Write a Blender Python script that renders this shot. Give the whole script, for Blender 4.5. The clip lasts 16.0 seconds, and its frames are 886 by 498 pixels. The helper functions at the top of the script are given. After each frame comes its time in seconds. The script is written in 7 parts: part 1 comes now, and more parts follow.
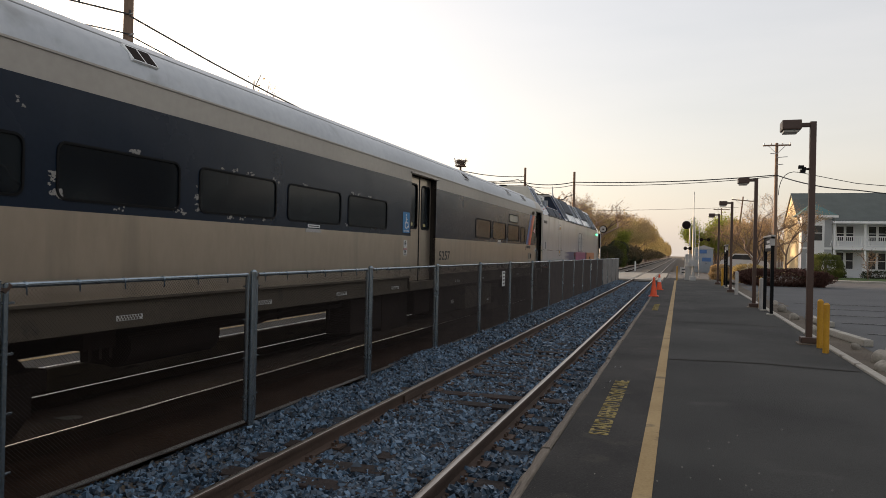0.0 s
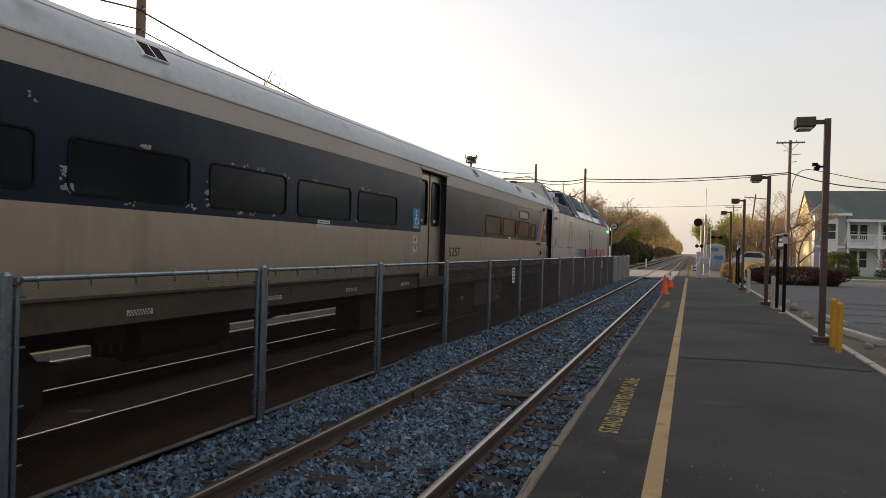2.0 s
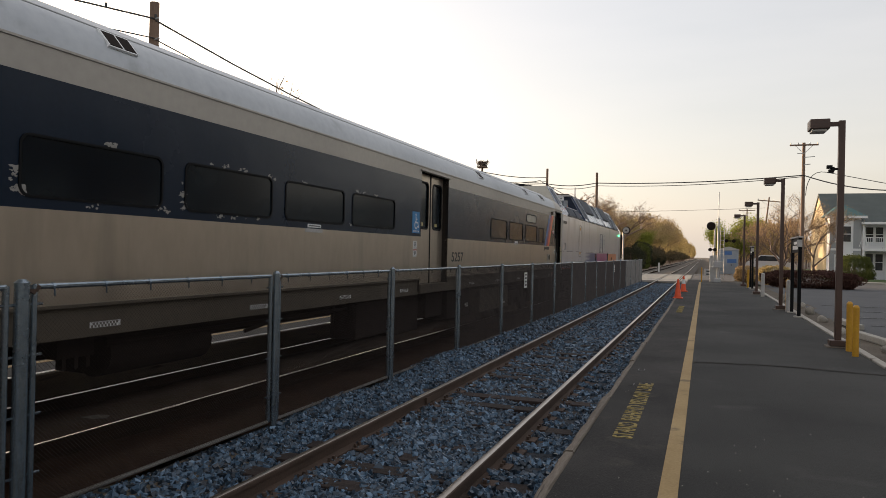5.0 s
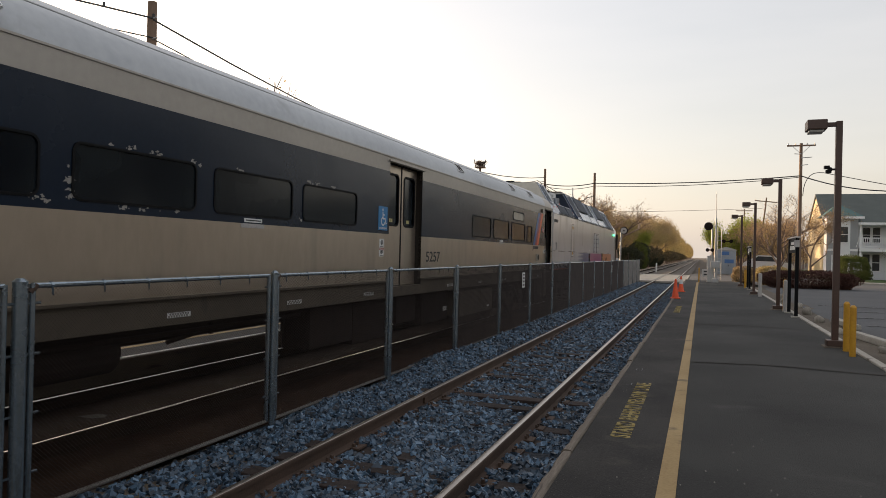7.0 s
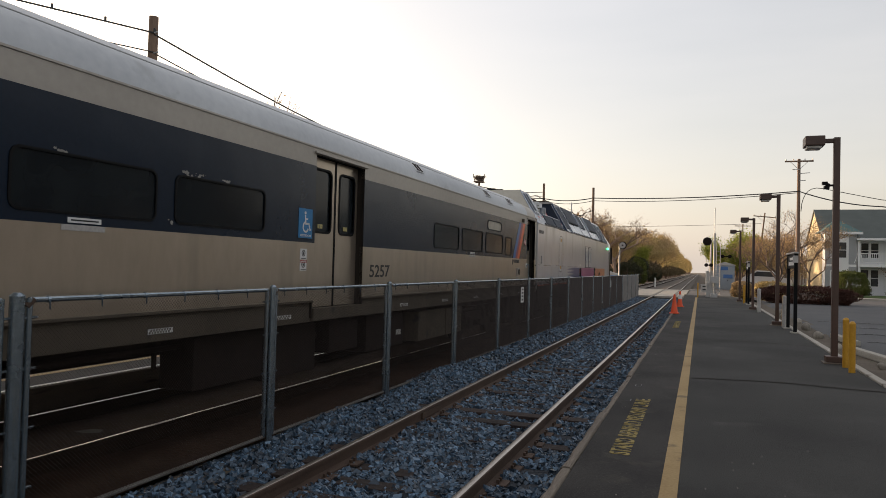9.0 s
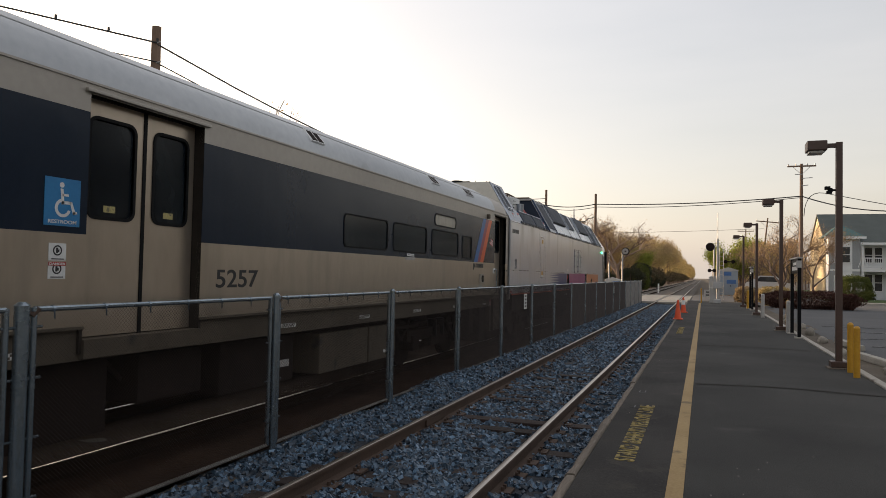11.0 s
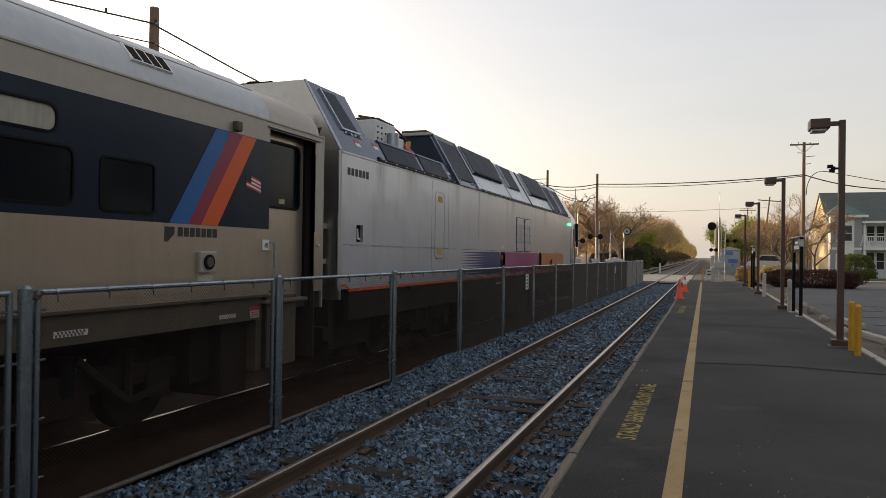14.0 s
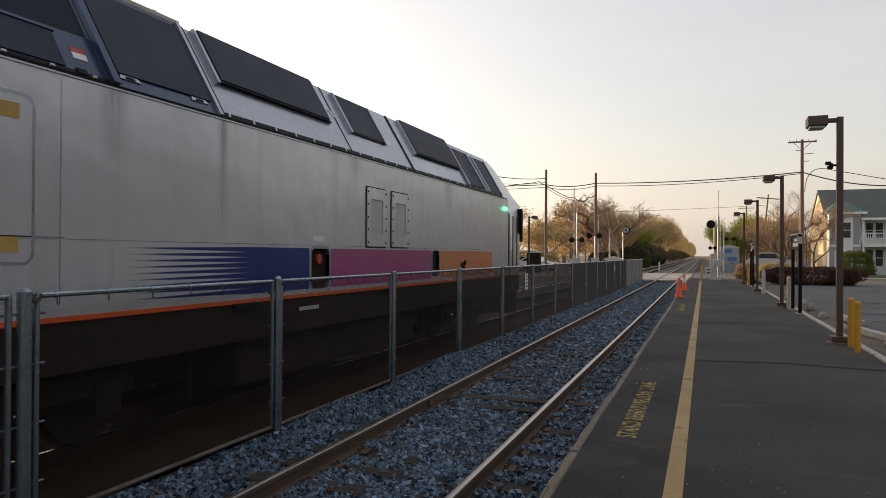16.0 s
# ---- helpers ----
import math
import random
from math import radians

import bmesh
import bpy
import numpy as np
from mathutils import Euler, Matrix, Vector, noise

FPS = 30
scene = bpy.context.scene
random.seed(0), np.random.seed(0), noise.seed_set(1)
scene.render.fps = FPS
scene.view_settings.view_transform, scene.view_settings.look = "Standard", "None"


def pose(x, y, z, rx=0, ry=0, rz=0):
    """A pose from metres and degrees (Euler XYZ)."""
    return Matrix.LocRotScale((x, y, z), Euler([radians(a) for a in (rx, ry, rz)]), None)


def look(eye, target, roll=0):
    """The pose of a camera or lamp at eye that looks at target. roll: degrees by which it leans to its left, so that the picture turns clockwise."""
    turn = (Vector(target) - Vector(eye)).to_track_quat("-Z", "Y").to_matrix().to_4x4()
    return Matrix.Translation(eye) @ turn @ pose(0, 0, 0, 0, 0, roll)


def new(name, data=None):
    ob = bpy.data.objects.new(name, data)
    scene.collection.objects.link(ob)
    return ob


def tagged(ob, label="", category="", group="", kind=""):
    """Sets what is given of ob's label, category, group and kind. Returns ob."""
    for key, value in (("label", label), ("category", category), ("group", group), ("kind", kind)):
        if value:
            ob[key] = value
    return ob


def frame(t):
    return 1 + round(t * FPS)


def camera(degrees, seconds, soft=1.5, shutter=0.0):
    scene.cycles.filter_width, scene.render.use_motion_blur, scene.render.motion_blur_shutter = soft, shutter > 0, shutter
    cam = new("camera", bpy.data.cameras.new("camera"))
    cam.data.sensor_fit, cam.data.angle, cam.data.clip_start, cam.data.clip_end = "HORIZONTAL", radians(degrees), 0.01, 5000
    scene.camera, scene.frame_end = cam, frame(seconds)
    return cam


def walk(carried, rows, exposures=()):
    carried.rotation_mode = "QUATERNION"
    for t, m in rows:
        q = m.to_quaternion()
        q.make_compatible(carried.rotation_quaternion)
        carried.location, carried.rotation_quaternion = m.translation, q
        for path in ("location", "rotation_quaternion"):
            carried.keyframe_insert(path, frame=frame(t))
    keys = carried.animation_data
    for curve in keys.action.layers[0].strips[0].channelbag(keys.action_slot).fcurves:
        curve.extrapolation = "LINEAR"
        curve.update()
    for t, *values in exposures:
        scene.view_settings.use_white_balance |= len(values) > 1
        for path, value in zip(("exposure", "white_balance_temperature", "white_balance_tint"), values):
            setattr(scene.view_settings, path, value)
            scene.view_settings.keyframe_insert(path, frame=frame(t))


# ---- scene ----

# ---- camera ----
EYE_ROWS = [
    (0, 0.009, -0.009, 1.636, 0.131, -1.275, 18.781),
    (0.5, 0.008, -0.003, 1.635, 0.241, -1.486, 18.764),
    (1, 0.004, 0.001, 1.637, 0.004, -1.574, 19.300),
    (1.5, 0.005, -0.002, 1.638, 0.215, -1.493, 19.350),
    (2, 0.006, 0.009, 1.637, -0.191, -1.574, 19.617),
    (2.5, 0.002, 0.009, 1.636, -0.190, -1.347, 20.396),
    (3, 0.001, 0.009, 1.634, -0.196, -1.352, 20.396),
    (3.5, 0.000, 0.000, 1.640, -0.150, -1.500, 20.618),
    (4, 0.003, 0.008, 1.639, 0.045, -1.349, 20.539),
    (6.5, -0.004, -0.002, 1.635, 0.247, -1.223, 20.560),
    (7, -0.004, -0.002, 1.633, 0.208, -1.335, 20.378),
    (7.5, -0.006, -0.003, 1.635, 0.272, -1.474, 20.462),
    (8, -0.006, 0.005, 1.636, 0.313, -1.391, 20.368),
    (8.5, -0.003, -0.002, 1.635, 0.502, -1.462, 20.268),
    (9, -0.005, 0.004, 1.643, 1.371, -1.517, 20.281),
    (9.5, -0.001, -0.001, 1.643, 1.100, -1.325, 20.183),
    (10, -0.006, -0.007, 1.642, 1.662, -1.274, 20.471),
    (12.5, -0.002, -0.002, 1.645, 2.071, -0.927, 20.327),
    (13, -0.002, -0.003, 1.649, 1.416, -0.725, 20.284),
    (13.5, -0.005, -0.013, 1.643, 0.689, -0.751, 20.446),
    (14, -0.007, -0.006, 1.642, 0.382, -0.826, 20.636),
    (14.5, -0.004, -0.011, 1.638, 0.357, -0.909, 21.010),
    (15, -0.000, -0.009, 1.642, 0.125, -0.469, 20.792),
    (15.5, -0.002, -0.011, 1.637, 0.002, -0.242, 20.656),
    (16, -0.004, -0.007, 1.636, 0.416, -0.345, 20.575)
]
EXPOSURE = 1.2
cam = camera(65.0, 16.0, soft=0.58)
walk(cam, [(t, pose(x, y, z, 90 + p, r, w)) for t, x, y, z, p, r, w in EYE_ROWS],
     exposures=((0.0, EXPOSURE, 6800, 14.5), (8.2, EXPOSURE, 6800, 14.5), (9.0, EXPOSURE - 0.07, 6800, 14.5), (10.0, EXPOSURE - 0.06, 6800, 14.5), (12.5, EXPOSURE - 0.13, 6800, 14.5), (16.0, EXPOSURE - 0.11, 6800, 14.5)))

# ---- daylight: low evening sun, ahead on the far side of the train ----
SUN_AZ, SUN_EL = radians(-58), radians(6.0)      # from +y, positive towards +x
world = bpy.data.worlds.new("evening_sky")
scene.world = world
world.use_nodes = True
wn = world.node_tree.nodes
sky = wn.new("ShaderNodeTexSky")
sky.sky_type, sky.sun_disc = "NISHITA", False
sky.sun_elevation, sky.sun_rotation = SUN_EL, SUN_AZ
sky.air_density, sky.dust_density, sky.ozone_density = 1.0, 3.0, 1.5
bg = wn["Background"]
haze = wn.new("ShaderNodeHueSaturation")         # thin evening haze takes the colour out of the sky
haze.inputs["Saturation"].default_value = 0.55
world.node_tree.links.new(sky.outputs[0], haze.inputs["Color"])
veil = wn.new("ShaderNodeMix")                   # high thin cloud, an even pale veil
veil.data_type = "RGBA"
streaks, wmap, wrange = wn.new("ShaderNodeTexNoise"), wn.new("ShaderNodeMapping"), wn.new("ShaderNodeMapRange")
wmap.inputs["Scale"].default_value = (1.6, 1.6, 9.0)
streaks.inputs["Scale"].default_value, streaks.inputs["Detail"].default_value = 1.6, 5
wrange.inputs["To Min"].default_value, wrange.inputs["To Max"].default_value = 0.22, 0.52
world.node_tree.links.new(wn.new("ShaderNodeTexCoord").outputs["Generated"], wmap.inputs[0])
world.node_tree.links.new(wmap.outputs[0], streaks.inputs["Vector"])
world.node_tree.links.new(streaks.outputs[0], wrange.inputs[0])
tall, rise, tone = wn.new("ShaderNodeSeparateXYZ"), wn.new("ShaderNodeMapRange"), wn.new("ShaderNodeMix")
tone.data_type = "RGBA"                          # the veil is warm at the horizon and cooler overhead
rise.inputs["From Min"].default_value, rise.inputs["From Max"].default_value = 0.04, 0.40
tone.inputs[6].default_value, tone.inputs[7].default_value = (3.25, 3.02, 2.72, 1), (3.25, 3.31, 3.37, 1)
world.node_tree.links.new(wmap.inputs[0].links[0].from_socket, tall.inputs[0])
world.node_tree.links.new(tall.outputs[2], rise.inputs[0])
mist, most = wn.new("ShaderNodeMapRange"), wn.new("ShaderNodeMath")   # the veil thickens down to the horizon
mist.inputs["From Min"].default_value, mist.inputs["From Max"].default_value = 0.0, 0.14
mist.inputs["To Min"].default_value, mist.inputs["To Max"].default_value = 0.58, 0.25
most.operation = "MAXIMUM"
world.node_tree.links.new(tall.outputs[2], mist.inputs[0])
world.node_tree.links.new(wrange.outputs[0], most.inputs[0])
world.node_tree.links.new(mist.outputs[0], most.inputs[1])
world.node_tree.links.new(most.outputs[0], veil.inputs[0])
world.node_tree.links.new(rise.outputs[0], tone.inputs[0])
world.node_tree.links.new(tone.outputs[2], veil.inputs[7])
world.node_tree.links.new(haze.outputs[0], veil.inputs[6])
world.node_tree.links.new(veil.outputs[2], bg.inputs[0])
bg.inputs[1].default_value = 0.15
sun = new("sun", bpy.data.lights.new("sun", "SUN"))
sun.data.energy, sun.data.angle, sun.data.color = 3.0, radians(0.6), (1.0, 0.72, 0.45)
sdir = Vector((math.sin(SUN_AZ) * math.cos(SUN_EL), math.cos(SUN_AZ) * math.cos(SUN_EL), math.sin(SUN_EL)))
sun.matrix_world = look(sdir * 100, (0, 0, 0))


# ---- materials ----
def nodes(name):
    m = bpy.data.materials.new(name)
    m.use_nodes = True
    return m, m.node_tree.nodes, m.node_tree.links, m.node_tree.nodes["Principled BSDF"]


def surf(name, a, b=None, rough=0.6, metal=0.0, big=0.8, fine=25.0, bump=0.15, stretch=(1, 1, 1), spec=0.5,
         stain=None, stain_at=0.62, rand=0.0, coat=0.0, bump_size=0.01, speck=None, span=0.3, drip=None, wave=0.0):
    """A surface in two tones: broad mottling, fine grain, optional stains, and a relief."""
    m, N, L, bs = nodes(name)
    b = b or tuple(c * 0.75 for c in a)
    tc = N.new("ShaderNodeTexCoord")
    mp = N.new("ShaderNodeMapping")
    mp.inputs["Scale"].default_value = stretch
    L.new(tc.outputs["Object"], mp.inputs[0])
    n1, n2 = N.new("ShaderNodeTexNoise"), N.new("ShaderNodeTexNoise")
    n1.inputs["Scale"].default_value, n1.inputs["Detail"].default_value = big, 6
    n2.inputs["Scale"].default_value, n2.inputs["Detail"].default_value = fine, 4
    L.new(mp.outputs[0], n1.inputs["Vector"])
    L.new(mp.outputs[0], n2.inputs["Vector"])
    mx = N.new("ShaderNodeMath")
    mx.operation = "ADD"
    L.new(n1.outputs[0], mx.inputs[0])
    L.new(n2.outputs[0], mx.inputs[1])
    rp = N.new("ShaderNodeMapRange")
    rp.inputs["From Min"].default_value, rp.inputs["From Max"].default_value = 1 - span, 1 + span
    L.new(mx.outputs[0], rp.inputs[0])
    mix = N.new("ShaderNodeMix")
    mix.data_type = "RGBA"
    mix.inputs[6].default_value, mix.inputs[7].default_value = (*a, 1), (*b, 1)
    L.new(rp.outputs[0], mix.inputs[0])
    out = mix.outputs[2]
    if stain:
        n3 = N.new("ShaderNodeTexNoise")
        n3.inputs["Scale"].default_value, n3.inputs["Detail"].default_value = big * 2.7, 8
        L.new(mp.outputs[0], n3.inputs["Vector"])
        r3 = N.new("ShaderNodeMapRange")
        r3.inputs["From Min"].default_value, r3.inputs["From Max"].default_value = stain_at, stain_at + 0.1
        L.new(n3.outputs[0], r3.inputs[0])
        m3 = N.new("ShaderNodeMix")
        m3.data_type = "RGBA"
        m3.inputs[7].default_value = (*stain, 1)
        L.new(out, m3.inputs[6])
        L.new(r3.outputs[0], m3.inputs[0])
        out = m3.outputs[2]
    if drip:
        md, nd, rd, m5 = N.new("ShaderNodeMapping"), N.new("ShaderNodeTexNoise"), N.new("ShaderNodeMapRange"), N.new("ShaderNodeMix")
        md.inputs["Scale"].default_value = (1.0, 1.7, 0.16)
        nd.inputs["Scale"].default_value, nd.inputs["Detail"].default_value = 1.6, 5
        rd.inputs["From Min"].default_value, rd.inputs["From Max"].default_value = 0.54, 0.78
        m5.data_type = "RGBA"
        m5.inputs[7].default_value = (*drip, 1)
        L.new(tc.outputs["Object"], md.inputs[0])
        L.new(md.outputs[0], nd.inputs["Vector"])
        L.new(nd.outputs[0], rd.inputs[0])
        L.new(rd.outputs[0], m5.inputs[0])
        L.new(out, m5.inputs[6])
        out = m5.outputs[2]
    if speck:
        vo, lt, m4 = N.new("ShaderNodeTexVoronoi"), N.new("ShaderNodeMath"), N.new("ShaderNodeMix")
        vo.inputs["Scale"].default_value = 30.0
        lt.operation, lt.inputs[1].default_value = "LESS_THAN", 0.09
        m4.data_type = "RGBA"
        m4.inputs[7].default_value = (*speck, 1)
        L.new(tc.outputs["Object"], vo.inputs["Vector"])
        L.new(vo.outputs["Distance"], lt.inputs[0])
        L.new(lt.outputs[0], m4.inputs[0])
        L.new(out, m4.inputs[6])
        out = m4.outputs[2]
    if rand:
        oi = N.new("ShaderNodeObjectInfo")
        hv = N.new("ShaderNodeHueSaturation")
        rr = N.new("ShaderNodeMapRange")
        rr.inputs["To Min"].default_value, rr.inputs["To Max"].default_value = 1 - rand, 1 + rand
        L.new(oi.outputs["Random"], rr.inputs[0])
        L.new(rr.outputs[0], hv.inputs["Value"])
        L.new(out, hv.inputs["Color"])
        out = hv.outputs[0]
    L.new(out, bs.inputs["Base Color"])
    rg = N.new("ShaderNodeMapRange")
    rg.inputs["To Min"].default_value, rg.inputs["To Max"].default_value = max(0.02, rough - 0.08), min(1, rough + 0.1)
    L.new(n1.outputs[0], rg.inputs[0])
    L.new(rg.outputs[0], bs.inputs["Roughness"])
    bs.inputs["Metallic"].default_value = metal
    bs.inputs["Specular IOR Level"].default_value = spec
    bs.inputs["Coat Weight"].default_value = coat
    bs.inputs["Coat Roughness"].default_value = 0.22
    if bump:
        bp = N.new("ShaderNodeBump")
        bp.inputs["Strength"].default_value, bp.inputs["Distance"].default_value = bump, bump_size
        L.new(n2.outputs[0], bp.inputs["Height"])
        L.new(bp.outputs[0], bs.inputs["Normal"])
        if wave:
            b2, n5 = N.new("ShaderNodeBump"), N.new("ShaderNodeTexNoise")
            n5.inputs["Scale"].default_value, n5.inputs["Detail"].default_value = 1.3, 2
            L.new(tc.outputs["Object"], n5.inputs["Vector"])
            b2.inputs["Strength"].default_value, b2.inputs["Distance"].default_value = wave, 0.04
            L.new(n5.outputs[0], b2.inputs["Height"])
            L.new(b2.outputs[0], bp.inputs["Normal"])
    return m


def island(name, a, b, rough=0.85, bump=0.2, fine=60.0, trans=0.0, skew=1.0):
    """Two tones that vary from one loose piece of a mesh to the next."""
    m, N, L, bs = nodes(name)
    ge = N.new("ShaderNodeNewGeometry")
    mix = N.new("ShaderNodeMix")
    mix.data_type = "RGBA"
    mix.inputs[6].default_value, mix.inputs[7].default_value = (*a, 1), (*b, 1)
    pw = N.new("ShaderNodeMath")
    pw.operation, pw.inputs[1].default_value = "POWER", skew
    L.new(ge.outputs["Random Per Island"], pw.inputs[0])
    L.new(pw.outputs[0], mix.inputs[0])
    tc, nz = N.new("ShaderNodeTexCoord"), N.new("ShaderNodeTexNoise")
    nz.inputs["Scale"].default_value = fine
    L.new(tc.outputs["Object"], nz.inputs["Vector"])
    hv, rr = N.new("ShaderNodeHueSaturation"), N.new("ShaderNodeMapRange")
    rr.inputs["To Min"].default_value, rr.inputs["To Max"].default_value = 0.6, 1.4
    L.new(nz.outputs[0], rr.inputs[0])
    L.new(rr.outputs[0], hv.inputs["Value"])
    L.new(mix.outputs[2], hv.inputs["Color"])
    L.new(hv.outputs[0], bs.inputs["Base Color"])
    bs.inputs["Roughness"].default_value = rough
    if trans:
        tl, ms = N.new("ShaderNodeBsdfTranslucent"), N.new("ShaderNodeMixShader")
        L.new(hv.outputs[0], tl.inputs[0])
        ms.inputs[0].default_value = trans
        L.new(bs.outputs[0], ms.inputs[1])
        L.new(tl.outputs[0], ms.inputs[2])
        L.new(ms.outputs[0], N["Material Output"].inputs[0])
    return m


def glass(name, tint, rough=0.03, film=0.0):
    """Clear or tinted glass; film is the share of it that road dust has dulled, with reflection patches painted in."""
    m, N, L, bs = nodes(name)
    bs.inputs["Base Color"].default_value = (*tint, 1)
    bs.inputs["Transmission Weight"].default_value = 1.0
    bs.inputs["Roughness"].default_value = rough
    bs.inputs["IOR"].default_value = 1.22
    if film:
        dust_sheen, ms = N.new("ShaderNodeBsdfPrincipled"), N.new("ShaderNodeMixShader")
        dust_sheen.inputs["Roughness"].default_value = 0.16
        dust_sheen.inputs["Specular IOR Level"].default_value = 0.28
        tc, nz, mr = N.new("ShaderNodeTexCoord"), N.new("ShaderNodeTexNoise"), N.new("ShaderNodeMapRange")
        nz.inputs["Scale"].default_value = 1.6
        mr.inputs["To Min"].default_value, mr.inputs["To Max"].default_value = film - 0.15, min(1, film + 0.2)
        L.new(tc.outputs["Object"], nz.inputs["Vector"])
        L.new(nz.outputs[0], mr.inputs[0])
        L.new(mr.outputs[0], ms.inputs[0])
        sheen_noise, cr, tone_mix = N.new("ShaderNodeTexNoise"), N.new("ShaderNodeMapRange"), N.new("ShaderNodeMix")
        sheen_noise.inputs["Scale"].default_value, sheen_noise.inputs["Detail"].default_value = 1.15, 3.0
        cr.inputs["From Min"].default_value, cr.inputs["From Max"].default_value = 0.42, 0.62
        tone_mix.data_type = "RGBA"              # lighter patches stand for reflections, painted into the film's colour
        tone_mix.inputs[6].default_value, tone_mix.inputs[7].default_value = (0.0050, 0.0078, 0.0125, 1), (0.016, 0.021, 0.025, 1)
        L.new(tc.outputs["Object"], sheen_noise.inputs["Vector"])
        L.new(sheen_noise.outputs[0], cr.inputs[0])
        L.new(cr.outputs[0], tone_mix.inputs[0])
        L.new(tone_mix.outputs[2], dust_sheen.inputs["Base Color"])
        L.new(bs.outputs[0], ms.inputs[1])
        L.new(dust_sheen.outputs[0], ms.inputs[2])
        L.new(ms.outputs[0], N["Material Output"].inputs[0])
    return m


def glow(name, col, power):
    m, N, L, bs = nodes(name)
    bs.inputs["Base Color"].default_value = (*col, 1)
    bs.inputs["Emission Color"].default_value = (*col, 1)
    bs.inputs["Emission Strength"].default_value = power
    return m


def stripes_fade(name, a, b, y0, y1):
    """Paint that breaks into thin soft streaks towards y0 and is full at y1."""
    m, N, L, bs = nodes(name)
    tc, sp = N.new("ShaderNodeTexCoord"), N.new("ShaderNodeSeparateXYZ")
    L.new(tc.outputs["Object"], sp.inputs[0])
    mr = N.new("ShaderNodeMapRange")
    mr.inputs["From Min"].default_value, mr.inputs["From Max"].default_value = y0, y1
    L.new(sp.outputs[1], mr.inputs[0])
    ml, sn, s2 = N.new("ShaderNodeMath"), N.new("ShaderNodeMath"), N.new("ShaderNodeMapRange")
    ml.operation, ml.inputs[1].default_value = "MULTIPLY", 104.0
    sn.operation = "SINE"
    s2.inputs["From Min"].default_value, s2.inputs["From Max"].default_value = -1, 1
    s2.inputs["To Min"].default_value, s2.inputs["To Max"].default_value = 0.12, 0.86
    L.new(sp.outputs[2], ml.inputs[0])
    L.new(ml.outputs[0], sn.inputs[0])
    L.new(sn.outputs[0], s2.inputs[0])
    df, soft_step = N.new("ShaderNodeMath"), N.new("ShaderNodeMapRange")
    df.operation = "SUBTRACT"
    soft_step.inputs["From Min"].default_value, soft_step.inputs["From Max"].default_value = -0.10, 0.14
    L.new(mr.outputs[0], df.inputs[0])
    L.new(s2.outputs[0], df.inputs[1])
    L.new(df.outputs[0], soft_step.inputs[0])
    mix = N.new("ShaderNodeMix")
    mix.data_type = "RGBA"
    mix.inputs[6].default_value, mix.inputs[7].default_value = (*a, 1), (*b, 1)
    L.new(soft_step.outputs[0], mix.inputs[0])
    L.new(mix.outputs[2], bs.inputs["Base Color"])
    bs.inputs["Roughness"].default_value, bs.inputs["Metallic"].default_value = 0.29, 0.45
    bs.inputs["Coat Weight"].default_value, bs.inputs["Coat Roughness"].default_value = 0.25, 0.22
    return m


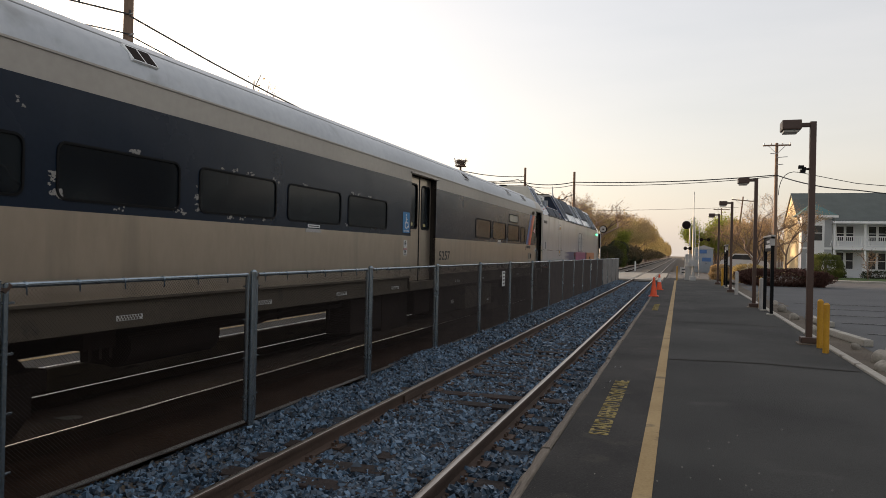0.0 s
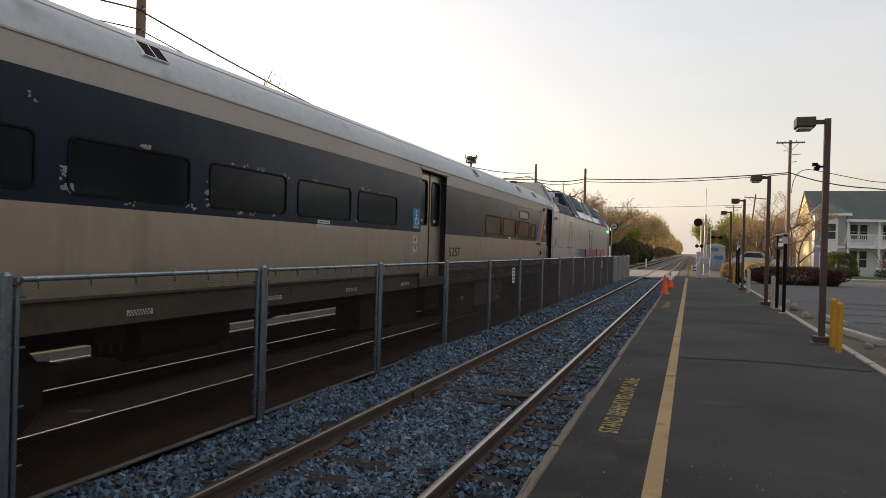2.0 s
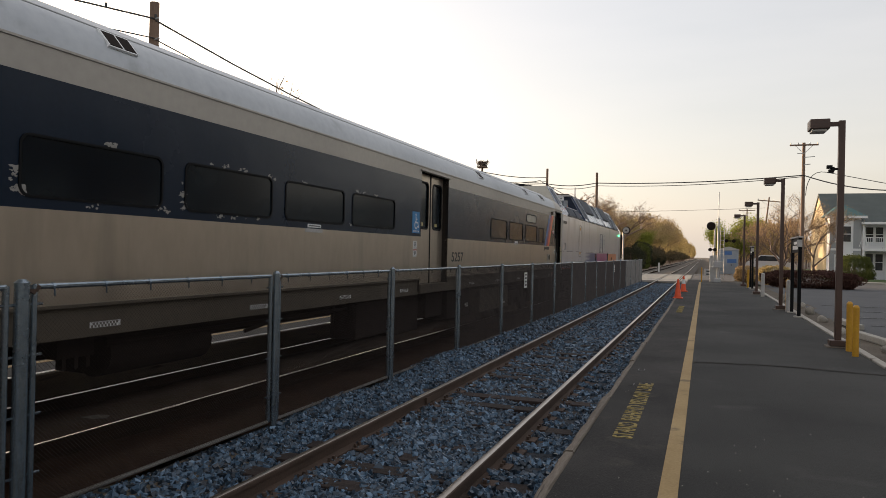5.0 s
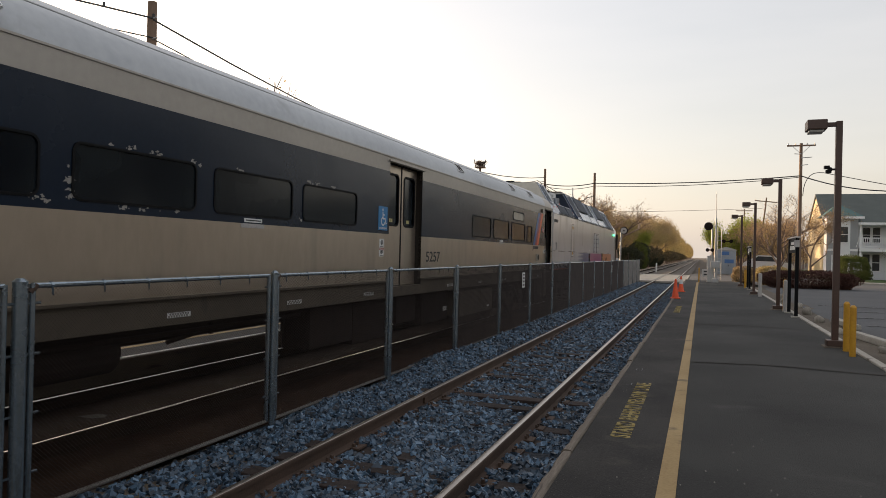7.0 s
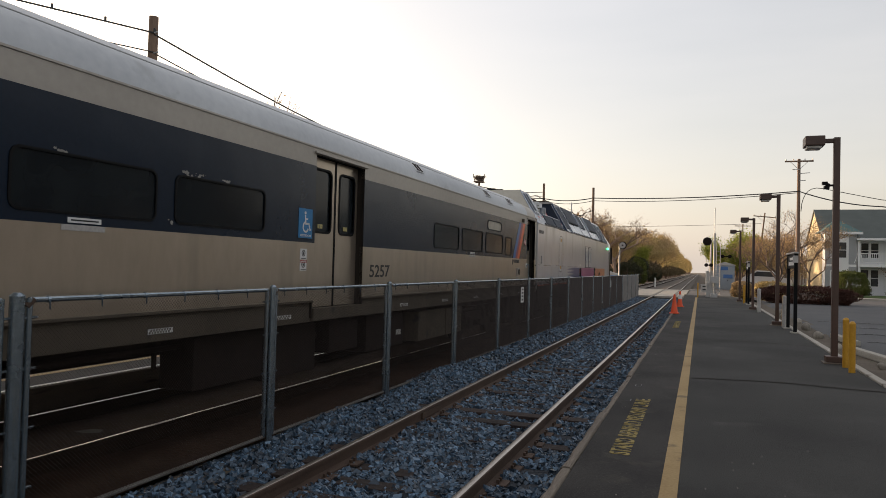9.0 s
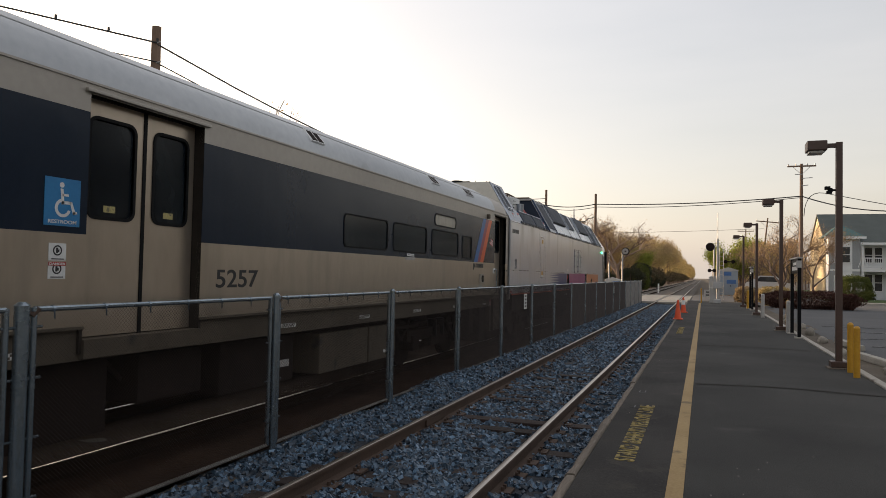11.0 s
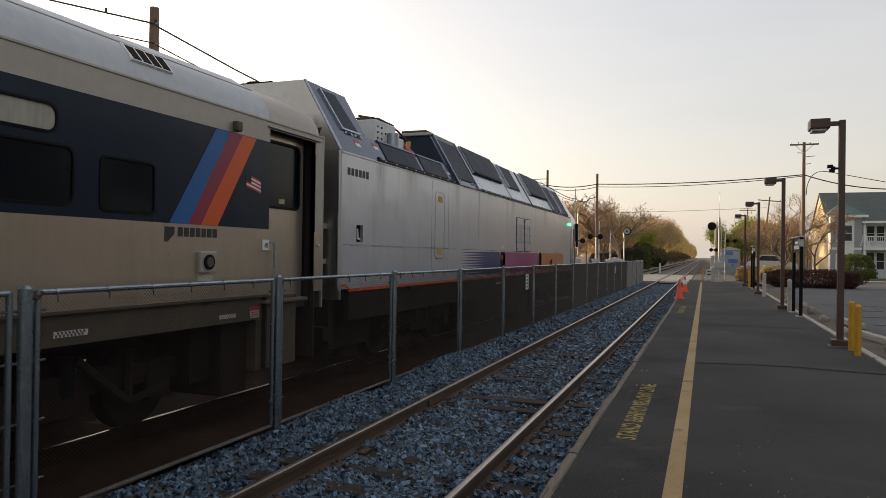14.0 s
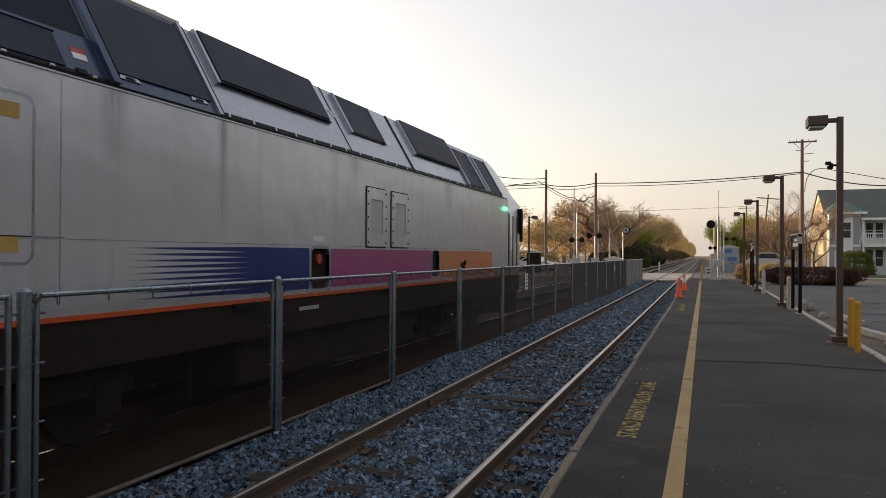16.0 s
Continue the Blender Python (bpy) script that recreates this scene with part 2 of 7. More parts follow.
M = dict(
    dirt=surf("dirt", (0.11, 0.085, 0.06), (0.07, 0.055, 0.04), 0.95, big=0.4, fine=18, bump=0.5, bump_size=0.03, stain=(0.05, 0.06, 0.03)),
    ballast=surf("ballast_bed", (0.035, 0.042, 0.052), (0.018, 0.021, 0.026), 0.95, big=2.0, fine=22, bump=1.0, bump_size=0.04, stain=(0.07, 0.05, 0.04), stain_at=0.64),
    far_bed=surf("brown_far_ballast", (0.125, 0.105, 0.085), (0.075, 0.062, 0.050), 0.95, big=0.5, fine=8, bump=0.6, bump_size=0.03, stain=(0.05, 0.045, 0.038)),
    stone=island("ballast_stone", (0.135, 0.232, 0.34), (0.006, 0.010, 0.016), 0.42, fine=55, skew=0.51),
    # Brown bed, coloured darker to stand for shade under the train.
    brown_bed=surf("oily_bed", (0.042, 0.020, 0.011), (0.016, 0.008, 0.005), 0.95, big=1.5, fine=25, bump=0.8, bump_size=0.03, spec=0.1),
    tie=surf("tie_wood", (0.036, 0.021, 0.016), (0.013, 0.008, 0.006), 0.85, big=3, fine=30, stretch=(0.3, 4, 1), bump=0.5, rand=0.3),
    rail=surf("rail_rust", (0.098, 0.060, 0.042), (0.054, 0.034, 0.024), 0.8, metal=0.2, big=2, fine=60, bump=0.25),
    # Darkened copy of the rail rust; shade under the train is in its colour.
    shaded_rail=surf("shaded_rail", (0.026, 0.014, 0.009), (0.013, 0.008, 0.005), 0.9, big=2, fine=60, bump=0.25, spec=0.1),
    railtop=surf("rail_head_steel", (0.46, 0.44, 0.42), (0.33, 0.30, 0.28), 0.27, metal=1.0, big=3, fine=30, stretch=(1, 0.05, 1), bump=0.02),
    dull_railtop=surf("dull_rail_head", (0.45, 0.41, 0.37), (0.31, 0.265, 0.23), 0.30, metal=0.9, big=3, fine=30, stretch=(1, 0.05, 1), bump=0.02),
    asphalt=surf("asphalt", (0.0315, 0.0307, 0.0266), (0.0090, 0.0088, 0.0076), 0.88, big=0.35, fine=75, span=0.13, bump=0.6, bump_size=0.01, stain=(0.046, 0.044, 0.039), stain_at=0.62, speck=(0.12, 0.112, 0.10)),
    edge_asphalt=surf("dirty_edge_asphalt", (0.027, 0.0235, 0.020), (0.0095, 0.0082, 0.007), 0.9, big=0.8, fine=70, span=0.14, bump=0.6, bump_size=0.01, stain=(0.040, 0.033, 0.026), stain_at=0.60, speck=(0.14, 0.125, 0.11)),
    lot=surf("lot_asphalt", (0.088, 0.090, 0.093), (0.062, 0.064, 0.067), 0.9, big=0.3, fine=90, bump=0.4, bump_size=0.006, stain=(0.06, 0.06, 0.06)),
    concrete=surf("concrete", (0.42, 0.39, 0.34), (0.28, 0.26, 0.22), 0.9, big=1.5, fine=40, bump=0.3, stain=(0.15, 0.13, 0.11)),
    timber=surf("grey_timber", (0.23, 0.19, 0.15), (0.11, 0.09, 0.07), 0.9, big=2, fine=25, stretch=(4, 0.3, 4), bump=0.6, rand=0.2, stain=(0.05, 0.04, 0.035)),
    yellow=surf("line_paint", (0.40, 0.275, 0.12), (0.29, 0.19, 0.08), 0.8, big=1.2, fine=50, bump=0.2, stain=(0.17, 0.12, 0.06), stain_at=0.6),
    stencil=surf("stencil_paint", (0.36, 0.27, 0.085), (0.22, 0.165, 0.05), 0.85, big=6, fine=60, bump=0.2, stain=(0.05, 0.045, 0.035), stain_at=0.52),
    white_line=surf("worn_white_paint", (0.26, 0.26, 0.26), (0.13, 0.13, 0.13), 0.85, big=4, fine=60, stain=(0.08, 0.08, 0.08), stain_at=0.46),
    galv=surf("galvanised_pipe", (0.36, 0.43, 0.48), (0.21, 0.26, 0.30), 0.24, metal=0.85, big=3, fine=40, bump=0.05, stain=(0.13, 0.09, 0.07), stain_at=0.68),
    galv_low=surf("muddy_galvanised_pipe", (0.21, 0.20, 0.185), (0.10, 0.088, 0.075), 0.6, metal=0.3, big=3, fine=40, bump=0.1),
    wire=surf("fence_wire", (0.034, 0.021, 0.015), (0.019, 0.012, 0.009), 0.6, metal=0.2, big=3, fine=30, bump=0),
    silver=surf("brushed_car_side", (0.52, 0.440, 0.352), (0.45, 0.378, 0.298), 0.30, wave=0.3, metal=0.75, big=0.6, fine=14, stretch=(1, 0.6, 0.25), bump=0.03, stain=(0.37, 0.315, 0.25), stain_at=0.66, drip=(0.36, 0.31, 0.25)),
    letter=surf("brushed_letterboard", (0.42, 0.388, 0.342), (0.37, 0.340, 0.30), 0.45, metal=0.5, big=0.5, fine=12, bump=0.02),
    roof=surf("car_roof_metal", (0.50, 0.52, 0.53), (0.42, 0.44, 0.46), 0.5, metal=0.35, big=0.5, fine=10, bump=0.03, stain=(0.32, 0.33, 0.33), stain_at=0.66),
    navy=surf("navy_band", (0.0096, 0.0185, 0.0345), (0.0074, 0.0150, 0.0290), 0.24, wave=0.2, big=0.8, fine=20, bump=0.02, spec=0.28, drip=(0.0125, 0.021, 0.036)),
    rubber=surf("black_rubber", (0.0045, 0.005, 0.006), (0.008, 0.008, 0.0085), 0.55, spec=0.12, big=3, fine=30, bump=0.05),
    black=surf("black_underframe", (0.017, 0.0120, 0.0105), (0.026, 0.0180, 0.0145), 0.85, big=2, fine=25, bump=0.3, spec=0.15),
    truck_dust=surf("dusty_truck_steel", (0.030, 0.024, 0.019), (0.017, 0.013, 0.011), 0.85, big=2, fine=25, bump=0.3, spec=0.15),
    grime=surf("grimy_panel", (0.108, 0.086, 0.060), (0.074, 0.059, 0.042), 0.7, metal=0.2, big=1.2, fine=20, bump=0.1, stain=(0.04, 0.035, 0.03)),
    chip=surf("bare_chipped_metal", (0.34, 0.32, 0.29), (0.2, 0.19, 0.17), 0.6, big=6, fine=40, bump=0.1),
    car_glass=glass("tinted_car_glass", (0.06, 0.065, 0.07), film=0.96),
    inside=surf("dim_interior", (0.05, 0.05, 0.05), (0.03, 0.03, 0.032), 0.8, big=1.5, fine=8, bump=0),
    seat=surf("seat_vinyl", (0.03, 0.05, 0.12), (0.02, 0.035, 0.08), 0.6, big=3, fine=20),
    # Warm pale tone stands for interior light behind the frosted pane.
    frosted=surf("lit_frosted_pane", (0.45, 0.42, 0.36), (0.30, 0.28, 0.22), 0.35, big=3, fine=10, bump=0.02, stretch=(1, 2, 0.3)),
    sticker=surf("yellow_sticker", (0.50, 0.42, 0.16), (0.36, 0.30, 0.12), 0.5, big=8, fine=60, bump=0.0, stain=(0.12, 0.11, 0.06), stain_at=0.55),
    jamb=surf("dark_brown_jamb", (0.032, 0.025, 0.020), (0.020, 0.016, 0.013), 0.6, big=2, fine=20, bump=0.05, spec=0.2),
    blue_sign=surf("blue_sign", (0.012, 0.19, 0.42), (0.010, 0.16, 0.37), 0.5, big=3, fine=30, bump=0.02),
    white=surf("white_enamel", (0.72, 0.72, 0.70), (0.60, 0.60, 0.58), 0.5, big=3, fine=30, bump=0.03),
    off_white=surf("dull_white_label", (0.48, 0.46, 0.43), (0.36, 0.34, 0.32), 0.6, big=5, fine=40, bump=0.03),
    red=surf("red_enamel", (0.45, 0.03, 0.025), (0.35, 0.025, 0.02), 0.5, big=3, fine=30, bump=0.03),
    st_blue=surf("stripe_blue", (0.004, 0.105, 0.33), (0.004, 0.090, 0.29), 0.35, big=1, fine=20, bump=0.01),
    st_mag=surf("stripe_magenta", (0.27, 0.022, 0.055), (0.23, 0.019, 0.046), 0.35, big=1, fine=20, bump=0.01),
    st_org=surf("stripe_orange", (0.68, 0.095, 0.012), (0.60, 0.085, 0.010), 0.35, big=1, fine=20, bump=0.01),
    lettering=surf("dark_lettering", (0.015, 0.015, 0.017), (0.025, 0.025, 0.025), 0.5, big=3, fine=30, bump=0),
    loco=surf("loco_silver", (0.55, 0.560, 0.605), (0.49, 0.500, 0.540), 0.28, wave=0.5, metal=0.5, big=0.35, fine=6, stretch=(1, 1, 0.3), bump=0.02, coat=0.35, stain=(0.47, 0.465, 0.455), stain_at=0.66, drip=(0.43, 0.425, 0.42)),
    soot=surf("soot_streak", (0.30, 0.295, 0.29), (0.40, 0.395, 0.39), 0.4, metal=0.4, big=4, fine=30, stretch=(1, 3, 0.3), bump=0.01),
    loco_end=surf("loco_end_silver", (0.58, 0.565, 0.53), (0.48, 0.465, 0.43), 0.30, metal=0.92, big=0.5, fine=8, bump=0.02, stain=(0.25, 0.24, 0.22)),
    slate=surf("slate_blue_paint", (0.036, 0.062, 0.122), (0.030, 0.052, 0.100), 0.24, metal=0.35, big=0.7, fine=14, bump=0.02),
    shroud=surf("roof_shroud_silver", (0.40, 0.43, 0.48), (0.32, 0.345, 0.39), 0.26, metal=0.75, big=0.7, fine=14, bump=0.02),
    grille=surf("dark_grille", (0.015, 0.025, 0.045), (0.011, 0.019, 0.035), 0.6, spec=0.3, big=2, fine=140, bump=0.6, bump_size=0.004),
    amber=surf("ochre_decal", (0.48, 0.29, 0.075), (0.40, 0.24, 0.06), 0.6, big=4, fine=40),
    purple=stripes_fade("streaked_blue_band", (0.52, 0.528, 0.553), (0.010, 0.026, 0.17), 31.55, 33.55),
    pink=surf("magenta_band", (0.30, 0.05, 0.16), (0.26, 0.045, 0.14), 0.35, big=0.6, fine=10, bump=0.01),
    orange_band=surf("orange_band", (0.50, 0.16, 0.045), (0.46, 0.16, 0.06), 0.35, big=0.6, fine=10, bump=0.01),
    green_light=glow("green_marker", (0.04, 1.0, 0.30), 2.6),
    bronze=surf("bronze_pole_paint", (0.085, 0.046, 0.033), (0.06, 0.034, 0.025), 0.5, big=2, fine=30, bump=0.05),
    lens=surf("lamp_lens", (0.5, 0.48, 0.44), (0.4, 0.38, 0.34), 0.25, big=3, fine=20, bump=0.05),
    bollard=surf("bollard_yellow", (0.55, 0.29, 0.02), (0.45, 0.22, 0.015), 0.5, big=3, fine=25, bump=0.08, stain=(0.25, 0.15, 0.04), stain_at=0.7),
    cone=surf("cone_orange", (0.80, 0.095, 0.02), (0.65, 0.07, 0.015), 0.55, big=4, fine=30, bump=0.05),
    pole_wood=surf("weathered_pole", (0.25, 0.165, 0.115), (0.16, 0.105, 0.075), 0.9, big=1.5, fine=20, stretch=(4, 4, 0.3), bump=0.4),
    cable=surf("cable", (0.02, 0.02, 0.02), (0.03, 0.03, 0.03), 0.6, bump=0),
    signal=surf("signal_silver", (0.48, 0.48, 0.47), (0.36, 0.36, 0.35), 0.5, metal=0.3, big=2, fine=30, bump=0.05),
    hut=surf("hut_metal", (0.34, 0.39, 0.44), (0.27, 0.32, 0.37), 0.6, metal=0.2, big=1, fine=15, bump=0.03),
    hut_blue=surf("hut_blue", (0.07, 0.18, 0.42), (0.06, 0.15, 0.36), 0.6, big=2, fine=15),
    siding=surf("pale_siding", (0.86, 0.87, 0.88), (0.80, 0.81, 0.82), 0.8, big=0.7, fine=12, bump=0.05),
    siding_grey=surf("grey_siding_strip", (0.40, 0.41, 0.415), (0.34, 0.35, 0.355), 0.8, big=0.7, fine=12, bump=0.05),
    siding_warm=surf("cream_siding", (0.62, 0.50, 0.30), (0.55, 0.43, 0.25), 0.8, big=0.7, fine=12, bump=0.05),
    trim=surf("white_trim", (0.89, 0.89, 0.88), (0.83, 0.83, 0.82), 0.6, big=2, fine=20, bump=0.02),
    shingle=surf("grey_green_shingle", (0.105, 0.120, 0.112), (0.080, 0.092, 0.086), 0.9, big=1, fine=12, bump=0.3),
    teal=surf("teal_metal_roof", (0.03, 0.12, 0.115), (0.025, 0.095, 0.09), 0.5, metal=0.2, big=1, fine=12, bump=0.03),
    pane=surf("dark_house_pane", (0.03, 0.035, 0.04), (0.06, 0.065, 0.07), 0.08, big=0.8, fine=3, bump=0.0),
    grass=surf("grass", (0.07, 0.12, 0.025), (0.045, 0.08, 0.02), 0.95, big=0.6, fine=30, bump=0.6, bump_size=0.03),
    # Brighter copy of the bark; sunlight on bare limbs is put into its colour.
    bark_sunlit=surf("sunlit_bark", (0.34, 0.245, 0.19), (0.22, 0.155, 0.12), 0.9, big=3, fine=30, stretch=(3, 3, 0.4), bump=0.5),
    bark=surf("bark", (0.21, 0.15, 0.12), (0.13, 0.095, 0.075), 0.9, big=3, fine=30, stretch=(3, 3, 0.4), bump=0.5),
    leaf_brown=island("budding_leaf_brown", (0.46, 0.34, 0.19), (0.28, 0.205, 0.105), trans=0.5),
    leaf_olive=island("spring_leaf_olive", (0.50, 0.39, 0.185), (0.27, 0.215, 0.09), trans=0.5),
    leaf_green=island("young_leaf_green", (0.36, 0.38, 0.065), (0.15, 0.185, 0.035), trans=0.5),
    leaf_dark=island("evergreen_leaf", (0.058, 0.062, 0.030), (0.030, 0.034, 0.016)),
    leaf_under=island("brown_undergrowth_leaf", (0.13, 0.105, 0.055), (0.06, 0.05, 0.026), trans=0.3),
    leaf_red=island("barberry_leaf", (0.095, 0.034, 0.022), (0.05, 0.019, 0.013)),
    leaf_twig=island("reddish_twig_buds", (0.47, 0.33, 0.18), (0.30, 0.20, 0.105), trans=0.5),
    leaf_hedge=island("shrub_leaf", (0.13, 0.15, 0.03), (0.07, 0.09, 0.02), trans=0.3),
    rock=surf("boulder", (0.34, 0.31, 0.26), (0.20, 0.18, 0.15), 0.9, big=4, fine=25, bump=0.5, rand=0.2),
    car_paint_a=surf("dark_car_paint", (0.03, 0.03, 0.035), (0.03, 0.03, 0.035), 0.2, bump=0, coat=0.6),
    car_paint_b=surf("white_car_paint", (0.6, 0.6, 0.6), (0.58, 0.58, 0.58), 0.25, bump=0, coat=0.6),
)


def soot_runs(mat, places):
    """Soft grey runs of soot down a side, each at its place along y with its half width and lower end."""
    N, L = mat.node_tree.nodes, mat.node_tree.links
    bs = N["Principled BSDF"]
    base = bs.inputs["Base Color"].links[0].from_socket
    tc, sp, nz, mp = N.new("ShaderNodeTexCoord"), N.new("ShaderNodeSeparateXYZ"), N.new("ShaderNodeTexNoise"), N.new("ShaderNodeMapping")
    mp.inputs["Scale"].default_value = (1, 6, 0.8)
    nz.inputs["Scale"].default_value, nz.inputs["Detail"].default_value = 2.0, 5
    L.new(tc.outputs["Object"], sp.inputs[0])
    L.new(tc.outputs["Object"], mp.inputs[0])
    L.new(mp.outputs[0], nz.inputs["Vector"])
    for y, half_w, low in places:
        dist, fade, fall, prod, prod2, mix = (N.new(k) for k in ("ShaderNodeMath", "ShaderNodeMapRange", "ShaderNodeMapRange", "ShaderNodeMath", "ShaderNodeMath", "ShaderNodeMix"))
        gap = N.new("ShaderNodeMath")
        gap.operation, gap.inputs[1].default_value = "SUBTRACT", y
        dist.operation = "ABSOLUTE"
        L.new(sp.outputs[1], gap.inputs[0])
        L.new(gap.outputs[0], dist.inputs[0])
        fade.interpolation_type = "SMOOTHSTEP"
        fade.inputs["From Min"].default_value, fade.inputs["From Max"].default_value = 0.0, half_w
        fade.inputs["To Min"].default_value, fade.inputs["To Max"].default_value = 1.0, 0.0
        fall.inputs["From Min"].default_value, fall.inputs["From Max"].default_value = low, 3.1
        L.new(dist.outputs[0], fade.inputs[0])
        L.new(sp.outputs[2], fall.inputs[0])
        prod.operation = prod2.operation = "MULTIPLY"
        L.new(fade.outputs[0], prod.inputs[0])
        L.new(fall.outputs[0], prod.inputs[1])
        L.new(prod.outputs[0], prod2.inputs[0])
        L.new(nz.outputs[0], prod2.inputs[1])
        mix.data_type = "RGBA"
        mix.inputs[7].default_value = (0.13, 0.125, 0.12, 1)
        L.new(prod2.outputs[0], mix.inputs[0])
        L.new(base, mix.inputs[6])
        base = mix.outputs[2]
    L.new(base, bs.inputs["Base Color"])


soot_runs(M["loco"], ((33.02, 0.14, 1.7), (31.5, 0.22, 2.2), (27.75, 0.30, 2.1), (36.1, 0.25, 2.5), (29.0, 0.5, 2.4), (40.2, 0.4, 2.4)))


# ---- building helpers ----
def part(name, bm, material, parent=None, label="", smooth=False):
    """Links a bmesh as one mesh object, under a thing or under a part."""
    me = bpy.data.meshes.new(name)
    bmesh.ops.recalc_face_normals(bm, faces=bm.faces)
    if smooth:
        for f in bm.faces:
            f.smooth = True
    bm.to_mesh(me)
    bm.free()
    me.materials.append(M[material])
    ob = new(name, me)
    if smooth:
        me.set_sharp_from_angle(angle=radians(35))
    if parent:
        ob.parent = parent
    if label:
        tagged(ob, label=label)
    return ob


def thing(name, label, category, at=(0, 0, 0), group="", kind=""):
    ob = new(name)
    ob.location = at
    return tagged(ob, label, category, group, kind)


def box(bm, x0, x1, y0, y1, z0, z1, bevel=0.0):
    m = Matrix.LocRotScale(((x0 + x1) / 2, (y0 + y1) / 2, (z0 + z1) / 2), None, (abs(x1 - x0), abs(y1 - y0), abs(z1 - z0)))
    vs = bmesh.ops.create_cube(bm, size=1, matrix=m)["verts"]
    if bevel:
        es = list({e for v in vs for e in v.link_edges})
        bmesh.ops.bevel(bm, geom=es, offset=bevel, segments=2, affect="EDGES", profile=0.6)
    return bm


def boxes(*bs, bevel=0.0):
    bm = bmesh.new()
    for b in bs:
        box(bm, *b, bevel=bevel)
    return bm


def rod(bm, p, q, r, r2=None, n=8):
    """A round bar from p to q."""
    p, q = Vector(p), Vector(q)
    d = q - p
    m = Matrix.Translation((p + q) / 2) @ d.to_track_quat("Z", "Y").to_matrix().to_4x4()
    bmesh.ops.create_cone(bm, cap_ends=True, segments=n, radius1=r, radius2=r if r2 is None else r2, depth=d.length, matrix=m)
    return bm


def rods(*rs, n=8):
    bm = bmesh.new()
    for p, q, r in rs:
        rod(bm, p, q, r, n=n)
    return bm


def tube(bm, pts, r, n=6):
    """A pipe through the points, with joined rings."""
    rings = []
    for i, p in enumerate(pts):
        a, b = Vector(pts[max(i - 1, 0)]), Vector(pts[min(i + 1, len(pts) - 1)])
        q = (b - a).to_track_quat("Z", "Y").to_matrix()
        rr = r[i] if isinstance(r, (list, tuple)) else r
        rings.append([bm.verts.new(Vector(p) + q @ Vector((rr * math.cos(k * math.tau / n), rr * math.sin(k * math.tau / n), 0))) for k in range(n)])
    for a, b in zip(rings, rings[1:]):
        for k in range(n):
            bm.faces.new((a[k], a[(k + 1) % n], b[(k + 1) % n], b[k]))
    bm.faces.new(rings[0][::-1])
    bm.faces.new(rings[-1])
    return bm


def prism(bm, prof, y0, y1, cap=True):
    """A profile of (x, z) drawn out along y."""
    a = [bm.verts.new((x, y0, z)) for x, z in prof]
    b = [bm.verts.new((x, y1, z)) for x, z in prof]
    n = len(prof)
    for k in range(n):
        bm.faces.new((a[k], a[(k + 1) % n], b[(k + 1) % n], b[k]))
    if cap:
        bm.faces.new(a[::-1])
        bm.faces.new(b)
    return bm


def plate(bm, pts, x0, x1):
    """A flat outline of (y, z), from x0 to x1 thick."""
    a = [bm.verts.new((x0, y, z)) for y, z in pts]
    b = [bm.verts.new((x1, y, z)) for y, z in pts]
    n = len(pts)
    for k in range(n):
        bm.faces.new((a[k], a[(k + 1) % n], b[(k + 1) % n], b[k]))
    bm.faces.new(a[::-1])
    bm.faces.new(b)
    return bm


def rrect(y0, y1, z0, z1, r, n=5):
    out = []
    for cy, cz, a0 in ((y1 - r, z1 - r, 0), (y0 + r, z1 - r, 90), (y0 + r, z0 + r, 180), (y1 - r, z0 + r, 270)):
        for k in range(n + 1):
            a = radians(a0 + 90 * k / n)
            out.append((cy + r * math.cos(a), cz + r * math.sin(a)))
    return out


def ring(bm, outer, inner, x0, x1):
    """A flat frame between two outlines of (y, z) with as many points each."""
    vs = [[bm.verts.new((x, y, z)) for y, z in pts] for x, pts in ((x0, outer), (x1, outer), (x1, inner), (x0, inner))]
    n = len(outer)
    for a, b in zip(vs, vs[1:] + vs[:1]):
        for k in range(n):
            bm.faces.new((a[k], a[(k + 1) % n], b[(k + 1) % n], b[k]))
    return bm


def holed(bm, x, y0, y1, z0, z1, holes, depth):
    """A wall in the plane x with openings (y0, y1, z0, z1), as one closed body going depth inwards (towards -x)."""
    ys = sorted({y0, y1, *[min(max(v, y0), y1) for h in holes for v in h[:2]]})
    zs = sorted({z0, z1, *[min(max(v, z0), z1) for h in holes for v in h[2:]]})
    ny, nz = len(ys) - 1, len(zs) - 1
    solid = {(i, j) for i in range(ny) for j in range(nz)
             if not any(h[0] < (ys[i] + ys[i + 1]) / 2 < h[1] and h[2] < (zs[j] + zs[j + 1]) / 2 < h[3] for h in holes)}
    vs = {}

    def v(i, j, k):
        if (i, j, k) not in vs:
            vs[i, j, k] = bm.verts.new((x - depth * k, ys[i], zs[j]))
        return vs[i, j, k]
    for i, j in solid:
        bm.faces.new((v(i, j, 0), v(i + 1, j, 0), v(i + 1, j + 1, 0), v(i, j + 1, 0)))
        bm.faces.new((v(i, j, 1), v(i, j + 1, 1), v(i + 1, j + 1, 1), v(i + 1, j, 1)))
        for (di, dj), (p, q) in (((-1, 0), ((i, j), (i, j + 1))), ((1, 0), ((i + 1, j + 1), (i + 1, j))), ((0, -1), ((i + 1, j), (i, j))), ((0, 1), ((i, j + 1), (i + 1, j + 1)))):
            if (i + di, j + dj) not in solid:
                bm.faces.new((v(*p, 0), v(*q, 0), v(*q, 1), v(*p, 1)))
    return bm


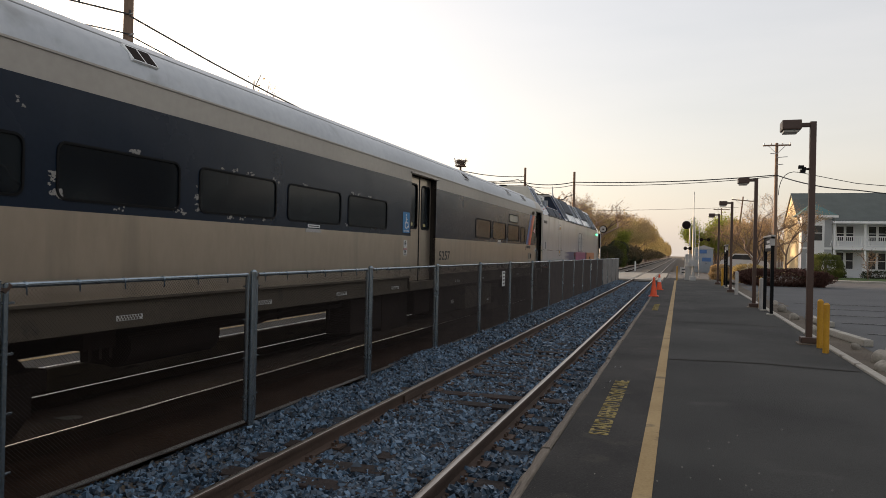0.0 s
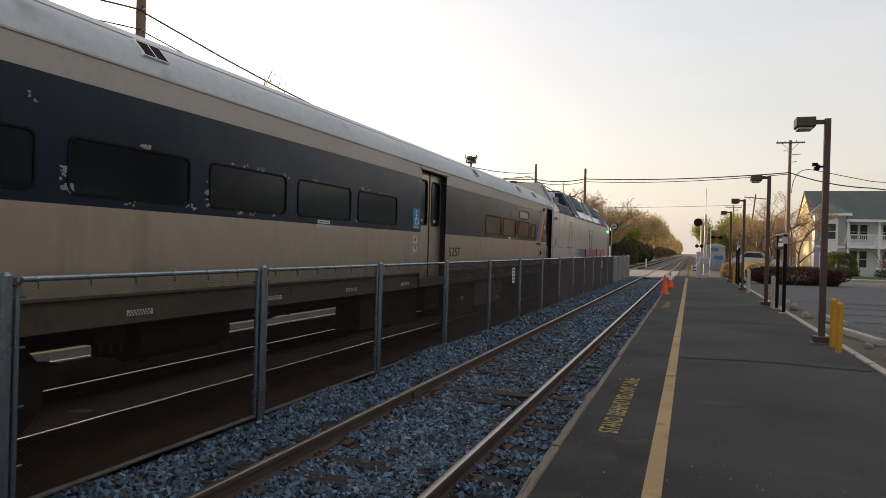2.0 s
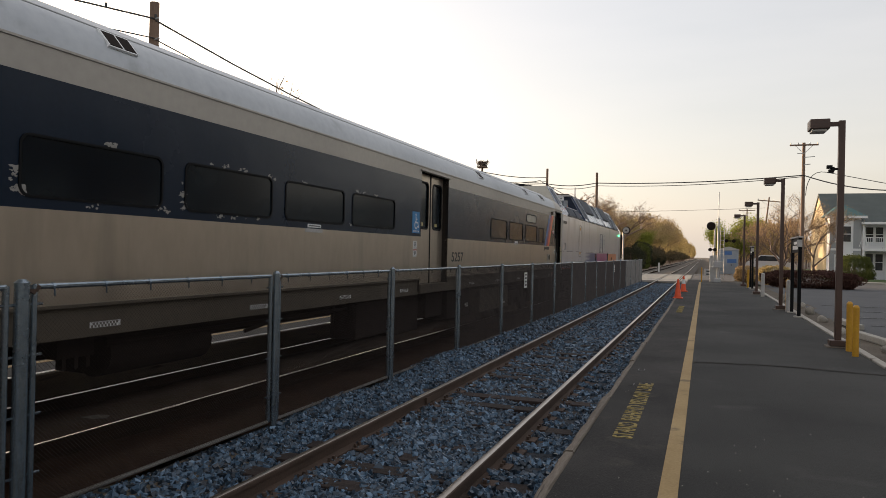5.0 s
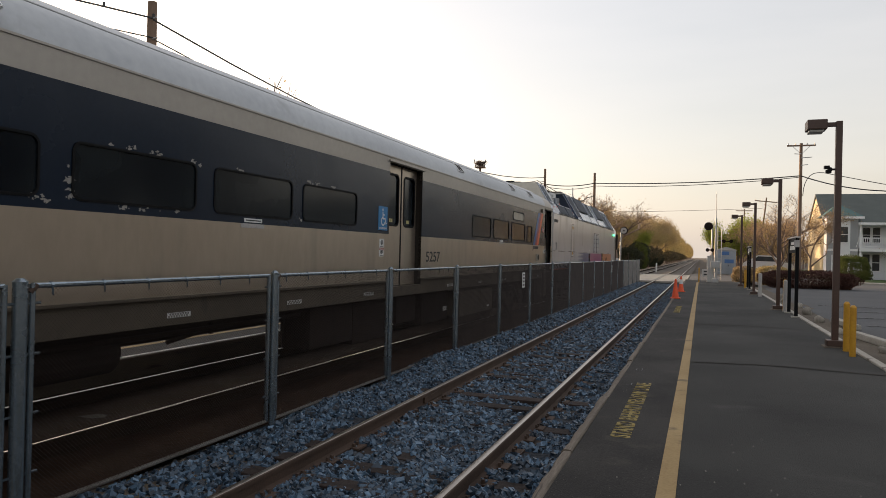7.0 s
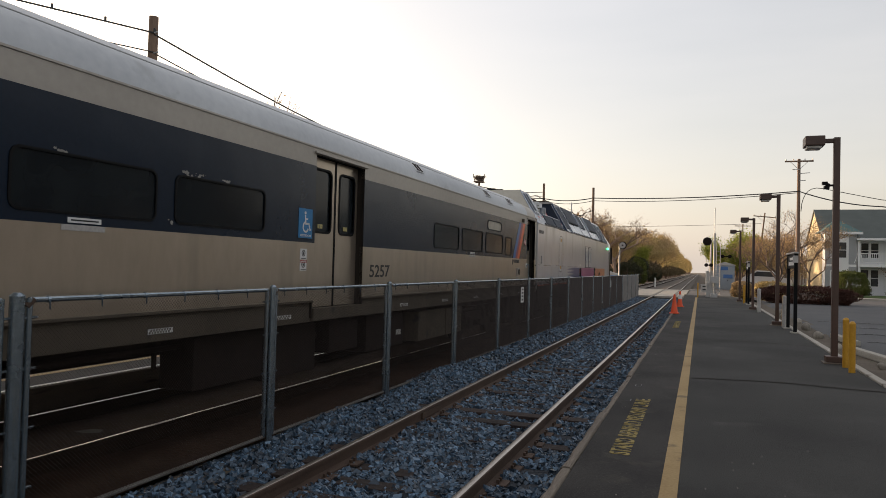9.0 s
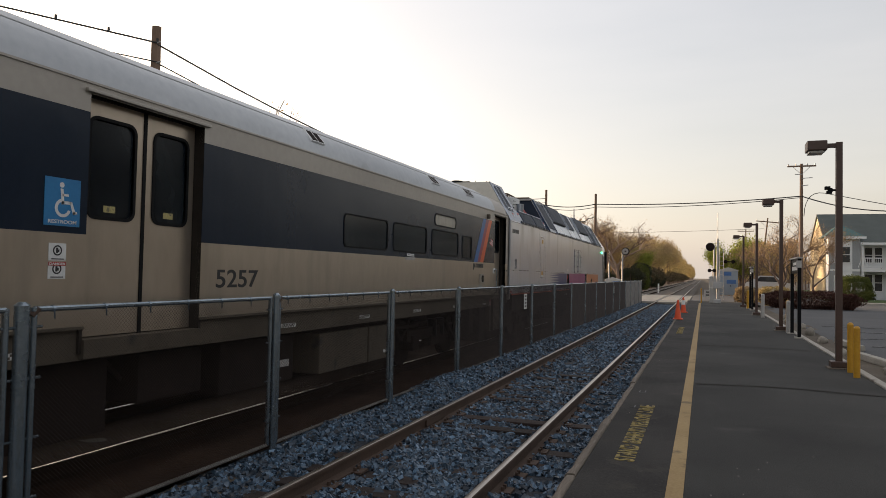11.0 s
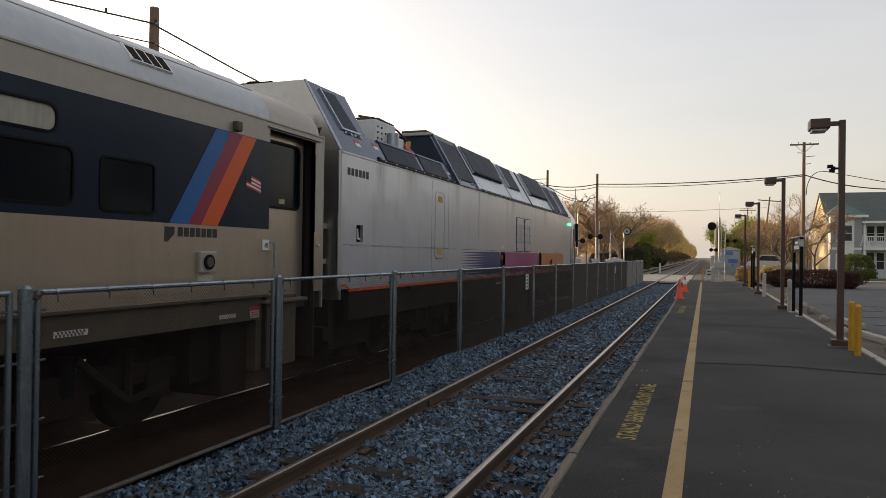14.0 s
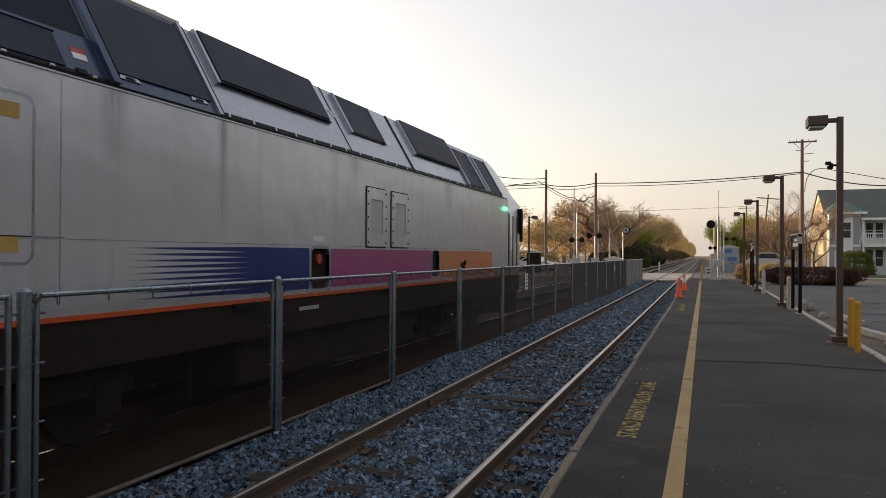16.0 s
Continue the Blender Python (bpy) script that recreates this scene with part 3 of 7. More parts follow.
def sheet(name, material, x0, x1, y0, y1, step, height, parent=None, kind="structure", label="", category=""):
    """A ground sheet whose height is a function of place."""
    nx, ny = max(1, round((x1 - x0) / step[0])), max(1, round((y1 - y0) / step[1]))
    vs = [(x0 + (x1 - x0) * i / nx, y0 + (y1 - y0) * j / ny) for j in range(ny + 1) for i in range(nx + 1)]
    fs = [(j * (nx + 1) + i, j * (nx + 1) + i + 1, (j + 1) * (nx + 1) + i + 1, (j + 1) * (nx + 1) + i) for j in range(ny) for i in range(nx)]
    me = bpy.data.meshes.new(name)
    me.from_pydata([(x, y, height(x, y)) for x, y in vs], [], fs)
    me.polygons.foreach_set("use_smooth", [True] * len(fs))
    me.materials.append(M[material])
    ob = new(name, me)
    if parent:
        ob.parent = parent
    return tagged(ob, label, category, kind=kind)


def lettering(name, text, material, size, m, parent=None, label="", depth=0.002, squeeze=1.0, align="LEFT", width=0.0, weight=0.0):
    cu = bpy.data.curves.new(name, "FONT")
    cu.body, cu.size, cu.extrude, cu.align_x, cu.offset = text, size, depth, align, weight
    tmp = bpy.data.objects.new(name, cu)
    me = bpy.data.meshes.new_from_object(tmp)
    bpy.data.objects.remove(tmp)
    if width:
        xs = [v.co.x for v in me.vertices]
        squeeze = width / (max(xs) - min(xs))
    me.transform(m @ Matrix.Diagonal((squeeze, 1, 1, 1)))
    me.materials.clear()
    me.materials.append(M[material])
    ob = new(name, me)
    if parent:
        ob.parent = parent
    if label:
        tagged(ob, label=label)
    return ob


TOR = -0.21            # top of the rails; the platform is at 0
NEAR_C, TRAIN_C = -2.58, -6.45
GAUGE = 0.765          # half, to the head's centre


# ---- ground ----
def ground_z(x, y):
    return -0.62


sheet("ground", "dirt", -1500, 1500, -600, 2600, (100, 100), ground_z, label="brown dirt ground beyond the station and tracks", category="ground")


def bed(x, y):
    """Height of the ballast: low at the rails, heaped in places along the fence."""
    heap = 0.02 + 0.085 * math.exp(-((y - 7.9) / 0.8) ** 2) + 0.15 * math.exp(-((y - 11.9) / 1.5) ** 2) + 0.07 * min(1, max(0, (y - 12) / 4))
    ridge = math.exp(-((x + 4.30) / 0.36) ** 2) * heap
    n = noise.noise((x * 2.3, y * 2.3, 0)) * 0.022 + noise.noise((x * 0.7, y * 0.6, 4)) * 0.028
    edge = 0.025 * min(1, max(0, (x + 1.6) / 0.5))
    rails = 0.012 * (math.exp(-((x + 1.815) / 0.2) ** 2) + math.exp(-((x + 3.345) / 0.2) ** 2))
    worn = -(0.004 + 0.026 * math.exp(-((y - 11) / 4.0) ** 2)) * min(1, max(0, (0.75 - abs(x - NEAR_C)) / 0.15))
    ends = -0.026 * math.exp(-((x + 3.62) / 0.18) ** 2)
    return -0.398 + ends + ridge + n + edge + rails + worn


sheet("ballast_bed", "ballast", -4.6, -1.0, -6, 55, (0.09, 0.12), bed, label="crushed blue-grey stone ballast round the rails", category="ballast")
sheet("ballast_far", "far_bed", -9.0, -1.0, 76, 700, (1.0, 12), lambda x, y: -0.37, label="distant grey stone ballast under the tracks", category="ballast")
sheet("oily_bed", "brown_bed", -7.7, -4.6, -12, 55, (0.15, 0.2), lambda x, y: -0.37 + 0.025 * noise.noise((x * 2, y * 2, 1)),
      label="brown track bed with the train's shade put into its colour", category="ballast")


def scatter_stones(name, count, x0, x1, y0, y1, smin, smax, seed, power=1.0):
    """Loose angular stones, each a bent block of its own."""
    rng = np.random.default_rng(seed)
    xs = rng.uniform(x0, x1, count)
    ys = y0 + (y1 - y0) * rng.uniform(0, 1, count) ** power
    keep = []
    for i in range(count):
        x, y = xs[i], ys[i]
        if min(abs(x + 1.815), abs(x + 3.345)) < 0.05:
            continue
        dy = abs((y - 0.10 + 0.26) % 0.52 - 0.26)
        gap = min(abs(x + 1.815), abs(x + 3.345))
        bare = 1.1 * noise.noise((x * 1.3, y * 0.9, 7))
        if -3.3 < x < -1.9:
            bare += 0.7 * noise.noise((x * 3.4, y * 2.6, 5)) - 0.20 + 0.30 * math.exp(-((y - 11.5) / 4.0) ** 2) + (0.25 if gap < 0.25 else 0.0)
        else:
            bare = 1.0 + 0.5 * bare if gap < 0.46 else bare + 0.2
        if dy < (0.145 if gap < 0.46 else 0.12) and abs(x - NEAR_C) < 1.28 and rng.uniform() < bare:
            continue
        if -3.22 < x < -1.94 and noise.noise((x * 2.6, y * 1.5, 11)) > 0.24 - 0.34 * math.exp(-((y - 11.2) / 2.6) ** 2) and rng.uniform() < 0.80:
            continue
        if x > -1.66 and rng.uniform() < 0.25 + 0.5 * noise.noise((x * 3.0, y * 1.6, 13)):
            continue
        if y < 6.2 and x < -3.86 and rng.uniform() < 0.75 + noise.noise((x * 2.5, y * 1.6, 3)) - (y - 3.5) * 0.22:
            continue
        keep.append(i)
    xs, ys = xs[keep], ys[keep]
    c = len(xs)
    zs = np.array([bed(a, b) for a, b in zip(xs, ys)])
    cube = np.array([(sx, sy, sz) for sz in (-1, 1) for sy in (-1, 1) for sx in (-1, 1)], float) * 0.5
    faces = np.array([(0, 2, 3, 1), (4, 5, 7, 6), (0, 1, 5, 4), (2, 6, 7, 3), (0, 4, 6, 2), (1, 3, 7, 5)])
    v = cube[None] * rng.uniform(0.5, 1.2, (c, 8, 1)) * rng.uniform(0.55, 1.45, (c, 1, 3))
    v *= rng.uniform(smin, smax, (c, 1, 1))
    q = rng.normal(size=(c, 4))
    q /= np.linalg.norm(q, axis=1, keepdims=True)
    w, x, y, z = q.T
    R = np.stack([np.stack([1 - 2 * (y * y + z * z), 2 * (x * y - z * w), 2 * (x * z + y * w)], -1),
                  np.stack([2 * (x * y + z * w), 1 - 2 * (x * x + z * z), 2 * (y * z - x * w)], -1),
                  np.stack([2 * (x * z - y * w), 2 * (y * z + x * w), 1 - 2 * (x * x + y * y)], -1)], 1)
    v = np.einsum("cij,ckj->cki", R, v)
    v += np.stack([xs, ys, zs + rng.uniform(-0.01, 0.022, c)], -1)[:, None]
    f = faces[None] + (np.arange(c) * 8)[:, None, None]
    me = bpy.data.meshes.new(name)
    me.vertices.add(c * 8)
    me.vertices.foreach_set("co", v.reshape(-1))
    me.loops.add(c * 24)
    me.loops.foreach_set("vertex_index", f.reshape(-1).astype(np.int32))
    me.polygons.add(c * 6)
    me.polygons.foreach_set("loop_start", np.arange(c * 6, dtype=np.int32) * 4)
    me.update(calc_edges=True)
    me.validate()
    me.shade_flat()
    me.materials.append(M["stone"])
    return tagged(new(name, me), "loose angular blue-grey crushed stones between the rails", "ballast stones", kind="stuff")


scatter_stones("ballast_stones", 66000, -4.5, -1.06, 2.0, 13.0, 0.024, 0.056, 3)
scatter_stones("ballast_stones", 26000, -4.5, -1.06, -13.5, 2.0, 0.030, 0.065, 9)
scatter_stones("ballast_stones", 34000, -4.5, -1.08, 13.0, 54.0, 0.032, 0.068, 4, 1.3)
sheet("dirt_patch", "dirt", -4.55, -3.72, 1.5, 6.4, (0.06, 0.1), lambda x, y: bed(x, y) + 0.012 - 0.05 * max(0, (x + 3.95) / 0.23) - 0.04 * max(0, y - 5.4),
      label="bare brown dirt and dead leaves along the fence", category="dirt")


# ---- tracks ----
def rail_profile(cx, top):
    half = [(0.031, -0.0005), (0.0365, -0.008), (0.0365, -0.035), (0.009, -0.05), (0.009, -0.13), (0.07, -0.15), (0.07, -0.165)]
    return [(cx + x, top + z - 0.003) for x, z in half] + [(cx - x, top + z - 0.003) for x, z in half[::-1]]


def track(name, cx, label, tie_from, tie_to, steel="rail", head="dull_railtop"):
    root = thing(name, label, "railway track", (0, 0, 0), kind="structure")
    for side in (-1, 1):
        c = cx + side * GAUGE
        rail = part("rail", prism(bmesh.new(), rail_profile(c, TOR), -14, 700), steel, root, "rust-brown steel rail")
        part("railhead", prism(bmesh.new(), [(c + 0.0335 * math.sin(a), TOR - 0.0085 + 0.0095 * math.cos(a)) for a in np.linspace(1.35, -1.35, 15)], -14, 700), head, rail, "worn running surface", smooth=True)
    tie = None
    y = tie_from
    me = boxes((-1.3, 1.3, -0.115, 0.115, -0.17, 0.0), bevel=0.012)
    tie = part("tie", me, "tie", root)
    tie.matrix_basis = pose(cx, y, TOR - 0.168)
    rng = random.Random(5)
    while y < tie_to:
        y += 0.52
        t = new("tie", tie.data)
        t.parent = root
        t.matrix_basis = pose(cx + rng.uniform(-0.05, 0.05), y + rng.uniform(-0.02, 0.02), TOR - 0.172 + rng.uniform(-0.022, 0.004), 0, rng.uniform(-0.6, 0.6), rng.uniform(-1.5, 1.5))
    return root


near_track = track("railway_track", NEAR_C, "rusty railway track on wooden ties in stone ballast", -13.42, 54)
train_track = track("railway_track", TRAIN_C, "railway track with bright railheads under the train", -13.04, 54, "shaded_rail", "railtop")
bm = bmesh.new()
plate_y = -5.10
while plate_y < 26:
    for c in (NEAR_C - GAUGE, NEAR_C + GAUGE):
        box(bm, c - 0.17, c + 0.17, plate_y - 0.09, plate_y + 0.09, TOR - 0.171, TOR - 0.152)
        for dx in (-0.085, 0.085):
            box(bm, c + dx - 0.014, c + dx + 0.014, plate_y - 0.055, plate_y - 0.025, TOR - 0.155, TOR - 0.118)
            box(bm, c + dx - 0.014, c + dx + 0.014, plate_y + 0.025, plate_y + 0.055, TOR - 0.155, TOR - 0.118)
    plate_y += 0.52
tagged(part("tie_plate", bm, "rail", near_track), kind="stuff")
for c in (NEAR_C - GAUGE,):
    for s in (-1, 1):
        part("joint_bar", boxes((c + s * 0.026 - 0.012, c + s * 0.026 + 0.012, 8.35, 9.0, TOR - 0.125, TOR - 0.045), bevel=0.004), "rail", near_track)

# ---- platforms ----
platform = thing("platform", "dark patched asphalt station platform with a worn timber edge", "platform", kind="structure")
PLAT_R = 2.60
sheet("surface", "asphalt", -0.965, PLAT_R, -14, 53, (0.35, 0.5), lambda x, y: 0.006 * noise.noise((x * 0.8, y * 0.5, 2)), platform, kind="")
part("body", boxes((-0.965, PLAT_R, -14, 53, -0.62, -0.02)), "asphalt", platform)
y = -14.0
rng = random.Random(8)
while y < 53:
    ln = rng.choice((2.4, 2.4, 3.0))
    b = bmesh.new()
    ye = y + ln - rng.uniform(0.012, 0.05)
    k, cuts = 0, 16
    rings = []
    for k in range(cuts + 1):
        yy = y + (ye - y) * k / cuts
        w = [0.02 * noise.noise((yy * 2.7, q, 3.1)) + 0.012 * noise.noise((yy * 9.0, q, 1.7)) for q in range(3)]
        rings.append([b.verts.new(v) for v in ((-1.045 + w[0], yy, -0.30), (-1.05 + w[0], yy, -0.012 + w[1] * 0.5), (-1.03 + w[0], yy, 0.008 + w[1] * 0.6),
                                               (-0.978 + w[2] * 0.6, yy, 0.010 + w[1] * 0.4), (-0.966 + w[2] * 0.2, yy, -0.01), (-0.966, yy, -0.30))])
    for p, q in zip(rings, rings[1:]):
        for k in range(6):
            b.faces.new((p[k], p[(k + 1) % 6], q[(k + 1) % 6], q[k]))
    b.faces.new(rings[0][::-1])
    b.faces.new(rings[-1])
    t = part("edge_timber", b, "timber", platform, "")
    t.matrix_basis = pose(rng.uniform(-0.012, 0.012), 0, rng.uniform(-0.012, 0.006))
    y += ln
sheet("edge_strip", "edge_asphalt", -0.964, -0.255, -14, 53, (0.16, 0.25), lambda x, y: 0.0042 + 0.006 * noise.noise((x * 0.8, y * 0.5, 2)) - 0.006 * max(0, noise.noise((x * 3, y * 1.2, 8))), platform, kind="", label="dirty brown asphalt strip along the edge")
y = -14.0
while y < 48.5:
    ln = min(6.0, 48.5 - y)
    part("painted_line", boxes((-0.262, -0.135, y, y + ln, 0.004, 0.0075)), "yellow", platform, "worn yellow safety line")
    y += 6.0
for y0 in (6.40, 21.5, -8.6):
    for word, off, ln in (("STAND", 0.0, 0.62), ("BEHIND", 0.70, 0.74), ("YELLOW", 1.50, 0.78), ("LINE", 2.36, 0.50)):
        lettering("stencil", word, "stencil", 0.240, pose(-0.572, y0 + off, 0.0085, 0, 0, 90), platform, "faded yellow stencilled word", width=ln, weight=0.005)
# white chalk ticks and grit by the edge
part("scuff", boxes((-0.86, -0.80, 9.05, 9.065, 0.006, 0.009), (-0.805, -0.795, 9.07, 9.22, 0.006, 0.009), (-0.84, -0.76, 10.25, 10.262, 0.006, 0.009),
                    (-0.77, -0.76, 10.25, 10.45, 0.006, 0.009), (-0.845, -0.837, 10.25, 10.42, 0.006, 0.009)), "white_line", platform, "pale scuffed paint ticks")
for yy, w in ((11.6, 0.055), (18.2, 0.06), (29.5, 0.05), (4.4, 0.02)):
    bm = bmesh.new()
    pts = [(x, yy + 0.10 * math.sin(x * 2.1 + yy) + 0.03 * noise.noise((x * 4, yy, 0)), 0.007) for x in np.linspace(-0.1, 2.55, 24)]
    for p, q in zip(pts, pts[1:]):
        vs = [bm.verts.new(v) for v in ((p[0], p[1], 0.0075), (q[0], q[1], 0.0075), (q[0], q[1] + w, 0.0075), (p[0], p[1] + w, 0.0075))]
        bm.faces.new(vs)
    part("tar_seam", bm, "black", platform, "dark tar seam")

# pale crumbs of grit and a paper scrap on the asphalt
bm = bmesh.new()
rng = random.Random(31)
for x, y in [(2.24, 16.68), (0.28, 6.3), (0.61, 5.73), (0.49, 5.39), (0.32, 5.46), (0.06, 5.66), (0.12, 5.41), (-0.11, 5.24), (0.54, 6.87), (1.06, 5.51), (2.28, 9.96), (0.28, 6.55), (0.45, 6.58), (0.52, 5.3), (0.96, 7.28), (0.29, 5.79), (-0.79, 14.31), (-0.99, 7.16), (-0.55, 5.23), (-0.84, 8.56), (-0.82, 8.65)]:
    r = 0.006
    plate3 = [bm.verts.new((x + r * rng.uniform(0.6, 1.3) * math.cos(a), y + r * 1.6 * rng.uniform(0.6, 1.3) * math.sin(a), 0.012)) for a in (0.3, 1.6, 2.9, 4.0, 5.2)]
    top = bm.verts.new((x, y, 0.019))
    for k in range(5):
        bm.faces.new((plate3[k], plate3[(k + 1) % 5], top))
tagged(part("grit", bm, "concrete", None), "pale crumbs of grit scattered on the asphalt", "grit", kind="stuff")

far_platform = thing("platform", "sunlit asphalt platform across the tracks, behind the train", "platform", kind="structure")
part("body", boxes((-13.5, -7.72, -20, 53, -0.62, 0.0)), "asphalt", far_platform)
part("edge_timber", boxes((-7.72, -7.62, -20, 53, -0.3, 0.008), bevel=0.01), "timber", far_platform)
# White strip added on the timber; it paints the sunlit edge.
part("nosing", boxes((-7.735, -7.66, -20, 53, 0.009, 0.022), bevel=0.004), "white", far_platform, "white strip standing for the sunlit platform edge")
part("painted_line", boxes((-8.55, -8.42, -20, 52, 0.002, 0.006)), "yellow", far_platform)

# kerb, verge and parking lot beside the platform
y = -14.0
while y < 42:
    ln = 3.0
    tagged(part("kerb", boxes((PLAT_R, PLAT_R + 0.13, y, y + ln - 0.012, -0.35, 0.035), bevel=0.015), "concrete"),
           "weathered pale concrete kerb along the platform", "kerb", group="platform kerb", kind="structure")
    y += ln
sheet("verge", "dirt", PLAT_R + 0.13, 3.7, -14, 46, (0.15, 0.3), lambda x, y: -0.06 + 0.05 * noise.noise((x * 2, y * 1.3, 3)), label="strip of bare dirt and weeds by the kerb", category="verge")
sheet("parking_lot", "lot", 3.4, 46, -40, 55.3, (2, 2), lambda x, y: -0.055 + 0.01 * noise.noise((x * 0.2, y * 0.2, 5)), label="grey asphalt parking lot with faint worn lines", category="parking lot")
for k in range(7):
    yy = 12.5 + 2.75 * k
    tagged(part("bay_line", boxes((4.1, 8.6, yy, yy + 0.1, -0.045, -0.036)), "white_line", None), "worn white parking bay line", "road marking", group="bay lines", kind="structure")
# street that crosses the tracks, with concrete panels between the rails
sheet("road", "lot", -160, -9.2, 55, 76, (4, 3), lambda x, y: -0.16, label="grey asphalt street up to the level crossing", category="road")
sheet("road", "lot", -0.9, 160, 55, 76, (4, 3), lambda x, y: -0.10, label="grey asphalt street beyond the level crossing", category="road")
sheet("forecourt", "asphalt", -0.93, 3.4, 53, 55, (0.5, 0.5), lambda x, y: -0.05, label="asphalt between the platform and the street", category="pavement")
sheet("bed_step", "ballast", -9.2, -0.9, 55, 76, (1, 3), lambda x, y: -0.30, label="ballast under the crossing panels", category="ballast")
crossing = thing("level_crossing", "pale concrete level crossing panels between the rails", "level crossing", kind="structure")
for cx in (NEAR_C, TRAIN_C):
    for y0 in np.arange(55.0, 75.5, 2.6):
        for x0, x1 in ((cx - 0.66, cx + 0.66), (cx + 0.87, cx + 1.55), (cx - 1.55, cx - 0.87)):
            part("panel", boxes((x0, x1, y0, y0 + 2.57, -0.34, TOR + 0.012), bevel=0.015), "concrete", crossing)
part("panel", boxes((-4.9, -4.13, 55, 76, -0.34, TOR + 0.01)), "concrete", crossing)
part("panel", boxes((-9.2, -8.0, 55, 76, -0.34, TOR + 0.01)), "concrete", crossing)
# lawn before the house, and the pavement edge
sheet("lawn", "grass", 9.6, 60, 61.2, 70.2, (1, 1), lambda x, y: 0.02 + 0.03 * noise.noise((x, y, 0)), label="strip of mown green lawn", category="lawn")
tagged(part("kerb", boxes((9.6, 60, 59.2, 61.2, -0.3, 0.02), bevel=0.02), "concrete"), "pale concrete kerb and pavement by the lawn", "kerb", kind="structure")
sheet("lawn", "grass", 9.5, 60, 76, 130, (3, 3), lambda x, y: 0.0, label="grass round the apartment house", category="lawn")


# ---- chain-link fence between the tracks ----
FX, FTOP = -4.42, 1.325
fence = thing("chain_link_fence", "galvanised pipe fence with dark chain-link mesh between the tracks", "fence")


def chain_link(y0, y1, z0, z1, pitch, r, parent, steel="wire"):
    """Two sets of slanting wires that cross as small diamonds."""
    vs, fs = [], []
    for sgn in (1, -1):
        c = -(z1 - z0)
        while c < y1 - y0:
            a, b = max(0.0, c), min(y1 - y0, c + (z1 - z0))
            if b - a > 0.01:
                k = len(vs)
                for u in (a, b):
                    y, z = (y0 + u if sgn > 0 else y1 - u), z0 + u - c
                    d = sgn * r * 0.7
                    vs += [(FX + sgn * r + r, y, z), (FX + sgn * r - r * 0.5, y - d, z + r * 0.7), (FX + sgn * r - r * 0.5, y + d, z - r * 0.7)]
                fs += [(k, k + 1, k + 4, k + 3), (k + 1, k + 2, k + 5, k + 4), (k + 2, k, k + 3, k + 5)]
            c += pitch
    me = bpy.data.meshes.new("chain_link_mesh")
    me.from_pydata(vs, [], fs)
    me.materials.append(M[steel])
    ob = new("chain_link_mesh", me)
    ob.parent = parent
    return tagged(ob, label="dark rusty diamond wire mesh" if steel == "wire" else "grey diamond wire mesh")


POST_Y = [0.43 + 3.066 * k for k in range(-4, 18)] + [55.0]
for i, y in enumerate(POST_Y):
    zb = bed(FX + 0.1, y) - 0.15
    big = abs(y - 3.496) < 0.1
    r = 0.050 if big else 0.038
    bm = rods(((FX, y, zb), (FX, y, FTOP + (0.035 if big else 0.03)), r), n=12)
    rod(bm, (FX, y, FTOP + 0.03), (FX, y, FTOP + 0.055), r + 0.006, r * 0.5, n=12)
    part("post", bm, "galv", fence, "blue-grey galvanised round post", smooth=True)
FR = FX - 0.018        # the panels hang a little behind the posts
for i, (a, b) in enumerate(zip(POST_Y, POST_Y[1:])):
    a, b = a + (0.107 if abs(a - 3.496) < 0.1 else 0.083), b - (0.107 if abs(b - 3.496) < 0.1 else 0.083)
    zb = -0.27
    bm = bmesh.new()
    rod(bm, (FR, a, FTOP), (FR, b, FTOP), 0.021, n=10)
    for yy in (a, b):
        rod(bm, (FR, yy, zb), (FR, yy, FTOP + 0.012), 0.0235, n=12)
        for zz in (0.0, 0.42, 0.84, 1.2):
            rod(bm, (FR, yy - 0.07, zz), (FR, yy + 0.07, zz), 0.010, n=6)
    yy = a + 0.14
    while yy < b:
        rod(bm, (FR, yy, FTOP), (FR, yy + 0.022, FTOP), 0.026, n=8)
        rod(bm, (FR + 0.02, yy + 0.01, FTOP - 0.01), (FR + 0.012, yy + 0.02, FTOP - 0.075), 0.006, n=5)
        yy += 0.47
    panel = part("panel_frame", bm, "galv", fence, "grey pipe frame of a fence panel", smooth=True)
    part("bottom_rail", rods(((FR, a, zb), (FR, b, zb), 0.019), n=10), "galv_low", fence, "muddy bottom pipe", smooth=True)
    part("elbow", rods(((FR, a - 0.022, FTOP - 0.05), (FR, a + 0.03, FTOP + 0.004), 0.026), n=10), "rail", panel, "rusty corner elbow", smooth=True)
    # Panels past 46 m take the paler bottom-pipe material for their mesh.
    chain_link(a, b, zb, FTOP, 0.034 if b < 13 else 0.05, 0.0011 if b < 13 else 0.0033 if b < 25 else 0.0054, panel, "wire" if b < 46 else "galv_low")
for y0, h in ((17.80, 0.40), (37.2, 0.36)):
    sg = part("fence_sign", boxes((FX + 0.03, FX + 0.036, y0, y0 + 0.30, 1.13 - h, 1.13), bevel=0.001), "white", fence, "small white notice plate with dark marks")
    part("marks", boxes(*[(FX + 0.037, FX + 0.039, y0 + 0.06, y0 + 0.24, z, z + 0.045) for z in np.arange(1.13 - h + 0.05, 1.09, 0.09)]), "lettering", sg)


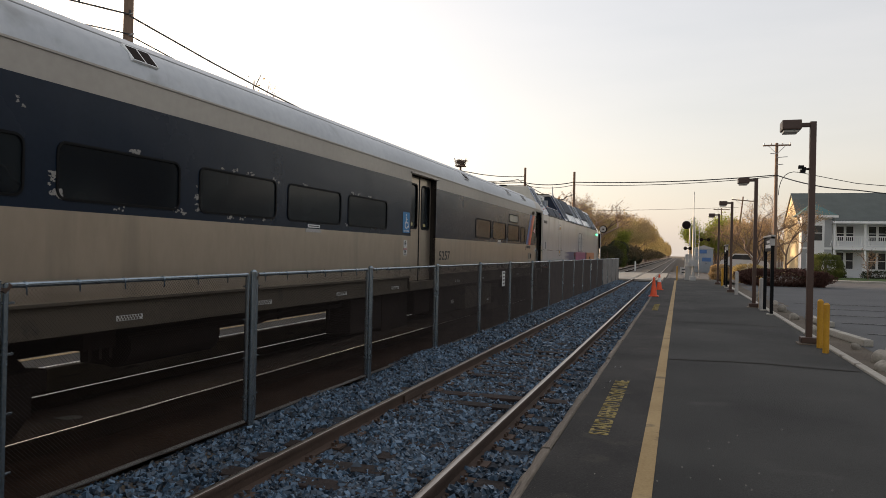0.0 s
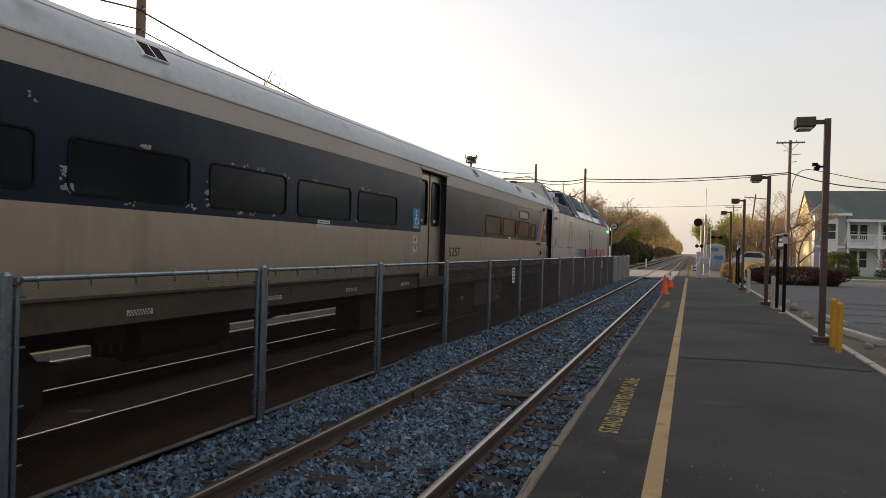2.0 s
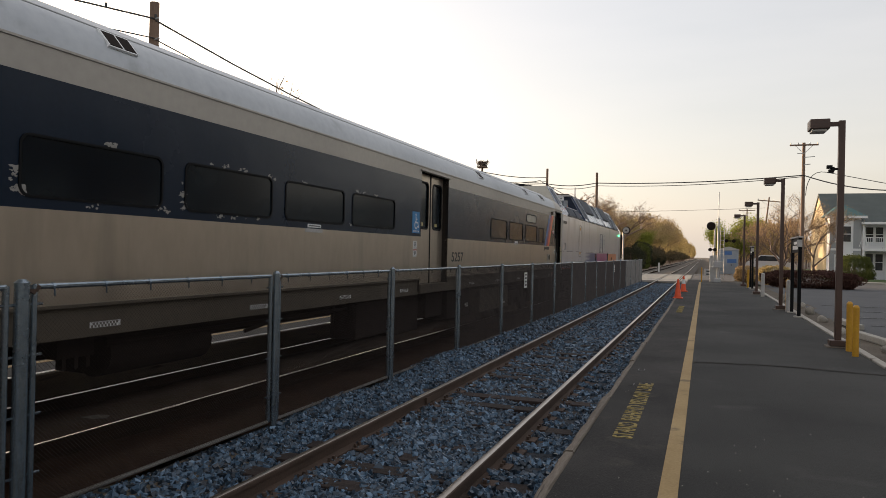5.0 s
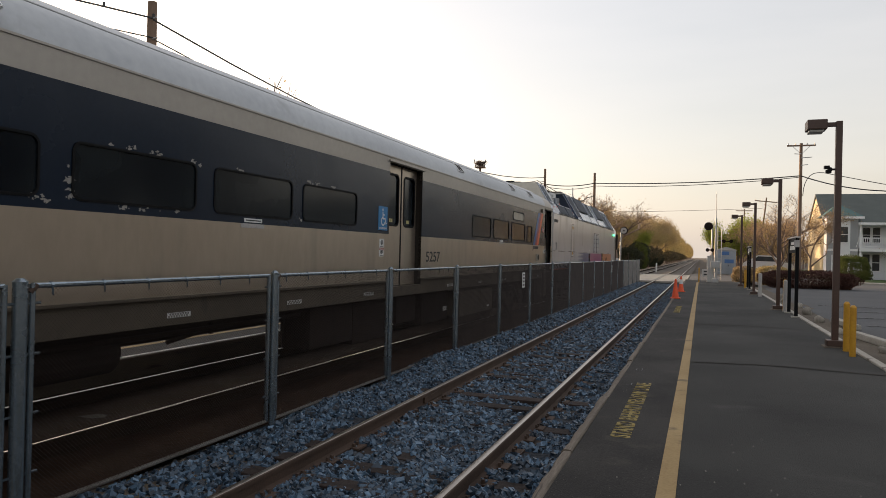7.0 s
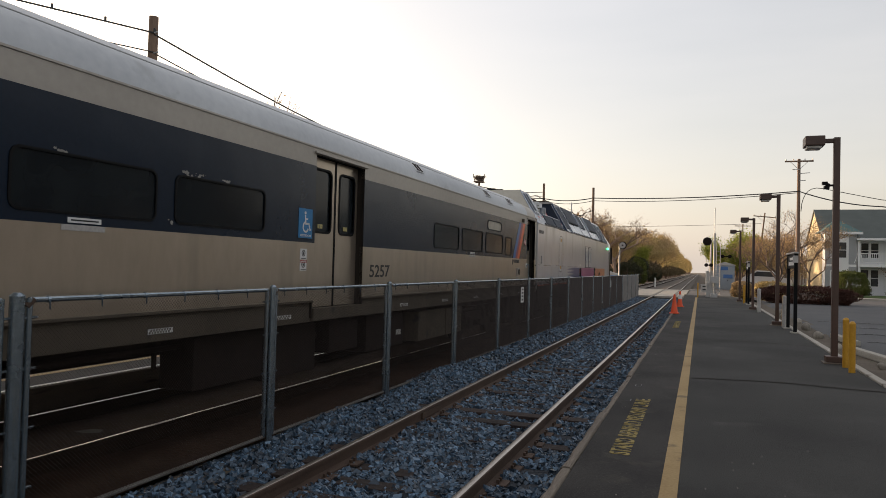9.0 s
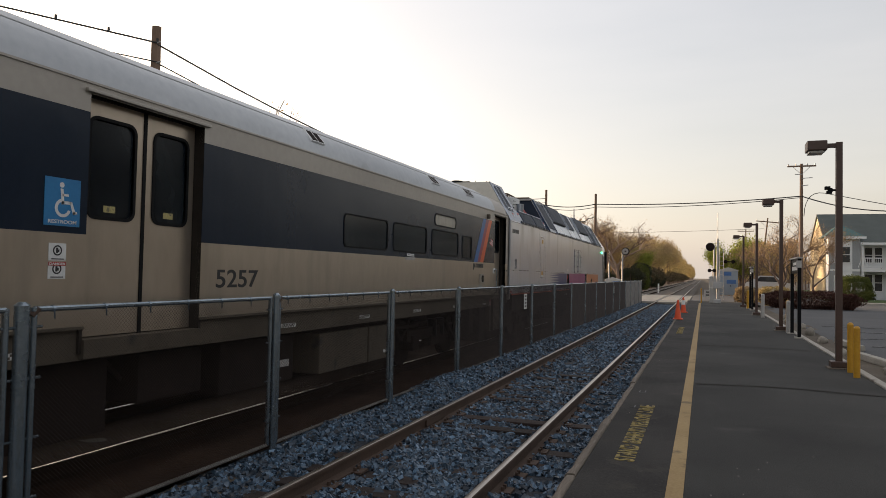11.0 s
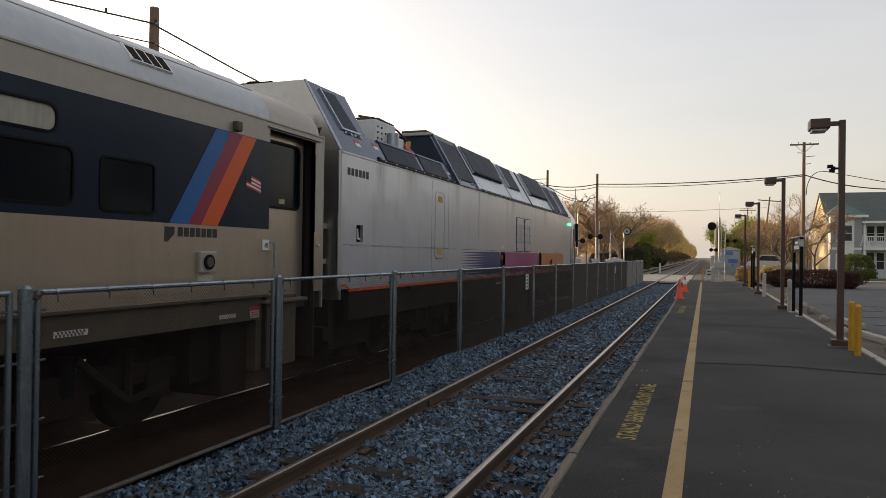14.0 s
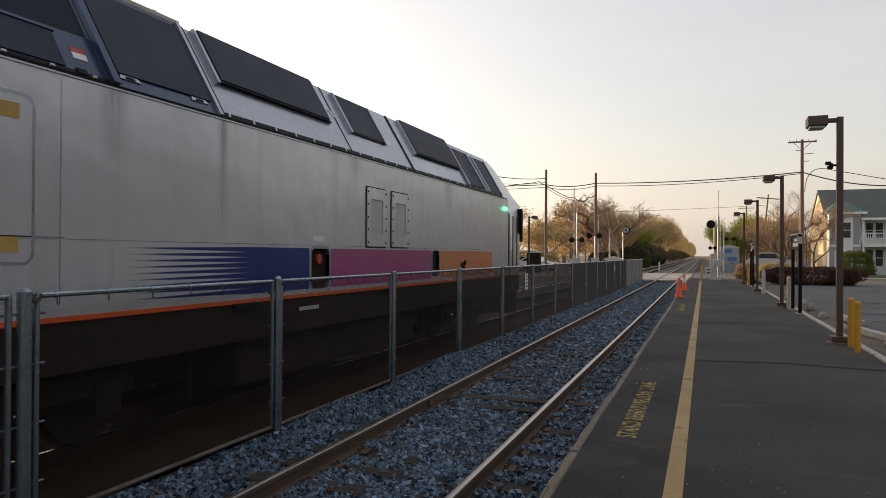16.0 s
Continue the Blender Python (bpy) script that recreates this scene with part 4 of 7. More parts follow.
# ---- platform furniture ----
def lamp_post(y, x, h=4.25, camera_dome=False):
    root = thing("platform_lamp", "brown square steel lamp post with a shoebox lantern, unlit", "lamp post", (x, y, 0), "platform lamps")
    part("base", boxes((-0.20, 0.17, -0.17, 0.17, -0.03, 0.022), bevel=0.012), "timber", root, "weathered grey footing")
    part("foot_plate", boxes((-0.15, 0.15, -0.14, 0.14, 0.025, 0.135), bevel=0.014), "bronze", root)
    part("pole", boxes((-0.055, 0.055, -0.055, 0.055, 0.1, h), bevel=0.008), "bronze", root)
    part("arm", boxes((-0.24, -0.05, -0.035, 0.035, h - 0.10, h - 0.02), bevel=0.005), "bronze", root)
    head = part("lantern", boxes((-0.56, -0.22, -0.2, 0.2, h - 0.165, h + 0.02), bevel=0.018), "bronze", root, "brown shoebox lantern")
    part("lens", boxes((-0.53, -0.27, -0.16, 0.16, h - 0.215, h - 0.16), bevel=0.02), "lens", head, "dull white lens")
    if camera_dome:
        cam_body = part("camera_bracket", rods(((-0.055, 0, 3.36), (-0.10, 0, 3.36), 0.02)), "black", root)
        bm = bmesh.new()
        bmesh.ops.create_uvsphere(bm, u_segments=16, v_segments=10, radius=0.045, matrix=Matrix.Translation((-0.14, 0, 3.36)))
        box(bm, -0.24, -0.15, -0.05, 0.05, 3.37, 3.43)
        box(bm, -0.21, -0.12, -0.05, 0.05, 3.29, 3.35)
        part("camera_dome", bm, "rubber", cam_body, "black surveillance camera", smooth=True)
    return root


for k, (x, y) in enumerate(((2.39, 14.9), (2.35, 24.9), (2.27, 34.7), (2.17, 43.9), (2.45, 4.9), (2.5, -5.1))):
    lamp_post(y, x, 4.27 - 0.04 * min(k, 3), k == 0)


def bollard(x, y, h, material="bollard", r=0.052, lean=0.0):
    bm = bmesh.new()
    rod(bm, (0, 0, -0.2), (0, 0, h - 0.02), r, n=18)
    rod(bm, (0, 0, h - 0.02), (0, 0, h + 0.015), r, r * 0.5, n=18)
    ob = part("bollard", bm, material, None, smooth=True)
    ob.matrix_basis = pose(x, y, 0, lean, lean * 0.5)
    what = {"bollard": "yellow painted steel pipe bollard beside the kerb", "off_white": "dull white pipe post beside the kerb"}[material]
    return tagged(ob, what, "bollard", group="kerb bollards")


bollard(2.455, 13.62, 0.86)
bollard(2.485, 14.35, 0.88)
bollard(2.47, 24.05, 0.98, "off_white", 0.06, 1)
bollard(2.52, 24.6, 0.98, "bollard", 0.06)
bollard(2.40, 32.9, 1.0, "off_white", 0.075)
bollard(2.30, 41.8, 1.0, "bollard", 0.06)
bollard(-0.12, 49.0, 0.95, "bollard", 0.042)


def notice_frame(x, y, h=2.25):
    root = thing("notice_stand", "black two-post station notice stand with a small pale sign", "sign", (x, y, 0), "notice stands")
    for dy in (-0.85, 0.85):
        post = part("post", boxes((-0.045, 0.045, dy - 0.045, dy + 0.045, 0.0, h), bevel=0.006), "rubber", root)
        part("foot", boxes((-0.12, 0.12, dy - 0.12, dy + 0.12, -0.02, 0.035), bevel=0.01), "concrete", post, "pale concrete foot")
    bd = part("sign_board", boxes((-0.025, 0.025, -0.8, 0.8, h - 0.42, h - 0.02), bevel=0.005), "rubber", root, "black sign board")
    part("writing", boxes((-0.031, -0.026, -0.6, 0.6, h - 0.33, h - 0.22), (-0.031, -0.026, -0.5, 0.35, h - 0.18, h - 0.10)), "white", bd, "white illegible lettering bars")
    part("end_plate", boxes((-0.09, 0.05, -0.915, -0.897, h - 0.26, h - 0.06), bevel=0.003), "off_white", root, "small pale plate")
    part("cap", boxes((-0.07, 0.07, -0.95, 0.95, h, h + 0.045), bevel=0.008), "off_white", root, "pale cap rail")
    return root


notice_frame(2.54, 22.8)
notice_frame(2.42, 41.0)


def cone(x, y, h, collar):
    root = thing("traffic_cone", "orange plastic traffic cone standing on the platform edge" if not collar else "orange traffic cone with a white reflective collar on the platform", "traffic cone", (x, y, 0.003), "traffic cones")
    part("base", boxes((-0.19, 0.19, -0.19, 0.19, 0, 0.035), bevel=0.012), "cone", root)
    bm = bmesh.new()
    prof = [(0.145, 0.035), (0.13, 0.06), (0.035, h - 0.02), (0.028, h), (0.018, h), (0.018, h - 0.05)]
    rings = [[bm.verts.new((r * math.cos(k * math.tau / 20), r * math.sin(k * math.tau / 20), z)) for k in range(20)] for r, z in prof]
    for a, b in zip(rings, rings[1:]):
        for k in range(20):
            bm.faces.new((a[k], a[(k + 1) % 20], b[(k + 1) % 20], b[k]))
    part("shell", bm, "cone", root, smooth=True)
    if collar:
        bm = bmesh.new()
        f = lambda z: 0.13 + (0.035 - 0.13) * (z - 0.06) / (h - 0.08) + 0.003
        rod(bm, (0, 0, h * 0.5), (0, 0, h * 0.78), f(h * 0.5), f(h * 0.78), n=20)
        part("collar", bm, "white", root, "white reflective collar", smooth=True)
    return root


cone(-0.93, 28.9, 0.76, False)
cone(-0.87, 34.6, 0.74, True)

# boulders and a parking stop along the verge
rng = random.Random(12)
for x, y, s in ((3.06, 21.4, 0.18), (3.13, 24.4, 0.19), (3.0, 18.2, 0.13), (3.3, 27.5, 0.15), (3.1, 30.5, 0.17), (3.35, 33.5, 0.2), (3.2, 15.0, 0.11), (3.0, 12.3, 0.15), (3.25, 13.4, 0.2)):
    bm = bmesh.new()
    bmesh.ops.create_icosphere(bm, subdivisions=3, radius=s * 0.75)
    for v in bm.verts:
        v.co *= 1 + 0.35 * noise.noise(v.co * (2.2 / s * 0.5) + Vector((x, y, 0)))
        v.co.z *= 1.05
    ob = part("boulder", bm, "rock", None, smooth=True)
    ob.matrix_basis = pose(x, y, s * 0.25 - 0.05, 0, 0, rng.uniform(0, 360))
    tagged(ob, "rounded tan-grey boulder on the dirt verge", "boulder", group="verge boulders")
for x, y, rz, ln in ((3.35, 16.6, 8, 2.4), (3.55, 13.2, -4, 2.4), (3.5, 20.4, 4, 2.2)):
    ob = part("parking_stop", boxes((-0.09, 0.09, -ln / 2, ln / 2, 0, 0.14), bevel=0.03), "concrete", None)
    ob.matrix_basis = pose(x, y, -0.05, 0, 0, rz)
    tagged(ob, "weathered grey concrete parking stop beam", "parking stop", group="parking stops")


# ---- poles and wires ----
def pole(x, y, h, r=0.15, arm=None, extra=(), label="weathered brown wooden utility pole"):
    root = thing("utility_pole", label, "utility pole", (x, y, -0.4), "utility poles")
    part("mast", rod(bmesh.new(), (0, 0, 0), (0, 0, h + 0.4), r, r * 0.68, n=12), "pole_wood", root, smooth=True)
    if arm:
        z, half = arm
        z += 0.4
        cr = part("crossarm", boxes((-half, half, -0.16, -0.06, z - 0.06, z + 0.06), bevel=0.01), "pole_wood", root)
        for dx in (-half + 0.08, -half * 0.4, half * 0.4, half - 0.08):
            part("insulator", rods(((dx, -0.11, z + 0.06), (dx, -0.11, z + 0.2), 0.04)), "signal", cr)
        for s in (-1, 1):
            part("brace", rods(((0, -0.1, z - 0.7), (s * half * 0.6, -0.1, z - 0.05), 0.02)), "signal", root)
    for z, dx in extra:
        part("bracket", rods(((0, -0.1, z + 0.4), (dx, -0.1, z + 0.45), 0.03)), "signal", root)
    return root


def cable(pts, r, sag=0.0, name="overhead_cable", label="dark overhead cable strung between poles"):
    out = []
    for p, q in zip(pts, pts[1:]):
        for k in range(13 if q is pts[-1] else 12):
            u = k / 12
            v = Vector(p).lerp(Vector(q), u)
            v.z -= sag * 4 * u * (1 - u)
            out.append(v)
    return tagged(part(name, tube(bmesh.new(), out, r, 5), "cable"), label, "cable", group="overhead cables")


pole(7.42, 63, 11.1, 0.17, (10.9, 1.05), ((9.9, 0.8), (9.3, 0.5), (10.2, -0.5)))
far_pole = pole(6.6, 96, 9.4, 0.12, (8.9, 1.3), label="distant wooden utility pole with a crossarm")
far_pole.rotation_euler = (0, radians(5.5), 0)
pole(6.26, 120, 9.5, 0.12, (9.2, 1.2), label="distant wooden utility pole with a crossarm")
pole(-15.1, 70, 10.3, 0.17, None)
pole(-10.1, 70, 9.8, 0.17, None)
pole(-19.25, 20.3, 10.62, 0.25, None, ((9.2, 0.35), (9.95, 0.3)))
pole(-31.0, 2.0, 12.4, 0.2, None)
cable([(40, 61.6, 4.2), (13.13, 62.4, 7.13), (7.42, 62.9, 8.45), (-10.1, 69.8, 8.75), (-15.1, 69.8, 8.75), (-42, 69, 9.3)], 0.045, 0.25)
cable([(40, 61.6, 4.7), (13.13, 62.4, 7.66), (10.6, 62.7, 8.28), (9.1, 62.9, 8.66), (8.7, 62.9, 8.70), (8.35, 62.9, 8.62), (8.1, 62.9, 8.45), (7.9, 62.9, 8.2), (7.75, 62.9, 7.85), (7.64, 62.9, 7.4), (7.6, 62.9, 6.8)], 0.028, 0.004)
cable([(7.42, 63.0, 8.35), (-10.1, 70.0, 8.5), (-15.1, 70.0, 8.5), (-42, 70, 9.0)], 0.03, 0.3)
cable([(-10.1, 69.9, 7.55), (-10.8, 69.9, 7.35), (-11.2, 69.9, 7.05), (-11.8, 69.9, 7.1), (-12.2, 69.9, 7.4), (-13.0, 69.9, 7.5), (-15.1, 69.8, 8.7), (-15.8, 69.8, 9.1), (-17, 69.8, 8.95), (-24, 69.8, 8.4)], 0.035, 0.05)
cable([(-10.9, 69.9, 7.0), (-13.0, 69.9, 7.3), (-15.1, 69.8, 8.5)], 0.025, 0.12)
cable([(7.1, 95.9, 8.0), (-16.5, 95.2, 7.4)], 0.02, 0.1)
cable([(-31, 2.0, 10.75), (-19.1, 20.2, 9.98)], 0.035, 0.02)
cable([(-19.1, 20.2, 9.92), (-15.1, 69.8, 9.4)], 0.035, 1.75)
cable([(-31, 2.0, 9.9), (-19.1, 20.2, 9.26)], 0.026, 0.02)
cable([(-19.1, 20.2, 9.22), (-15.1, 69.8, 9.0)], 0.026, 1.85)
# bird clips on the nearer cable, as small ties
for k in range(14):
    u = k / 13
    p = Vector((-31, 2.0, 10.75)).lerp(Vector((-19.1, 20.2, 9.98)), u)
    p.z -= 0.02 * 4 * u * (1 - u)
    tagged(part("cable_clip", boxes((p.x - 0.03, p.x + 0.03, p.y - 0.03, p.y + 0.03, p.z + 0.02, p.z + 0.16)), "cable"), "small dark clip on the overhead cable", "cable clip", group="cable clips")

nest = thing("nest_pole", "wooden pole carrying a ragged stick nest on a platform", "nest pole", (-18.9, 60, -0.4))
part("mast", rod(bmesh.new(), (0, 0, 0), (0, 0, 9.75), 0.12, 0.09, n=10), "pole_wood", nest, smooth=True)
part("platform_deck", boxes((-0.4, 0.4, -0.4, 0.4, 9.66, 9.76)), "pole_wood", nest)
bm = bmesh.new()
rng = random.Random(4)
for k in range(120):
    a = rng.uniform(0, math.tau)
    zz = rng.uniform(0, 0.45)
    r = rng.uniform(0.1, 0.28 + 0.75 * zz)
    p = Vector((r * math.cos(a), r * math.sin(a), 9.78 + zz))
    d = Vector((-math.sin(a), math.cos(a), rng.uniform(-0.3, 0.4))) * rng.uniform(0.15, 0.32)
    rod(bm, p - d, p + d, 0.022, n=4)
rod(bm, (-0.4, 0, 9.72), (-0.58, 0, 10.45), 0.035, n=5)
rod(bm, (0.4, 0, 9.72), (0.5, 0, 10.4), 0.035, n=5)
part("nest", bm, "bark", nest, "ragged brown stick nest")


# ---- the train: x from the track's centre, y along the train, z from the platform's level ----
SIDE, LSIDE = 1.60, 1.49


def window(parent, y0, y1, z0, z1, x, r=0.07, pane="car_glass", name="window", rim=0.022, proud=0.010):
    """A round-cornered rubber gasket with its pane, in a side wall at x."""
    o, i = rrect(y0 - rim, y1 + rim, z0 - rim, z1 + rim, r + rim), rrect(y0, y1, z0, z1, r)
    fr = part(name, ring(bmesh.new(), o, i, x - 0.05, x + proud), "rubber", parent, "black rubber window gasket", smooth=True)
    part("pane", plate(bmesh.new(), rrect(y0 - 0.004, y1 + 0.004, z0 - 0.004, z1 + 0.004, r), x - 0.012, x - 0.004), pane, fr, "dark tinted glass" if pane == "car_glass" else "frosted glass with interior light painted in")
    return fr


def chips(parent, x, spots, seed):
    """Flakes of bare metal where the band's paint has come off."""
    rng = random.Random(seed)
    bm = bmesh.new()
    for y, z, ln, hh, n in spots:
        for k in range(max(2, n)):
            cy, cz = y + rng.uniform(-ln, ln), z + rng.uniform(-hh, hh)
            s = rng.uniform(0.005, 0.030) * rng.uniform(0.5, 1)
            wide = rng.uniform(1.0, 1.9)
            pts = [(cy + s * wide * q * math.cos(a), cz + s * q * math.sin(a)) for a, q in ((a, rng.uniform(0.35, 1.25)) for a in np.linspace(0, math.tau, 13)[:-1])]
            plate(bm, pts, x + 0.001, x + 0.002 + 0.0001 * k)
    return tagged(part("flaked_paint", bm, "chip", parent, "pale flaked paint patches"), kind="stuff")


def bars(x, y0, y1, z0, z1, n, gap=0.25):
    """Illegible lettering as upright bars."""
    w = (y1 - y0) / n
    return boxes(*[(x, x + 0.003, y0 + k * w, y0 + (k + 1 - gap) * w, z0, z1) for k in range(n)])


car = thing("passenger_car", "silver railway passenger car with a navy window band, chipped paint", "railway car", (TRAIN_C, 0, 0))
WIN = [(2.61, 4.05), (4.39, 5.84), (6.18, 7.64), (7.95, 9.42), (9.70, 11.17), (16.80, 18.25), (18.50, 19.96), (20.26, 21.75)]
WZ = (2.005, 2.455)
DOOR, VEST = (12.34, 13.77), (24.50, 25.53)
CAR0, CAR1 = 0.05, 25.74
holes = [(a, b, *WZ) for a, b in WIN] + [(22.05, 22.65, 1.985, 2.43), (20.40, 21.59, 2.57, 2.77), (0.8, 2.2, *WZ)]
doors = [(*DOOR, 0.90, 3.09), (*VEST, 0.90, 3.09)]
part("window_band", holed(bmesh.new(), SIDE, CAR0, CAR1 - 0.2, 1.90, 2.935, holes + doors, 0.06), "navy", car, "dark navy painted window band")
lower = part("side_panel", holed(bmesh.new(), SIDE + 0.002, CAR0, CAR1, 1.12, 1.90, doors, 0.06), "silver", car, "dull brushed silver lower side")
bm = holed(bmesh.new(), SIDE - 0.03, CAR0, CAR1 - 1.35, 0.845, 1.115, doors, 0.05)
part("skirt", bm, "grime", car, "grimy lower skirt")
part("rub_rail", boxes((SIDE - 0.04, SIDE + 0.014, CAR0, DOOR[0], 1.105, 1.135), (SIDE - 0.04, SIDE + 0.014, DOOR[1], VEST[0], 1.105, 1.135), bevel=0.005), "grime", car)
part("letterboard", holed(bmesh.new(), SIDE + 0.001, CAR0, CAR1, 2.935, 3.19, doors, 0.07), "letter", car, "plain silver strip above the windows")
part("end_post", boxes((SIDE - 0.1, SIDE + 0.001, CAR1 - 0.2, CAR1, 1.90, 2.935)), "letter", car)
part("far_side", boxes((-SIDE, -SIDE + 0.06, CAR0, CAR1, 0.85, 3.2)), "silver", car)
part("far_band", holed(bmesh.new(), -SIDE - 0.001, CAR0, CAR1 - 0.2, 1.9, 2.935, [], 0.02), "navy", car)
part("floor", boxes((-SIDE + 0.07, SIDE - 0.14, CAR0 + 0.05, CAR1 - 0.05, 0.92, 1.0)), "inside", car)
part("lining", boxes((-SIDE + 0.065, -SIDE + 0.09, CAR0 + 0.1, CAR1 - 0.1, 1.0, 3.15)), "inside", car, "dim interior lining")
for y in (12.2, 13.9, 24.4):
    part("bulkhead", boxes((-SIDE + 0.1, SIDE - 0.25, y - 0.03, y + 0.03, 1.0, 3.15)), "inside", car)
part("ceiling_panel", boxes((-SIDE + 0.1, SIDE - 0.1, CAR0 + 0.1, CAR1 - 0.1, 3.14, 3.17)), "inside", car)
seat_ob = None
for k, y in enumerate(list(np.arange(3.2, 11.8, 0.89)) + list(np.arange(16.2, 21.5, 0.89))):
    if seat_ob is None:
        b = boxes((0.45, 1.4, 0.0, 0.42, 1.38, 1.5), (0.45, 1.4, 0.36, 0.46, 1.45, 2.12), bevel=0.03)
        seat_ob = part("seat", b, "seat", car, "dark blue vinyl double seat")
        seat_ob.matrix_basis = pose(0, y, 0)
    else:
        s = new("seat", seat_ob.data)
        s.parent = car
        s["label"] = seat_ob["label"]
        s.matrix_basis = pose(0, y, 0)

# rounded roof
half = [(1.60, 3.185), (1.575, 3.30), (1.50, 3.44), (1.40, 3.525), (1.32, 3.565), (1.05, 3.72), (0.7, 3.83), (0.35, 3.885), (0.0, 3.90)]
bm = prism(bmesh.new(), half + [(-x, z) for x, z in half[-2::-1]], CAR0, CAR1 - 1.25)
roof = part("roof", bm, "roof", car, "pale grey ribbed metal roof", smooth=True)
bm = bmesh.new()
h2 = [(1.59, 3.185), (1.565, 3.30), (1.49, 3.43), (1.39, 3.51), (1.30, 3.555), (1.03, 3.69), (0.7, 3.79), (0.35, 3.84), (0.0, 3.855)]
full2 = h2 + [(-x, z) for x, z in h2[-2::-1]]
prism(bm, full2, CAR1 - 1.27, CAR1 - 0.16)
prev = None
for yy, k in ((CAR1 - 0.16, 1.0), (CAR1 - 0.07, 0.985), (CAR1, 0.95)):
    rg = [bm.verts.new((x * k, yy, 3.18 + (z - 3.18) * (1 - (1 - k) * 4))) for x, z in full2]
    if prev:
        for q in range(len(rg)):
            bm.faces.new((prev[q], prev[(q + 1) % len(rg)], rg[(q + 1) % len(rg)], rg[q]))
    prev = rg
bm.faces.new(prev)
part("roof_end", bm, "letter", car, "slightly lower rounded roof end", smooth=True)
part("roof_lip", prism(bmesh.new(), [(1.612, 3.175), (1.612, 3.195), (1.56, 3.21), (1.56, 3.175)], CAR0, CAR1), "letter", car)
part("roof_seam", tube(bmesh.new(), [(1.322, CAR0, 3.568), (1.322, CAR1 - 1.25, 3.568)], 0.009, 6), "signal", roof, "grey seam along the roof")


def roof_hatch(y, n, w=0.125):
    """A framed bank of dark louvres lying on the roof's shoulder."""
    a, b = Vector((1.545, 0, 3.375)), Vector((1.425, 0, 3.51))
    nrm = Vector((b.z - a.z, 0, -(b.x - a.x))).normalized()
    bm, bd = bmesh.new(), bmesh.new()
    L = n * w + 0.04

    def slab(bmm, y0, y1, s0, s1, h0, h1):
        p = [a.lerp(b, s) for s in (s0, s1)]
        vs = []
        for h in (h0, h1):
            for s in p:
                for yy in (y0, y1):
                    vs.append(bmm.verts.new((s.x + nrm.x * h, yy, s.z + nrm.z * h)))
        for f in ((0, 1, 3, 2), (4, 6, 7, 5), (0, 4, 5, 1), (2, 3, 7, 6), (0, 2, 6, 4), (1, 5, 7, 3)):
            bmm.faces.new([vs[k] for k in f])
    slab(bm, y, y + n * w + 0.022, -0.10, -0.03, -0.01, 0.012)
    hatch = part("roof_hatch", bm, "trim", roof, "framed roof vent")
    for k in range(n + 1):
        bb = bmesh.new()
        slab(bb, y + k * w + 0.005, y + k * w + 0.018, -0.05, 1.05, -0.01, 0.0175)
        part("bar", bb, "trim", hatch)
    bb = bmesh.new()
    slab(bb, y, y + n * w + 0.022, 1.03, 1.10, -0.01, 0.012)
    part("bar", bb, "trim", hatch)
    slab(bd, y + 0.01, y + n * w + 0.012, 0.0, 1.0, -0.01, 0.016)
    part("louvre", bd, "black", hatch, "dark vent opening")


for y, n in ((5.22, 2), (15.92, 2), (20.32, 3), (22.4, 4), (3.2, 2)):
    roof_hatch(y, n, 0.16 if n == 2 else 0.125)

for a, b in WIN + [(0.8, 2.2)]:
    window(car, a, b, *WZ, SIDE)
window(car, 22.05, 22.65, 1.985, 2.43, SIDE, 0.05)
window(car, 20.40, 21.59, 2.57, 2.77, SIDE, 0.08, "frosted", "transom_window")
chips(car, SIDE, [(4.36, 2.02, 0.05, 0.05, 12), (4.33, 2.17, 0.03, 0.08, 8), (5.25, 2.50, 0.07, 0.02, 9), (5.85, 1.98, 0.10, 0.03, 14), (5.05, 1.955, 0.06, 0.02, 5),
                  (6.85, 2.50, 0.32, 0.02, 16), (7.63, 2.47, 0.08, 0.03, 12), (6.16, 2.02, 0.05, 0.05, 12), (6.14, 2.20, 0.02, 0.08, 7), (7.2, 1.965, 0.3, 0.015, 6),
                  (6.7, 1.96, 0.08, 0.012, 5), (9.95, 2.50, 0.17, 0.02, 13), (10.4, 2.495, 0.1, 0.01, 3), (9.64, 2.0, 0.03, 0.02, 3), (4.02, 2.72, 0.05, 0.04, 3), (8.4, 2.49, 0.1, 0.01, 3), (22.9, 1.62, 0.1, 0.05, 1)], 3)


def door_leaf(y0, y1, win, x, parent, wz=(2.075, 2.92)):
    leaf = part("door_leaf", holed(bmesh.new(), x, y0, y1, 1.03, 3.10, [(win[0], win[1], *wz)], 0.04), "silver", parent, "plain silver sliding door leaf")
    g = rrect(*win, *wz, 0.07)
    part("gasket", ring(bmesh.new(), rrect(win[0] - 0.03, win[1] + 0.03, wz[0] - 0.03, wz[1] + 0.03, 0.1), g, x - 0.045, x + 0.01), "rubber", leaf, "black window gasket", smooth=True)
    part("pane", plate(bmesh.new(), g, x - 0.025, x - 0.018), "car_glass", leaf, "dark tinted glass")
    part("sticker", boxes((x - 0.016, x - 0.013, (win[0] + win[1]) / 2 - 0.07, (win[0] + win[1]) / 2 + 0.06, wz[0] + 0.04, wz[0] + 0.10)), "sticker", leaf, "small yellow sticker")
    return leaf


